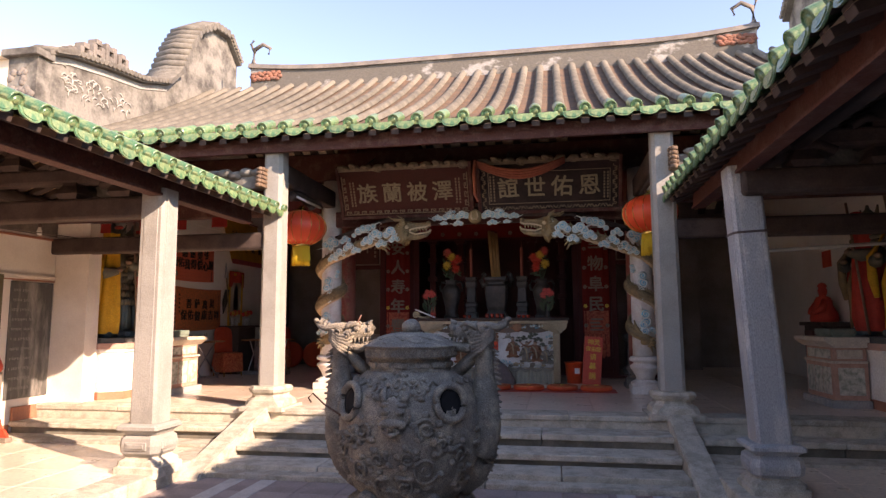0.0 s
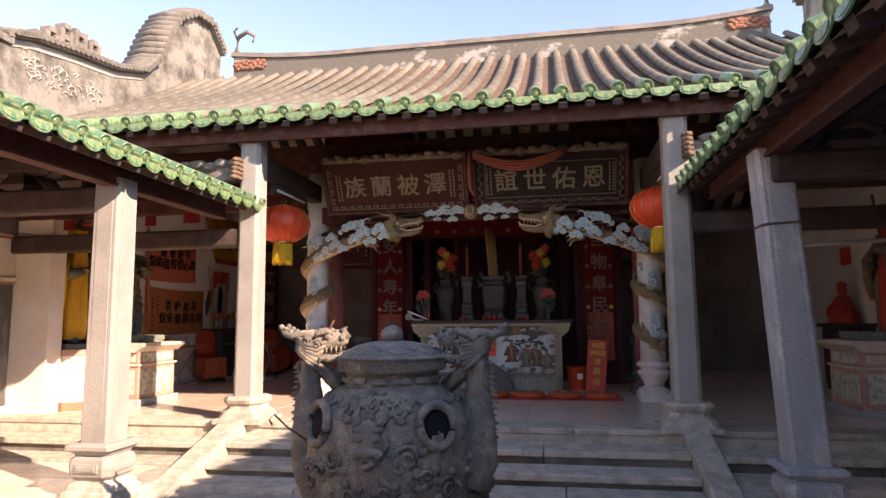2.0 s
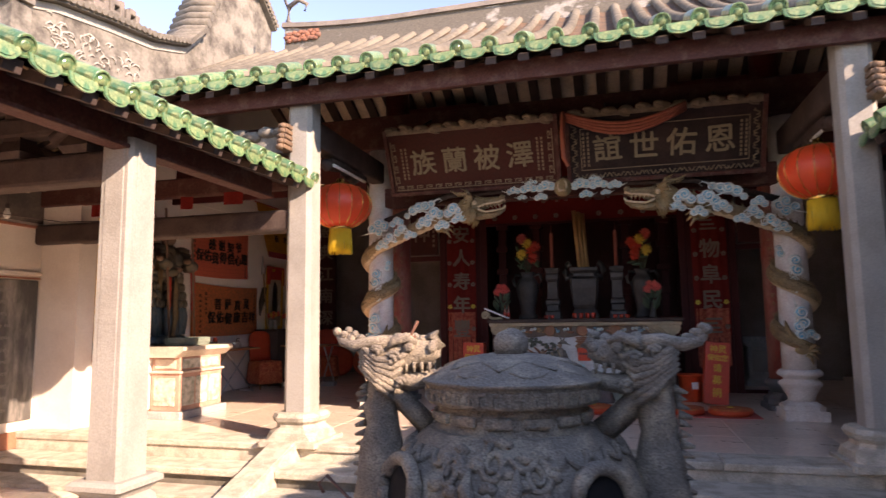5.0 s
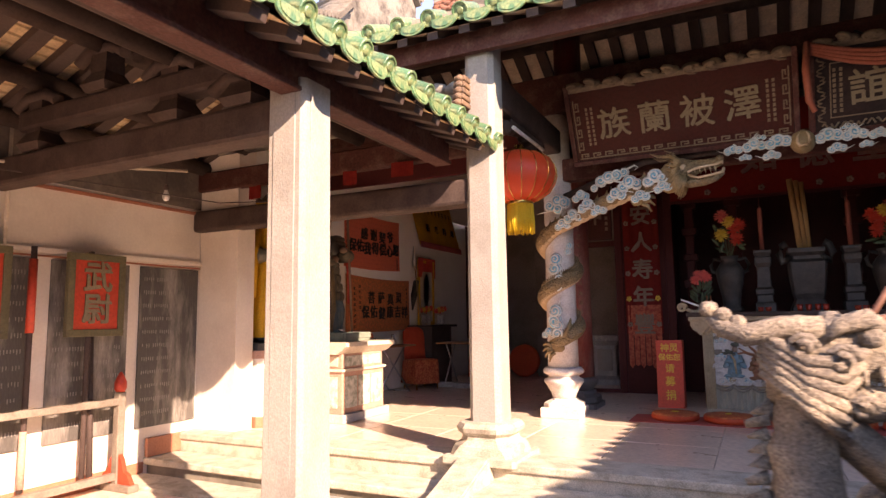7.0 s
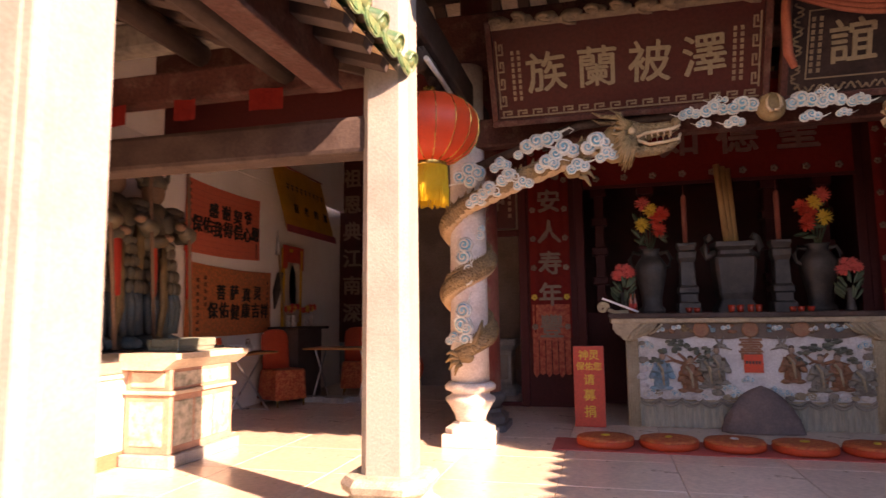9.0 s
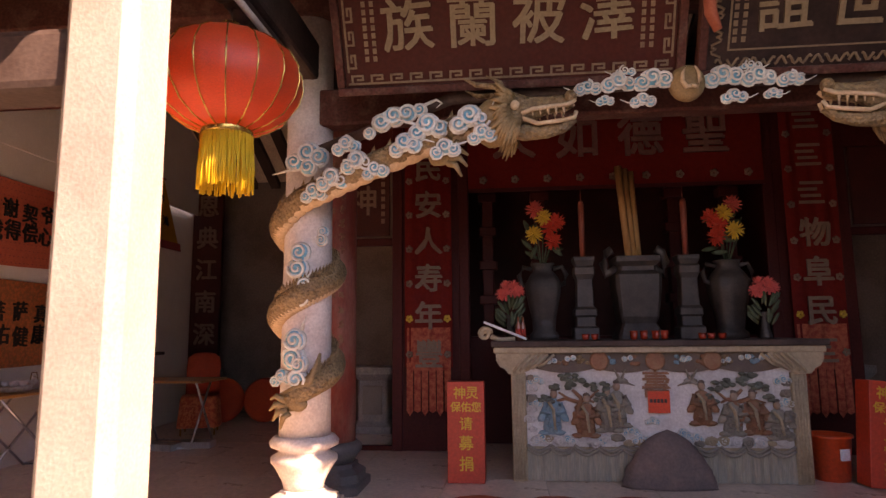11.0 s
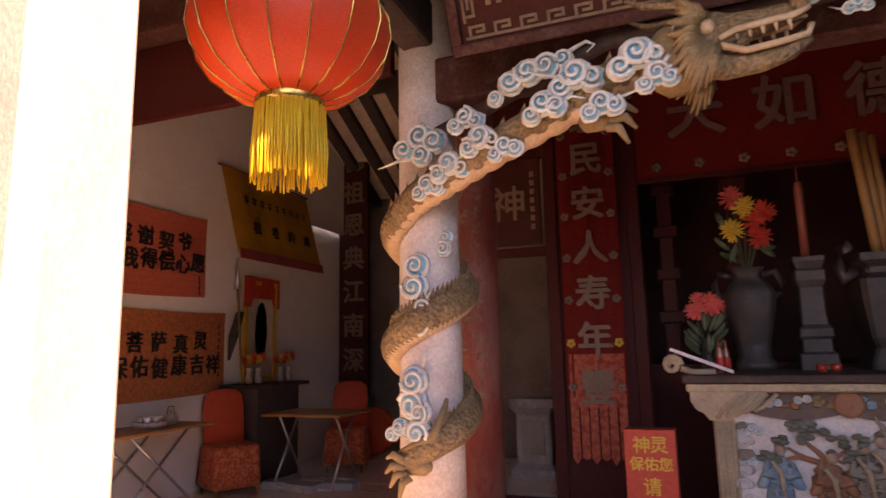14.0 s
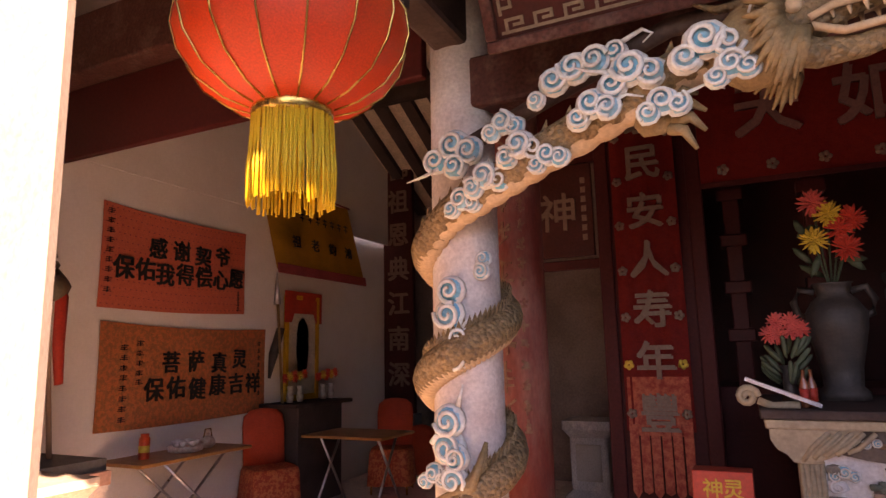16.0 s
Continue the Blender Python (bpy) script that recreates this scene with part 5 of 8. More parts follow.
for d0 in (0, 180):     # beast masks
    def bl(bm, dd, z, r, sq, out=0.0):
        blob(bm, on_bowl(d0 + dd, z + 0.09, out), r, sq, 10, 7, 0.25, Matrix.Rotation(radians(d0 + dd), 3, "Z"))
    bm = NB()
    bl(bm, 0, 0.98, 0.10, (0.95, 0.45, 1.25))
    bl(bm, 0, 0.95, 0.06, (1.3, 0.8, 0.5), 0.04)
    for s in (-1, 1):
        bl(bm, s * 5, 1.02, 0.030, (1.1, 0.8, 0.8), 0.045)
        bl(bm, s * 5, 1.06, 0.035, (1.4, 0.6, 0.5), 0.04)
        bl(bm, s * 6, 0.94, 0.035, (1, 0.8, 0.8), 0.035)
        tube(bm, [on_bowl(d0 + s * 7, 1.160, 0.02), on_bowl(d0 + s * 10, 1.210, 0.025), on_bowl(d0 + s * 10.5, 1.260, 0.01)], [0.028, 0.022, 0.006], 7)
        bl(bm, s * 9, 0.99, 0.04, (0.9, 0.5, 1.4), 0.01)
    tube(bm, [on_bowl(d0 - 5, 0.995, 0.05), on_bowl(d0, 0.965, 0.055), on_bowl(d0 + 5, 0.995, 0.05)], 0.018, 7)
    for k in range(-2, 3):
        tube(bm, [on_bowl(d0 + 1.8 * k, 1.015, 0.065), on_bowl(d0 + 1.8 * k, 0.990, 0.062)], [0.010, 0.003], 5)
    cast("beast_mask", bm)
rnd = random.Random(11)
for k, (d0, z, r) in enumerate(((-19, 1.24, 0.05), (19, 1.24, 0.05), (0, 1.27, 0.055), (-24, 0.98, 0.07), (24, 1.0, 0.075), (-30, 0.72, 0.085), (24, 0.74, 0.10), (-12, 0.80, 0.06), (10, 0.82, 0.055), (-52, 0.85, 0.07), (52, 0.82, 0.07), (60, 0.66, 0.07), (-62, 0.68, 0.07), (36, 0.90, 0.05), (-38, 0.92, 0.05), (-80, 0.9, 0.07), (80, 0.9, 0.07), (-76, 1.1, 0.06), (-100, 1.05, 0.07), (-110, 0.8, 0.08), (-95, 0.7, 0.07), (8, 0.62, 0.07), (-14, 0.64, 0.06))):
    bm = NB()
    pts, rad = [], []
    sg = rnd.choice((-1, 1))
    for q in range(22):
        t = q / 21
        a = rnd.random() * 0.02 + sg * t * 10.5 + k
        rr = r * (1 - 0.82 * t)
        pts.append(on_bowl(d0 + math.degrees(rr * math.cos(a) / 0.52), z + rr * math.sin(a), 0.004 + 0.012 * t))
        rad.append(0.013 - 0.005 * t)
    tube(bm, pts, rad, 6)
    for q in range(5):
        a = q * 1.3 + k
        blob(bm, on_bowl(d0 + math.degrees(r * 1.15 * math.cos(a) / 0.52), z + r * 1.15 * math.sin(a), 0.0), 0.026, (1.3, 0.7, 0.9), 7, 5, 0.4)
    cast("cloud_scroll", bm)
for d0 in (-32, 32, 148, 212):
    bm = NB()
    c = on_bowl(d0, 0.50, 0.06)
    blob(bm, c, 0.075, (1, 1, 1.1), 10, 7, 0.25)
    for s in (-1, 1):
        blob(bm, c + Vector((0.03 * s, -0.06 if abs(d0) < 90 else 0.06, 0.03)), 0.024, (1, 1, 1), 7, 5)
    blob(bm, c + Vector((0, -0.07 if abs(d0) < 90 else 0.07, -0.015)), 0.034, (1.2, 1, 0.7), 8, 5, 0.2)
    cast("beast_foot", bm)
for s in (-1, 1):       # dragon handles
    h = NB()
    path = smooth_path([(s * 0.36, 0.05, 0.52), (s * 0.46, 0.02, 0.66), (s * 0.515, 0, 0.85), (s * 0.53, 0, 1.05), (s * 0.53, 0, 1.25), (s * 0.525, 0, 1.42), (s * 0.50, 0, 1.55)], 5)
    tube(h, path, [0.045 + 0.045 * math.sin(math.pi * min(1, k / 22)) + 0.02 for k in range(len(path))], 24)
    for k in range(2, len(path) - 3):
        p = path[k]
        tube(h, [p + Vector((s * 0.07, 0, 0)), p + Vector((s * 0.115, 0, -0.012))], [0.02, 0.004], 5)
    cast("handle_body", h, 0.016, 22)
    h = NB()
    tube(h, [(s * 0.565, 0, 1.525), (s * 0.50, 0, 1.475), (s * 0.42, 0, 1.40), (s * 0.335, 0, 1.32)], [0.06, 0.055, 0.055, 0.06], 4, squash=0.8)
    cast("handle_strut", h)
    h = NB()
    H = Vector((s * 0.455, 0, 1.575))

    def at(x, y, z):
        """A place on the head: x towards the nose, y sideways, z up."""
        return H + Vector((-s * x, y, z))

    loft(h, [[at(x, r * 0.8 * math.cos(a), zc + r * math.sin(a)) for a in [2 * math.pi * q / 14 for q in range(14)]] for x, zc, r in ((-0.14, -0.03, 0.05), (-0.10, -0.01, 0.08), (-0.05, 0.0, 0.09), (0.0, 0.015, 0.08), (0.05, 0.025, 0.062), (0.10, 0.03, 0.05), (0.14, 0.035, 0.045), (0.165, 0.04, 0.028))])
    tube(h, [at(*v) for v in ((-0.02, 0, -0.06), (0.05, 0, -0.085), (0.12, 0, -0.075), (0.16, 0, -0.045))], [0.045, 0.038, 0.034, 0.018], 9)
    tube(h, [at(*v) for v in ((0.13, 0, 0.05), (0.165, 0, 0.07), (0.155, 0, 0.10), (0.12, 0, 0.095))], [0.03, 0.03, 0.024, 0.012], 8)
    for e in range(6):
        blob(h, at(0.10 - 0.055 * e, 0.012 * (-1) ** e, 0.075 + 0.012 * math.sin(e)), 0.026, (1.1, 1, 0.9), 8, 6, 0.3)
    for q in (-1, 1):
        blob(h, at(0.055, q * 0.05, 0.055), 0.025, (1, 0.9, 1), 9, 7)
        tube(h, [at(*v) for v in ((0.09, q * 0.045, 0.07), (0.05, q * 0.06, 0.09), (0.0, q * 0.065, 0.075), (-0.03, q * 0.07, 0.045))], [0.01, 0.02, 0.018, 0.008], 7)
        blob(h, at(0.145, q * 0.032, 0.05), 0.020, (1.1, 0.9, 0.9), 8, 6)
        for e in range(4):
            tube(h, [at(0.04 + 0.032 * e, q * 0.035, -0.005), at(0.042 + 0.032 * e, q * 0.036, -0.045)], [0.010, 0.004], 5)
        for e in range(6):      # mane in curling bands
            z0 = 0.03 - 0.03 * e
            tube(h, [at(*v) for v in ((0.05 - 0.012 * e, q * 0.055, z0), (0.0, q * 0.082, z0 - 0.025), (-0.06, q * 0.088, z0 - 0.025 + 0.01 * e), (-0.11, q * 0.08, z0 + 0.01 + 0.012 * e), (-0.15, q * 0.065, z0 + 0.04 + 0.012 * e))], [0.010, 0.016, 0.017, 0.014, 0.006], 6)
        for cx, cz, r in ((0.0, 0.01, 0.030), (-0.07, 0.035, 0.028), (0.03, -0.085, 0.024)):
            tube(h, [at(cx + r * (1 - 0.75 * w / 11) * math.cos(w * 0.85), q * (0.085 + 0.001 * w), cz + r * (1 - 0.75 * w / 11) * math.sin(w * 0.85)) for w in range(12)], 0.009, 6)
        tube(h, [at(*v) for v in ((-0.03, q * 0.05, 0.07), (-0.10, q * 0.06, 0.075), (-0.17, q * 0.065, 0.06), (-0.22, q * 0.06, 0.075), (-0.245, q * 0.05, 0.10))], [0.026, 0.026, 0.024, 0.02, 0.014], 8)
        for e in range(3):
            blob(h, at(-0.19 - 0.028 * e, q * 0.055, 0.085 + 0.016 * e), 0.019, (1, 1, 1), 7, 5, 0.2)
    cast("dragon_head", h)
WIRE = material("rusty_wire", (0.16, 0.07, 0.045), 0.7)
bm = NB()
for p in ([(-0.47, -0.02, 1.62), (-0.40, -0.04, 1.66), (-0.36, -0.05, 1.73)], [(-0.42, -0.04, 1.65), (-0.37, -0.05, 1.67)], [(-0.36, -0.32, 1.02), (-0.52, -0.36, 1.13), (-0.60, -0.36, 1.20), (-0.63, -0.36, 1.17), (-0.61, -0.36, 1.14)]):
    tube(bm, p, 0.006, 5)
part("twisted_wire", bm, WIRE, burner, "rusty twisted wire")

# ---- painted altar ----
A_WHITE = material("altar_white", (0.62, 0.64, 0.63), 0.75, (0.42, 0.41, 0.40), 5, 0.5, 50, 0.15)
A_TAN = material("altar_tan", (0.40, 0.33, 0.22), 0.75, (0.28, 0.23, 0.16), 8, 0.5, 50, 0.2)
A_SKIRT = material("altar_skirt", (0.33, 0.31, 0.24), 0.8, (0.20, 0.22, 0.20), 14, 0.6, 50, 0.2, stretch=(3, 1, 0.3))
A_DARK = material("altar_dark_relief", (0.11, 0.085, 0.07), 0.75, (0.17, 0.13, 0.09), 12, 0.5)
A_GREEN = material("pine_green", (0.085, 0.105, 0.085), 0.8, (0.15, 0.17, 0.13), 14, 0.6)
A_BLUE = material("robe_blue", (0.13, 0.29, 0.37), 0.75, (0.27, 0.33, 0.35), 14, 0.5)
A_BROWN = material("robe_brown", (0.26, 0.115, 0.065), 0.75, (0.30, 0.19, 0.11), 14, 0.5)
A_GREY = material("robe_grey", (0.22, 0.21, 0.18), 0.75, (0.32, 0.29, 0.22), 14, 0.5)
SKIN = material("figure_clay", (0.38, 0.27, 0.20), 0.75)
altar = thing("altar", "painted stone altar table with relief of figures under pine trees", "altar")
AX0, AX1, AY = -2.06, 0.24, 10.80
bm = NB()
box(bm, AX0 + 0.05, AX1 - 0.05, AY + 0.02, 11.85, HALL, 1.64)
part("core", bm, A_TAN, altar)
bm = NB()
box(bm, -2.22, 0.40, 10.69, 11.95, 1.675, 1.725, 0.012)
part("top_slab", bm, DARK_WOOD, altar, "dark worn top slab")
bm = NB()
box(bm, -2.20, 0.38, 10.71, 11.93, 1.625, 1.674, 0.012)
part("cornice", bm, A_TAN, altar)
bm = NB()
box(bm, AX0 + 0.1, AX1 - 0.1, AY - 0.002, AY + 0.02, 0.88, 1.50, 0.004)
part("panel", bm, A_WHITE, altar, "whitewashed relief panel")
for x in (AX0, AX1 - 0.12):
    bm = NB()
    box(bm, x, x + 0.12, AY - 0.03, AY + 0.10, HALL, 1.47, 0.012)
    for k in range(5):
        tube(bm, [(x + 0.015 + 0.0225 * k, AY - 0.03, HALL + 0.02), (x + 0.015 + 0.0225 * k, AY - 0.03, 1.45)], 0.011, 6)
    part("corner_curtain", bm, A_TAN, altar)
for s in (-1, 1):        # draped corner brackets
    bm = NB()
    xo = AX0 - 0.12 if s < 0 else AX1 + 0.12
    out = [(0, 1.625), (0.42, 1.625), (0.40, 1.57), (0.33, 1.52), (0.25, 1.48), (0.16, 1.455), (0.10, 1.46), (0.07, 1.50), (0.03, 1.52), (0.0, 1.57)]
    slab(bm, [(xo - s * 0 + (u if s < 0 else -u), z) for u, z in out], 0.16, Matrix(((1, 0, 0, 0), (0, 0, 1, AY - 0.07), (0, 1, 0, 0), (0, 0, 0, 1))))
    for k in range(5):
        u = 0.14 + 0.05 * k
        tube(bm, [(xo + (u if s < 0 else -u), AY - 0.075, 1.47 + 0.012 * k), (xo + (u + 0.05 if s < 0 else -u - 0.05), AY - 0.08, 1.54), (xo + (u + 0.13 if s < 0 else -u - 0.13), AY - 0.075, 1.615)], 0.013, 6)
    part("draped_bracket", bm, A_TAN, altar)
bm = NB()                # scalloped valance
pts = [(AX0 + 0.3, 1.62), (AX1 - 0.3, 1.62)]
W = AX1 - AX0 - 0.4
for k in range(33):
    u = k / 32
    pts.append((AX1 - 0.2 - W * u, 1.50 - 0.035 * abs(math.sin(u * math.pi * 4)) + 0.02 * 0))
slab(bm, pts, 0.03, Matrix(((1, 0, 0, 0), (0, 0, 1, AY - 0.03), (0, 1, 0, 0), (0, 0, 0, 1))))
part("valance", bm, A_DARK, altar)
for k in range(3):
    bm = NB()
    c = ((AX0 + AX1) / 2 + (k - 1) * 0.44, AY - 0.035, 1.56)
    lathe(bm, (0, 0, 0), [(0.075, 0), (0.078, 0.012), (0.06, 0.016), (0.055, 0.012)], 20)
    bmesh.ops.transform(bm, matrix=Matrix.Translation(c) @ Matrix.Rotation(math.pi / 2, 4, "X"), verts=bm.verts)
    part("medallion", bm, A_BROWN, altar)
rnd = random.Random(21)
for k in range(12):
    u = AX0 + 0.33 + k * 0.151
    if min(abs(u - ((AX0 + AX1) / 2 + q * 0.44)) for q in (-1, 0, 1)) > 0.09:
        cloud(altar, (u, AY - 0.04, 1.57 + rnd.uniform(-0.02, 0.02)), 0.038, [(-0.6, 0, 0.6), (0.6, 0.2, 0.6)], 60 + k)


def figure(x, z, h, robe, lean=0.0):
    """A small robed clay figure in relief, plain."""
    bm = NB()
    y = AY - 0.015
    loft(bm, [[(x + lean * t + r * math.cos(a), y + 0.45 * r * math.sin(a), z + h * t) for a in [2 * math.pi * q / 10 for q in range(10)]] for t, r in ((0, 0.065), (0.15, 0.075), (0.4, 0.062), (0.62, 0.068), (0.74, 0.045), (0.78, 0.02))])
    for s in (-1, 1):
        tube(bm, [(x + lean * 0.7 + s * 0.055, y - 0.015, z + h * 0.68), (x + lean * 0.5 + s * 0.085, y - 0.035, z + h * 0.5), (x + lean * 0.5 + s * 0.02, y - 0.045, z + h * 0.46)], [0.024, 0.026, 0.014], 7)
    for q in range(4):
        tube(bm, [(x - 0.04 + 0.026 * q, y - 0.03, z + 0.02), (x - 0.03 + 0.02 * q + lean * 0.5, y - 0.03, z + h * 0.5)], 0.008, 5)
    for s in (-1, 1):       # wide sleeves and the trailing hem
        loft(bm, [[(x + lean * 0.5 + s * (0.05 + 0.05 * t) + r * math.cos(a), y - 0.02 + 0.4 * r * math.sin(a), z + h * (0.62 - 0.34 * t)) for a in [2 * math.pi * q / 8 for q in range(8)]] for t, r in ((0, 0.02), (0.4, 0.032), (0.8, 0.036), (1, 0.02))])
        blob(bm, (x + s * 0.06, y - 0.012, z + 0.012), 0.036, (1.4, 0.6, 0.6), 8, 5, 0.4)
    for q in range(3):
        tube(bm, [(x + lean * 0.4 - 0.06, y - 0.035, z + h * (0.2 + 0.1 * q)), (x + lean * 0.4, y - 0.048, z + h * (0.16 + 0.1 * q)), (x + lean * 0.4 + 0.06, y - 0.035, z + h * (0.21 + 0.1 * q))], 0.006, 5)
    ob = part("relief_figure", bm, robe, altar)
    bm = NB()
    tube(bm, [(x + lean * 0.75 - 0.04, y - 0.035, z + h * 0.72), (x + lean * 0.6, y - 0.046, z + h * 0.55), (x + lean * 0.4 + 0.015, y - 0.044, z + h * 0.12)], [0.012, 0.015, 0.010], 6)
    part("sash", bm, A_TAN if robe is not A_TAN else A_WHITE, ob)
    bm = NB()
    blob(bm, (x + lean, y - 0.010, z + h * 0.97), 0.024, (1.1, 0.8, 0.8), 8, 5, 0.3)
    part("headdress", bm, A_DARK, ob)
    bm = NB()
    blob(bm, (x + lean, y - 0.012, z + h * 0.88), 0.033, (0.9, 0.8, 1.1), 10, 7)
    part("head", bm, SKIN, ob)


def pine(x, z, s):
    bm = NB()
    y = AY - 0.012
    tube(bm, smooth_path([(x, y, z), (x + s * 0.03, y, z + 0.12), (x - s * 0.02, y - 0.01, z + 0.22), (x + s * 0.05, y, z + 0.30)], 4), [0.03 - 0.0015 * k for k in range(13)], 7)
    for dx, dz in ((-0.16, 0.30), (0.16, 0.28), (0.22, 0.20), (-0.12, 0.2)):
        tube(bm, [(x, y, z + 0.20), (x + s * dx * 0.5, y - 0.01, z + 0.23), (x + s * dx, y - 0.01, z + dz)], [0.018, 0.013, 0.008], 6)
    ob = part("pine_tree", bm, A_BROWN, altar)
    bm = NB()
    rn = random.Random(int(abs(x) * 100))
    for dx, dz, n in ((-0.15, 0.33, 7), (0.0, 0.36, 8), (0.15, 0.33, 7), (0.24, 0.23, 5), (-0.20, 0.24, 5), (0.07, 0.40, 6)):
        for q in range(n):
            blob(bm, (x + s * dx + rn.uniform(-0.075, 0.075), y - 0.02 - rn.uniform(0, 0.02), z + dz + rn.uniform(-0.03, 0.03)), 0.026, (1.2, 0.5, 0.7), 7, 4, 0.5)
    part("needles", bm, A_GREEN, ob)


AM = (AX0 + AX1) / 2
pine(-1.52, 1.03, -1)
pine(-0.30, 1.03, 1)
for x, z, h, robe, lean in ((-1.74, 0.98, 0.36, A_BLUE, 0.02), (-1.47, 0.96, 0.34, A_BROWN, 0.01), (-1.29, 1.0, 0.36, A_GREY, -0.01), (-1.22, 1.04, 0.36, A_GREY, 0.0), (-0.56, 1.06, 0.34, A_BROWN, 0.0), (-0.34, 0.98, 0.34, A_GREY, 0.02), (-0.16, 0.99, 0.34, A_BROWN, -0.02), (0.02, 0.95, 0.30, A_GREY, -0.02)):
    figure(x, z, h, robe, lean)
for k, (x, z, size) in enumerate(((-1.86, 1.40, 0.06), (-1.87, 1.22, 0.05), (-1.82, 0.94, 0.07), (-1.62, 0.93, 0.055), (-1.12, 1.0, 0.06), (-1.05, 0.94, 0.06), (-0.72, 0.98, 0.06), (-0.62, 0.95, 0.055), (-0.42, 0.92, 0.05), (0.06, 1.40, 0.06), (0.07, 1.22, 0.06), (0.06, 1.05, 0.05), (-1.36, 0.92, 0.045), (-0.15, 0.92, 0.05), (-0.95, 1.08, 0.05))):
    cloud(altar, (x, AY - 0.012, z), size, [(-0.7, -0.1, 0.5), (0, 0.25, 0.6), (0.7, -0.05, 0.5)], 80 + k)
rnd = random.Random(5)
for k in range(34):      # rocks and cloud scrolls along the panel's border
    if k < 22:
        x, z = AX0 + 0.2 + 1.9 * k / 21, 0.925 + rnd.uniform(-0.015, 0.03)
    else:
        x, z = (AX0 + 0.15 if k % 2 else AX1 - 0.15) + rnd.uniform(-0.02, 0.02), 0.98 + 0.04 * (k - 22)
    bm = NB()
    r = rnd.uniform(0.028, 0.045)
    blob(bm, (x, AY - 0.008, z), r, (1.4, 0.5, 0.8), 9, 5, 0.5)
    spiral(bm, Vector((x, AY - 0.008 - r * 0.45, z)), r * 0.85, rnd.uniform(0, 6), rnd.choice((-1, 1)), r * 0.16)
    part("border_scroll", bm, rnd.choice((A_TAN, A_WHITE, A_GREY, A_WHITE)), altar)
for k in range(9):       # painted fruit and leaves in the valance
    bm = NB()
    x = AM - 0.75 + 0.1875 * k
    for q in range(5):
        blob(bm, (x + rnd.uniform(-0.05, 0.05), AY - 0.034, 1.56 + rnd.uniform(-0.035, 0.035)), 0.02, (1.3, 0.5, 0.8), 7, 5, 0.4)
    part("valance_relief", bm, (A_BROWN, OCHRE, A_BLUE)[k % 3], altar)
for s in (-1, 1):
    bm = NB()
    c = Vector((AM + s * 0.27, AY - 0.02, 1.40))
    blob(bm, c, 0.035, (1.6, 0.5, 0.7), 9, 5)
    for a, l in ((60, 0.11), (110, 0.10), (-30, 0.10), (200, 0.11)):
        tube(bm, [c, c + Vector((s * l * math.cos(radians(a)), -0.01, l * math.sin(radians(a))))], [0.018, 0.004], 6)
    part("crane_relief", bm, A_GREY, altar)
bm = NB()
write(bm, "壽", Matrix.Translation((AM, AY - 0.012, 1.37)) @ Matrix.Rotation(math.pi / 2, 4, "X"), 0.23, 0.008)
part("longevity_character", bm, A_BROWN, altar)
NOTE_RED = material("red_paper", (0.72, 0.07, 0.02), 0.5, (0.6, 0.05, 0.02), 6, 0.3)
bm = NB()
box(bm, AM - 0.07, AM + 0.10, AY - 0.035, AY - 0.032, 1.15, 1.32)
ob = part("paper_note", bm, NOTE_RED, altar, "orange-red paper note")
bm = NB()
for k in range(5):
    box(bm, AM - 0.055 + 0.028 * k, AM - 0.035 + 0.028 * k, AY - 0.0372, AY - 0.0355, 1.23, 1.26)
part("script", bm, RAFTER, ob)
bm = NB()                # pleated skirt
n = 60
out = [(AX0 + 0.12 + (W + 0.16) * k / n, AY - 0.012 + 0.012 * (k % 2)) for k in range(n + 1)]
loft(bm, [[(x, y, HALL + 0.005) for x, y in out], [(x, y, 0.86) for x, y in out]], close=False, caps=False, smooth=False)
part("pleated_skirt", bm, A_SKIRT, altar)
bm = NB()
for k in range(11):
    x0 = AX0 + 0.12 + k * (W + 0.16) / 11
    for q in range(2):
        tube(bm, [(x0 + (W + 0.16) / 11 * t / 8, AY - 0.022, 0.895 - 0.03 * q - 0.045 * math.sin(math.pi * t / 8)) for t in range(9)], 0.013, 6)
part("swag_border", bm, A_GREY, altar)
# boulder before the altar
BOULDER = material("boulder", (0.13, 0.105, 0.10), 0.8, (0.24, 0.16, 0.14), 5, 0.6, 50, 0.4)
bm = NB()
rings = []
for i in range(17):
    t = i / 16
    rr = (1 - t ** 2.6) ** 0.7 * (1 - 0.12 * t)
    ring = []
    for k in range(48):
        a = 2 * math.pi * k / 48
        q = Vector((math.cos(a) * rr, math.sin(a) * rr, t))
        w = 1 + 0.16 * noise.noise(q * 1.6 + Vector((3, 1, 5))) + 0.06 * noise.noise(q * 5) + 0.03 * noise.noise(q * 13)
        ring.append((-0.87 + 0.355 * rr * w * math.cos(a), 10.66 + 0.13 * rr * w * math.sin(a), HALL + 0.43 * t - 0.09 * t * (rr * math.cos(a)) ** 2 * (1 if a > 1.57 else 1.4)))
    rings.append(ring)
loft(bm, rings)
whole("boulder", bm, BOULDER, "dark rounded boulder standing before the altar", "stone")

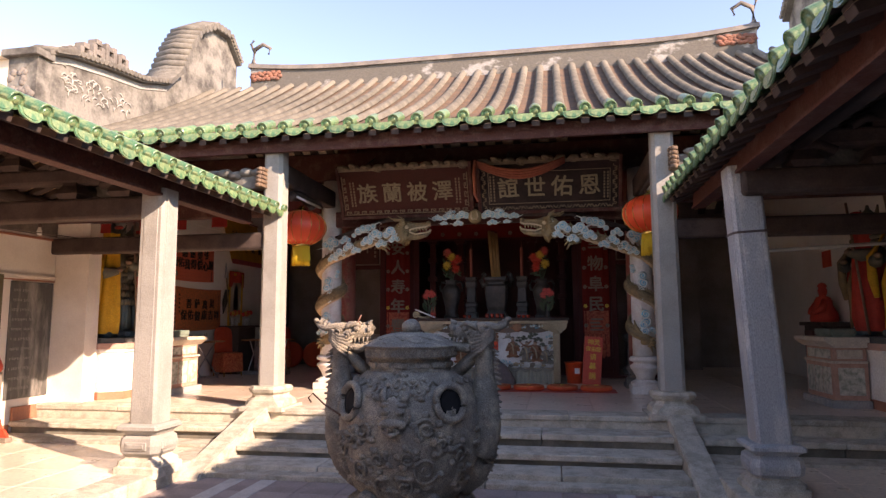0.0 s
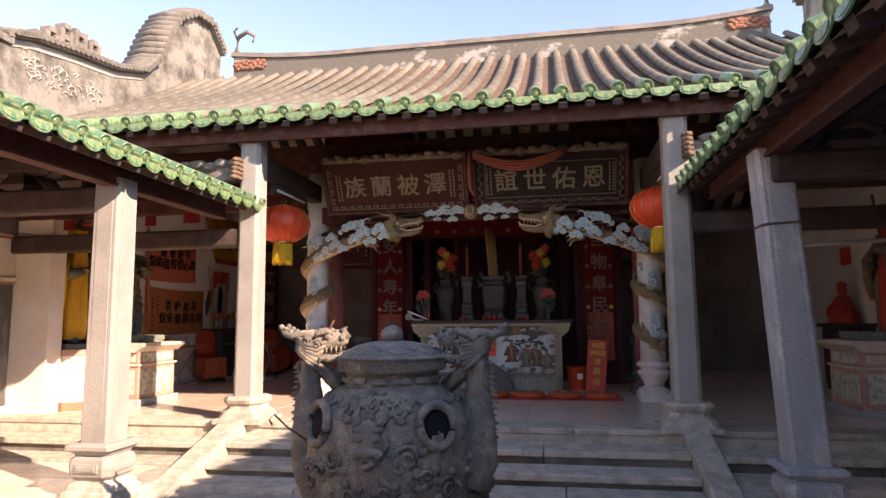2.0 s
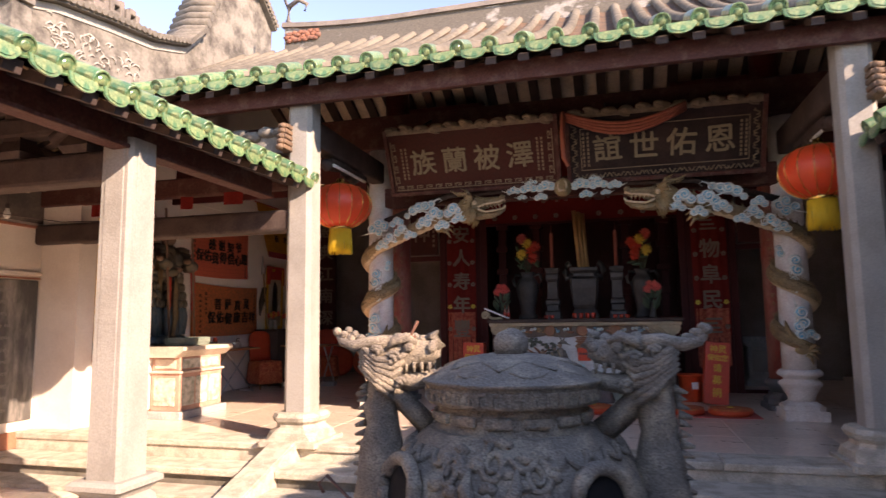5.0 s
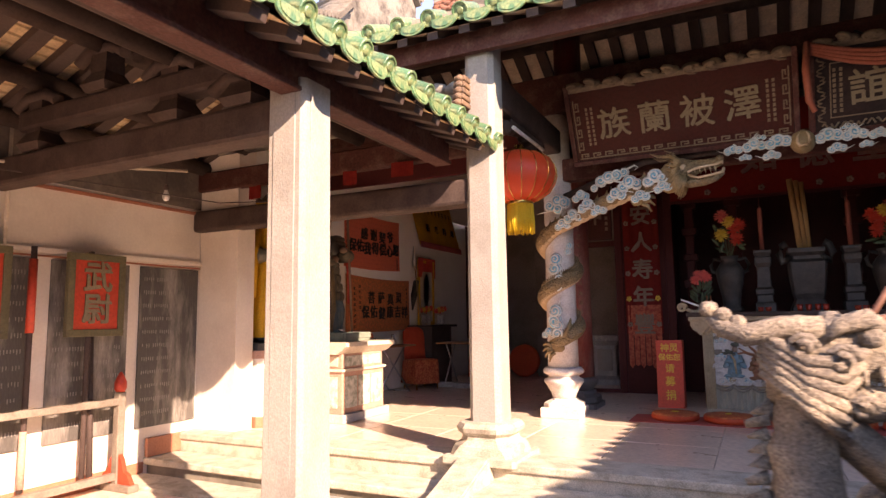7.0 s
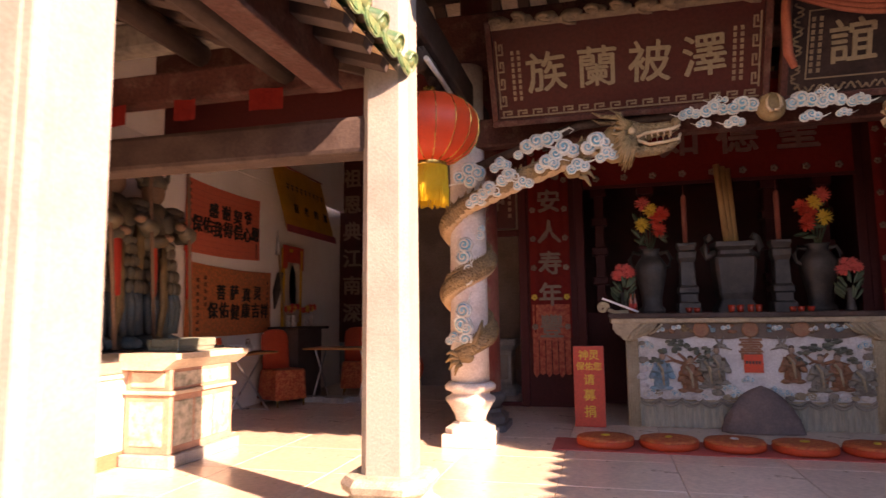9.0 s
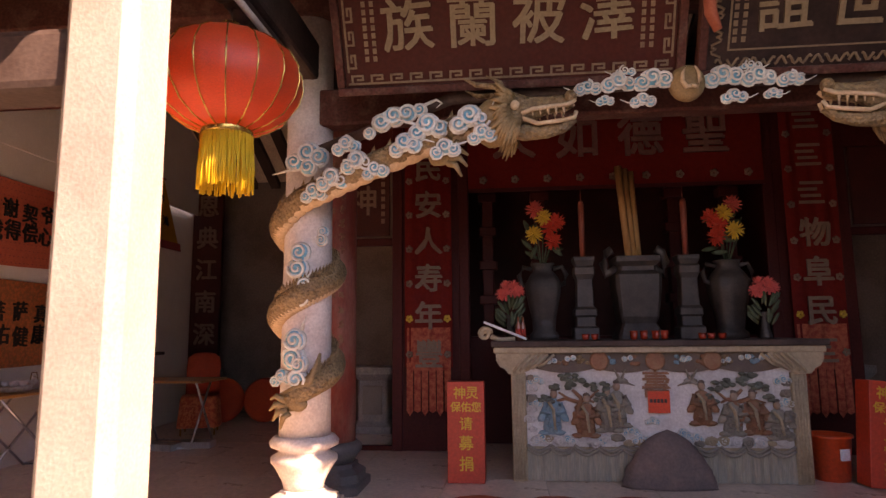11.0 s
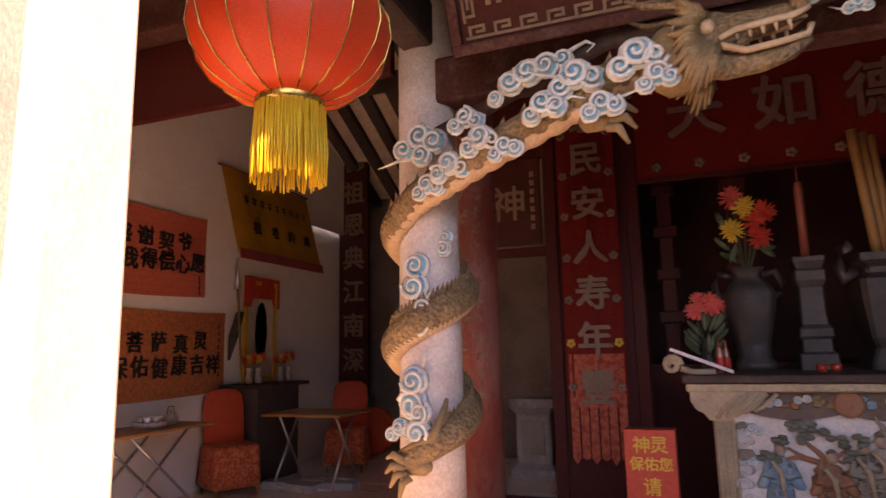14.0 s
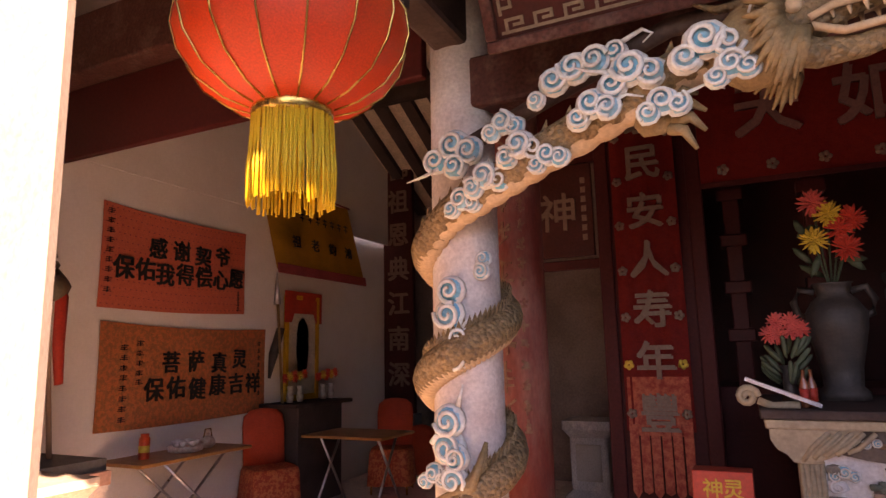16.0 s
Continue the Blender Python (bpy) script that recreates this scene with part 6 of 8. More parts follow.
# ---- things on the altar ----
PEWTER = material("dark_pewter", (0.050, 0.043, 0.040), 0.55, (0.10, 0.085, 0.075), 8, 0.6, 60, 0.25, metal=0.3)
CANDLE = material("red_candle", (0.30, 0.07, 0.045), 0.5)
BAMBOO = material("giant_incense", (0.40, 0.22, 0.085), 0.6, (0.28, 0.15, 0.06), 20, 0.5, stretch=(1, 1, 0.2))
PETAL_Y = material("yellow_petals", (0.68, 0.47, 0.06), 0.6, (0.5, 0.3, 0.04), 30, 0.5)
PETAL_R = material("red_petals", (0.60, 0.05, 0.025), 0.6, (0.4, 0.03, 0.02), 30, 0.5)
PETAL_P = material("pink_petals", (0.62, 0.10, 0.08), 0.6, (0.45, 0.06, 0.06), 30, 0.5)
LEAF = material("leaf_green", (0.055, 0.09, 0.045), 0.6, (0.035, 0.05, 0.03), 20, 0.5)
TOP = 1.725


def bloom(parent, c, r, mat, seed):
    rn = random.Random(seed)
    bm = NB()
    for layer, (n, rr, up) in enumerate(((15, 1.0, 0.0), (13, 0.85, 0.35), (10, 0.62, 0.75), (6, 0.35, 1.4))):
        for k in range(n):
            a = 2 * math.pi * (k + 0.4 * layer) / n + rn.uniform(-0.2, 0.2)
            d = Vector((math.cos(a), -up - 0.2, math.sin(a))).normalized()
            blob(bm, Vector(c) + d * r * rr * 0.68, r * 0.42, (0.42, 0.2, 1.0), 6, 5, 0.3, d.to_track_quat("Z", "Y").to_matrix())
    part("bloom", bm, mat, parent)


def big_vase(x):
    v = thing("altar_vase", "dark pewter altar vase with handles and bright artificial flowers", "vase", "altar vases", at=(x, 11.5, TOP))
    bm = NB()
    sq = [(0.13, 0.0), (0.13, 0.05), (0.10, 0.08), (0.11, 0.20), (0.155, 0.42), (0.165, 0.52), (0.12, 0.60), (0.085, 0.64), (0.10, 0.70), (0.11, 0.71)]
    loft(bm, [sq_ring(h, h * 0.35, z) for h, z in sq])
    part("body", bm, PEWTER, v)
    for s in (-1, 1):
        bm = NB()
        tube(bm, [(s * 0.10, 0, 0.66), (s * 0.18, 0, 0.68), (s * 0.22, 0, 0.60), (s * 0.20, 0, 0.52), (s * 0.15, 0, 0.50)], 0.022, 8)
        part("handle", bm, PEWTER, v)
    bm = NB()
    rn = random.Random(int(x * 10))
    spots = [(-0.07, 0.98, PETAL_Y), (0.02, 1.14, PETAL_Y), (0.10, 0.92, PETAL_R), (0.14, 1.10, PETAL_R), (-0.06, 1.22, PETAL_P), (0.07, 1.04, PETAL_R)]
    for dx, dz, mt in spots:
        tube(bm, [(0, 0, 0.62), (dx * 0.5, -0.02, 0.62 + (dz - 0.62) * 0.5), (dx, -0.05, dz)], 0.006, 5)
    for k in range(14):
        a, h = rn.uniform(0, 6.28), rn.uniform(0.78, 1.15)
        c = Vector((0.14 * math.cos(a), 0.04 * math.sin(a), h))
        blob(bm, c, 0.055, (1.3, 0.16, 0.42), 6, 4, 0.3, Matrix.Rotation(rn.uniform(-1.2, 1.2), 3, "Y"))
    part("stems_and_leaves", bm, LEAF, v)
    for k, (dx, dz, mt) in enumerate(spots):
        bloom(v, (dx if x < AM else -dx, -0.06, dz), 0.085, mt, k)


def candlestick(x):
    v = thing("candlestick", "tall square pewter candlestick with a thin red candle", "candlestick", "candlesticks", at=(x, 11.5, TOP))
    bm = NB()
    sq_loft(bm, [(0.115, 0.01, 0), (0.115, 0.01, 0.10), (0.09, 0.01, 0.12), (0.09, 0.01, 0.20), (0.105, 0.01, 0.22), (0.105, 0.01, 0.27), (0.08, 0.01, 0.30), (0.075, 0.01, 0.55), (0.095, 0.01, 0.60), (0.095, 0.01, 0.66), (0.08, 0.01, 0.68), (0.10, 0.01, 0.73), (0.10, 0.01, 0.76)])
    part("body", bm, PEWTER, v)
    bm = NB()
    tube(bm, [(0, 0, 0.76), (0, 0, 1.25), (0, 0, 1.30)], [0.026, 0.03, 0.022], 10)
    tube(bm, [(0, 0, 1.30), (0, 0, 1.42)], [0.006, 0.003], 5)
    part("candle", bm, CANDLE, v)


big_vase(-1.74)
big_vase(-0.06)
candlestick(-1.36)
candlestick(-0.42)
censer = thing("altar_censer", "square pewter censer with upright handles and giant incense sticks", "censer", at=(-0.89, 11.5, TOP))
bm = NB()
sq_loft(bm, [(0.20, 0.02, 0.0), (0.20, 0.02, 0.03), (0.15, 0.02, 0.14), (0.17, 0.02, 0.20), (0.20, 0.03, 0.45), (0.205, 0.03, 0.58), (0.16, 0.02, 0.62), (0.16, 0.02, 0.66), (0.20, 0.01, 0.70), (0.20, 0.01, 0.75)])
part("body", bm, PEWTER, censer)
for s in (-1, 1):
    bm = NB()
    tube(bm, [(s * 0.16, 0, 0.66), (s * 0.26, 0, 0.60), (s * 0.285, 0, 0.70), (s * 0.25, 0, 0.80), (s * 0.20, 0, 0.83)], 0.03, 8, squash=1.4)
    part("handle", bm, PEWTER, censer)
for k, (dx, tx) in enumerate(((-0.05, -0.12), (0.0, -0.06), (0.045, 0.0), (0.02, -0.03))):
    bm = NB()
    tube(bm, [(dx, 0.03 * (k - 1.5), 0.7), (tx, 0.03 * (k - 1.5), 1.62 - 0.02 * k)], 0.034, 8)
    part("incense_stick", bm, BAMBOO, censer)


def posy(x, mat):
    v = thing("flower_posy", "small glass vase of pink artificial flowers", "flowers", "altar flowers", at=(x, 10.98, TOP))
    bm = NB()
    lathe(bm, (0, 0, 0), [(0.045, 0), (0.05, 0.02), (0.035, 0.10), (0.03, 0.18), (0.045, 0.22)], 14)
    part("vase", bm, PEWTER, v)
    bm = NB()
    rn = random.Random(4)
    for k in range(22):
        a, h = rn.uniform(0, 6.28), rn.uniform(0.14, 0.36)
        blob(bm, (0.09 * math.cos(a), 0.06 * math.sin(a), h), 0.055, (0.28, 0.14, 1.2), 6, 4, 0.3, Matrix.Rotation(0.8 * math.cos(a), 3, "Y"))
    part("leaves", bm, LEAF, v)
    for k in range(6):
        bloom(v, (0.075 * math.cos(k * 1.05), -0.02, 0.42 + 0.045 * math.sin(k * 1.9)), 0.055, mat, 40 + k)


posy(-2.05, PETAL_P)
posy(0.04, PETAL_P)
GLASS = material("bottle_glass", (0.32, 0.10, 0.05), 0.15, gloss=0.5)
WHITE_PAPER = material("white_paper", (0.72, 0.72, 0.72), 0.6)
for x, y in ((-1.99, 10.86), (-1.95, 10.92)):
    v = thing("small_bottle", "small dark bottle with a red label", "bottle", "small bottles", at=(x, y, TOP))
    bm = NB()
    lathe(bm, (0, 0, 0), [(0.022, 0), (0.024, 0.01), (0.024, 0.12), (0.010, 0.155), (0.010, 0.20)], 12)
    part("glass", bm, GLASS, v)
    bm = NB()
    lathe(bm, (0, 0, 0), [(0.0248, 0.03), (0.0248, 0.10)], 12)
    part("label", bm, PETAL_R, v)
bm = NB()
box(bm, -0.19, 0.19, -0.05, 0.05, -0.01, 0.01, 0.003, Matrix.Translation((-2.10, 10.82, TOP + 0.085)) @ Matrix.Rotation(radians(22), 4, "Y"))
sc = whole("paper_packet", bm, WHITE_PAPER, "white paper packet propped on the altar end", "packet")
bm = NB()
m = Matrix.Translation((-2.27, 10.82, TOP + 0.06))
tube(bm, [m @ Vector((0.055 * (1 - t / 22) * math.cos(t * 0.6), 0, 0.055 * (1 - t / 22) * math.sin(t * 0.6))) for t in range(18)], 0.02, 7, up=(0, 1, 0))
tube(bm, [m @ Vector((0.05, 0, -0.02)), m @ Vector((0.12, 0, -0.05)), m @ Vector((0.25, 0, -0.045))], 0.022, 7)
whole("scroll_end", bm, A_TAN, "carved scroll end on the altar top", "carving")
CUP_RED = material("red_glass_cup", (0.55, 0.05, 0.02), 0.25, gloss=0.5)
for k, x in enumerate((-1.02, -0.93, -0.84, -0.76, -1.42, -1.34, -0.46, -0.38, -0.30)):
    v = thing("altar_cup", "small red glass cup on the altar", "cup", "altar cups", at=(x, 11.0 + 0.03 * (k % 2), TOP))
    bm = NB()
    lathe(bm, (0, 0, 0), [(0.018, 0), (0.028, 0.01), (0.034, 0.05 if k > 3 else 0.075), (0.03, 0.05 if k > 3 else 0.075)], 12)
    part("glass", bm, CUP_RED, v)

# signs, bucket, cushions, mat
SIGN = material("red_sign", (0.56, 0.06, 0.028), 0.5, (0.44, 0.045, 0.025), 4, 0.4, 40, 0.08)
SIGN_Y = material("yellow_paint", (0.66, 0.42, 0.04), 0.55)
for x, lean in ((-2.43, 0.0), (0.73, 5.0)):
    s = thing("red_sign", "red standing sign board with yellow characters beside the altar", "sign", "sign boards", at=(x, 10.76, HALL))
    s.rotation_euler = (radians(-2), radians(lean), 0)
    bm = NB()
    box(bm, -0.15, 0.15, -0.10, 0.10, 0, 0.79, 0.006)
    part("board", bm, SIGN, s)
    bm = NB()
    m = Matrix.Translation((0, -0.101, 0)) @ Matrix.Rotation(math.pi / 2, 4, "X")
    for chs, z, sz in (("神灵", 0.70, 0.105), ("保佑您", 0.59, 0.085), ("请", 0.46, 0.11), ("募", 0.31, 0.12), ("捐", 0.15, 0.12)):
        for k, ch in enumerate(chs):
            write(bm, ch, m @ Matrix.Translation(((k - (len(chs) - 1) / 2) * sz * 0.98, z, 0)), sz, 0.003)
    part("lettering", bm, SIGN_Y, s)
BUCKET = material("orange_plastic", (0.62, 0.07, 0.02), 0.35, (0.55, 0.06, 0.02), 4, 0.3, 40, 0.03)
b = thing("plastic_bucket", "orange-red plastic bucket with a white label", "bucket", at=(0.47, 11.0, HALL))
bm = NB()
lathe(bm, (0, 0, 0), [(0.125, 0), (0.13, 0.005), (0.155, 0.33), (0.168, 0.335), (0.168, 0.355), (0.155, 0.355), (0.128, 0.02)], 28)
part("tub", bm, BUCKET, b)
bm = NB()
loft(bm, [[(0.1545 * math.sin(a), -0.1545 * math.cos(a), 0.17) for a in (0.0, 0.15, 0.3, 0.45, 0.6)], [(0.157 * math.sin(a), -0.157 * math.cos(a), 0.26) for a in (0.0, 0.15, 0.3, 0.45, 0.6)]], close=False, caps=False)
part("label", bm, WHITE_PAPER, b)
CUSH = material("orange_cushion", (0.60, 0.075, 0.02), 0.7, (0.50, 0.05, 0.02), 6, 0.4, 90, 0.15)
CUSH_TOP = material("cushion_brocade", (0.56, 0.16, 0.05), 0.75, (0.42, 0.05, 0.03), 26, 0.8, 60, 0.2)
for k in range(7):
    c = thing("kneeling_cushion", "flat round orange kneeling cushion with brocade top", "cushion", "kneeling cushions", at=(-2.29 + 0.508 * k, 9.78 + 0.012 * (k % 3), HALL + 0.008))
    c.rotation_euler = (0, 0, k * 1.1)
    bm = NB()
    lathe(bm, (0, 0, 0), [(0.21, 0), (0.232, 0.012), (0.238, 0.035), (0.232, 0.058), (0.22, 0.066)], 30)
    part("pad", bm, CUSH, c)
    bm = NB()
    rings = []
    for r, h in ((0.235, 0.058), (0.225, 0.072), (0.15, 0.079), (0.05, 0.082), (0.02, 0.078)):
        rings.append([(r * (1 + 0.02 * math.sin(9 * a)) * math.cos(a), r * (1 + 0.02 * math.sin(9 * a)) * math.sin(a), h) for a in [2 * math.pi * q / 36 for q in range(36)]])
    loft(bm, rings)
    part("top_cover", bm, CUSH_TOP, c)
    bm = NB()
    blob(bm, (0, 0, 0.083), 0.035, (1.2, 0.8, 0.25), 10, 5)
    part("flower_patch", bm, WHITE_PAPER if k == 2 else PETAL_Y, c)
MAT_RED = material("red_floor_mat", (0.50, 0.10, 0.08), 0.8, (0.42, 0.08, 0.06), 6, 0.4)
bm = NB()
box(bm, -2.72, 1.05, 9.52, 10.05, HALL, HALL + 0.008, 0.002)
whole("floor_mat", bm, MAT_RED, "thin faded red floor mat under the cushions", "mat")

# ---- shrine partition at the back of the middle bay ----
SHRINE_RED = material("shrine_red_wood", (0.07, 0.011, 0.010), 0.55, (0.08, 0.016, 0.014), 3, 0.6, 40, 0.2, spec=0.2)
CLOTH_RED = material("red_brocade", (0.182, 0.014, 0.010), 0.8, (0.15, 0.012, 0.010), 22, 0.7, 120, 0.25, spec=0.2)
CLOTH_ORANGE = material("orange_brocade", (0.50, 0.12, 0.06), 0.8, (0.30, 0.03, 0.02), 24, 0.9, 120, 0.25)
BOARD_BLACK = material("black_red_board", (0.065, 0.018, 0.015), 0.55, (0.10, 0.025, 0.02), 3, 0.5, spec=0.2)
GILT_FAINT = material("faded_gilt_letter", (0.22, 0.155, 0.115), 0.65, (0.19, 0.12, 0.095), 14, 0.5)
shrine = thing("shrine_partition", "dark red timber shrine front with doorways", "partition", kind="structure")
PY = 12.05
for x in (-3.92, -3.22, -2.52, mirror_x(-2.52), mirror_x(-3.22), mirror_x(-3.92)):
    bm = NB()
    box(bm, x - 0.055, x + 0.055, PY - 0.05, PY + 0.07, HALL, 5.4, 0.012)
    part("post", bm, SHRINE_RED, shrine)
for s in (0, 1):
    def mx(a, b):
        return (a, b) if s == 0 else (mirror_x(b), mirror_x(a))
    for a, b, z0, z1, nm in ((-3.87, -3.27, 2.72, 2.80, "lintel"), (-3.87, -3.27, 3.62, 5.4, "upper_board"), (-3.17, -2.57, HALL, 5.4, "back_board"), (-3.87, -3.27, HALL, HALL + 0.05, "sill")):
        x0, x1 = mx(a, b)
        bm = NB()
        box(bm, x0, x1, PY - 0.02, PY + 0.04, z0, z1, 0.006)
        part(nm, bm, SHRINE_RED, shrine)
    # board with the single character over the doorway
    x0, x1 = mx(-3.84, -3.30)
    brd = thing("door_board", "dark board with a large faded character over a doorway", "board", "door boards")
    bm = NB()
    box(bm, x0, x1, PY - 0.07, PY - 0.021, 2.82, 3.60, 0.008)
    part("board", bm, BOARD_BLACK, brd)
    bm = NB()
    if s == 0:
        write(bm, "神", Matrix.Translation(((x0 + x1) / 2 - 0.03, PY - 0.075, 3.20)) @ Matrix.Rotation(math.pi / 2, 4, "X"), 0.34, 0.008)
    for k in range(7):
        box(bm, x1 - 0.09, x1 - 0.05, PY - 0.074, PY - 0.071, 2.95 + 0.08 * k, 3.0 + 0.08 * k)
    part("lettering", bm, GILT_FAINT, brd)
    # hanging couplet
    cx0, cx1 = mx(-3.13, -2.64)
    cp = thing("hanging_couplet", "long red brocade couplet with pale appliqué characters and tasselled hem", "banner", "couplets")
    bm = NB()
    n = 16
    loft(bm, [[(cx0 + (cx1 - cx0) * k / n, PY - 0.115 + 0.012 * math.sin(k * 1.3 + z * 0.6), z) for k in range(n + 1)] for z in (1.45, 1.9, 2.4, 2.9, 3.4, 3.9, 4.5)], close=False, caps=False)
    part("cloth", bm, CLOTH_RED, cp)
    bm = NB()
    loft(bm, [[(cx0 + 0.02 + (cx1 - cx0 - 0.04) * k / n, PY - 0.122 + 0.012 * math.sin(k * 1.3 + z * 0.6), z) for k in range(n + 1)] for z in (1.42, 1.6, 1.85)], close=False, caps=False)
    part("brocade_hem", bm, CLOTH_ORANGE, cp)
    for k in range(6):
        x = cx0 + 0.015 + (cx1 - cx0 - 0.03) * (k + 0.5) / 6
        w = (cx1 - cx0) / 12 - 0.008
        bm = NB()
        slab(bm, [(x - w, 1.50), (x + w, 1.50), (x + w, 1.02), (x, 0.97 + 0.03 * (k % 2)), (x - w, 1.02)], 0.012, Matrix(((1, 0, 0, 0), (0, 0, 1, PY - 0.135 + 0.01 * (k % 2)), (0, 1, 0, 0), (0, 0, 0, 1))))
        part("hem_strip", bm, CLOTH_ORANGE, cp)
    bm = NB()
    xm = (cx0 + cx1) / 2
    if s == 0:
        for k, ch in enumerate("國泰民安人寿年豐"):
            bm = NB()
            write(bm, ch, Matrix.Translation((xm, PY - 0.135, 4.28 - 0.385 * k)) @ Matrix.Rotation(math.pi / 2, 4, "X"), 0.30, 0.012)
            part("character", bm, GILT_FAINT, cp)
    else:
        for k, ch in ((4, "物"), (5, "阜"), (6, "民")):
            cb = NB()
            write(cb, ch, Matrix.Translation((xm, PY - 0.135, 4.28 - 0.385 * k)) @ Matrix.Rotation(math.pi / 2, 4, "X"), 0.30, 0.012)
            part("character", cb, GILT_FAINT, cp)
        for k in (0, 1, 2, 3, 7):
            for q in range(4):
                box(bm, xm - 0.12 + 0.02 * (q % 2), xm + 0.12 - 0.03 * (q % 3), PY - 0.136, PY - 0.132, 4.18 - 0.385 * k + 0.065 * q, 4.21 - 0.385 * k + 0.065 * q)
        tagged(part("faint_script", bm, GILT_FAINT, cp), kind="stuff")
    bm = NB()
    box(bm, cx0 - 0.03, cx1 + 0.03, PY - 0.14, PY - 0.022, 4.50, 4.53, 0.005)
    part("rod", bm, SHRINE_RED, cp)
    for k in range(8):
        for e in (cx0 + 0.05, cx1 - 0.05):
            bm = NB()
            for q in range(5):
                a = q * 1.257 + k
                blob(bm, (e + 0.022 * math.cos(a), PY - 0.135, 4.1 - 0.36 * k + 0.022 * math.sin(a)), 0.018, (1, 0.4, 1), 6, 4)
            part("rosette", bm, GILT_FAINT if k != 6 else PETAL_Y, cp)
val = thing("valance_banner", "wide dark red valance with large pale characters over the shrine", "banner")
bm = NB()
loft(bm, [[(-2.46 + 2.96 * k / 30, 11.92 + 0.012 * math.sin(k * 0.9), z) for k in range(31)] for z in (3.27, 3.5, 3.9, 4.5)], close=False, caps=False)
part("cloth", bm, CLOTH_RED, val)
bm = NB()
box(bm, -2.46, 0.50, 11.895, 11.915, 3.235, 3.275, 0.004)
part("hem", bm, SHRINE_RED, val)
bm = NB()
box(bm, -2.50, 0.54, 11.93, 12.02, 4.42, 4.52, 0.005)
part("rod", bm, SHRINE_RED, val)
for k, ch in enumerate("天如德聖"):
    bm = NB()
    write(bm, ch, Matrix.Translation((-1.98 + 0.64 * k, 11.89, 3.78)) @ Matrix.Rotation(math.pi / 2, 4, "X"), 0.46, 0.018)
    part("letter", bm, material("valance_letter", (0.20, 0.10, 0.085), 0.7) if k == 0 else bpy.data.materials["valance_letter"], val)
for k in range(9):
    bm = NB()
    for q in range(5):
        blob(bm, (-2.3 + 0.33 * k + 0.025 * math.cos(q * 1.257), 11.89, 3.36 + 0.025 * math.sin(q * 1.257)), 0.02, (1, 0.4, 1), 6, 4)
    part("rosette", bm, GILT_FAINT, val)
# niche behind the altar
bm = NB()
box(bm, -2.6, 0.64, 13.6, 13.7, HALL, 5.4)
structure("wall_shrine_back", bm, BOARD_BLACK, "black-red back board of the shrine")
for a, b in ((-2.62, -2.56), (0.60, 0.66)):
    bm = NB()
    box(bm, a, b, 12.13, 13.6, HALL, 5.4)
    structure("wall_shrine_side", bm, SHRINE_RED, "dark red side board of the shrine")
shelf = thing("shrine_cabinet", "dim carved cabinet with small shelves behind the altar", "cabinet")
bm = NB()
box(bm, -2.5, 0.54, 12.5, 13.5, HALL, 1.75, 0.01)
part("body", bm, SHRINE_RED, shelf)
for x in (-2.28, -1.7, -0.26, 0.32):
    bm = NB()
    box(bm, x - 0.06, x + 0.06, 12.45, 12.6, 1.752, 3.9, 0.01)
    for k in range(5):
        box(bm, x - 0.10, x + 0.10, 12.42, 12.6, 2.1 + 0.38 * k, 2.2 + 0.38 * k, 0.012)
    part("carved_post", bm, SHRINE_RED, shelf)
# inner wall seen through the doorways, shade put in its colour; a stone stool
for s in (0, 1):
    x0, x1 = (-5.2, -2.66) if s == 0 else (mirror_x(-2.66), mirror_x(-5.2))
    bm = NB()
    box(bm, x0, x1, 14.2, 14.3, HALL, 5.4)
    structure("wall_inner", bm, SHADED_PLASTER, "inner wall behind the shrine, its plaster coloured for shade")
    st = thing("stone_stand", "carved grey stone stand behind the doorway", "stand", "stone stands", at=(-3.72 if s == 0 else mirror_x(-3.72), 13.3, HALL))
    bm = NB()
    sq_loft(bm, [(0.24, 0.02, 0), (0.24, 0.02, 0.08), (0.18, 0.02, 0.14), (0.18, 0.02, 0.62), (0.24, 0.02, 0.70), (0.24, 0.02, 0.78)])
    part("body", bm, GREY_STONE, st)
    bm = NB()
    box(bm, -0.12, 0.12, -0.19, -0.175, 0.22, 0.56, 0.01)
    part("panel", bm, PALE_STONE, st)
# red lintel boards between dragon columns and side walls
for a, b in ((WL + 0.02, -3.62), (mirror_x(-3.62), WR - 0.02)):
    bm = NB()
    box(bm, a, b, 9.60, 9.66, 3.46, 3.975, 0.01)
    structure("lintel_board", bm, SHRINE_RED, "dark red painted lintel board")

# ---- side bays: pedestal, carved table, statues ----
BRICK_RED = material("brick_red_band", (0.42, 0.17, 0.10), 0.7, (0.34, 0.13, 0.08), 6, 0.4)
PINK = material("pink_stone_ledge", (0.52, 0.30, 0.23), 0.7, (0.40, 0.24, 0.19), 6, 0.5)
WHITEWASH = material("whitewash", (0.80, 0.77, 0.72), 0.85, (0.62, 0.57, 0.52), 3, 0.5, 40, 0.12)
TABLE_TAN = material("table_cream", (0.60, 0.52, 0.42), 0.75, (0.42, 0.35, 0.28), 7, 0.6, 50, 0.2)
TABLE_PINK = material("table_terracotta", (0.52, 0.31, 0.23), 0.75, (0.32, 0.17, 0.13), 8, 0.5)
PANEL_PAINT = material("painted_tile_panel", (0.58, 0.56, 0.48), 0.5, (0.22, 0.25, 0.19), 13, 0.9, 60, 0.3)
DARK_LEDGE = material("dark_ledge", (0.10, 0.105, 0.10), 0.6)


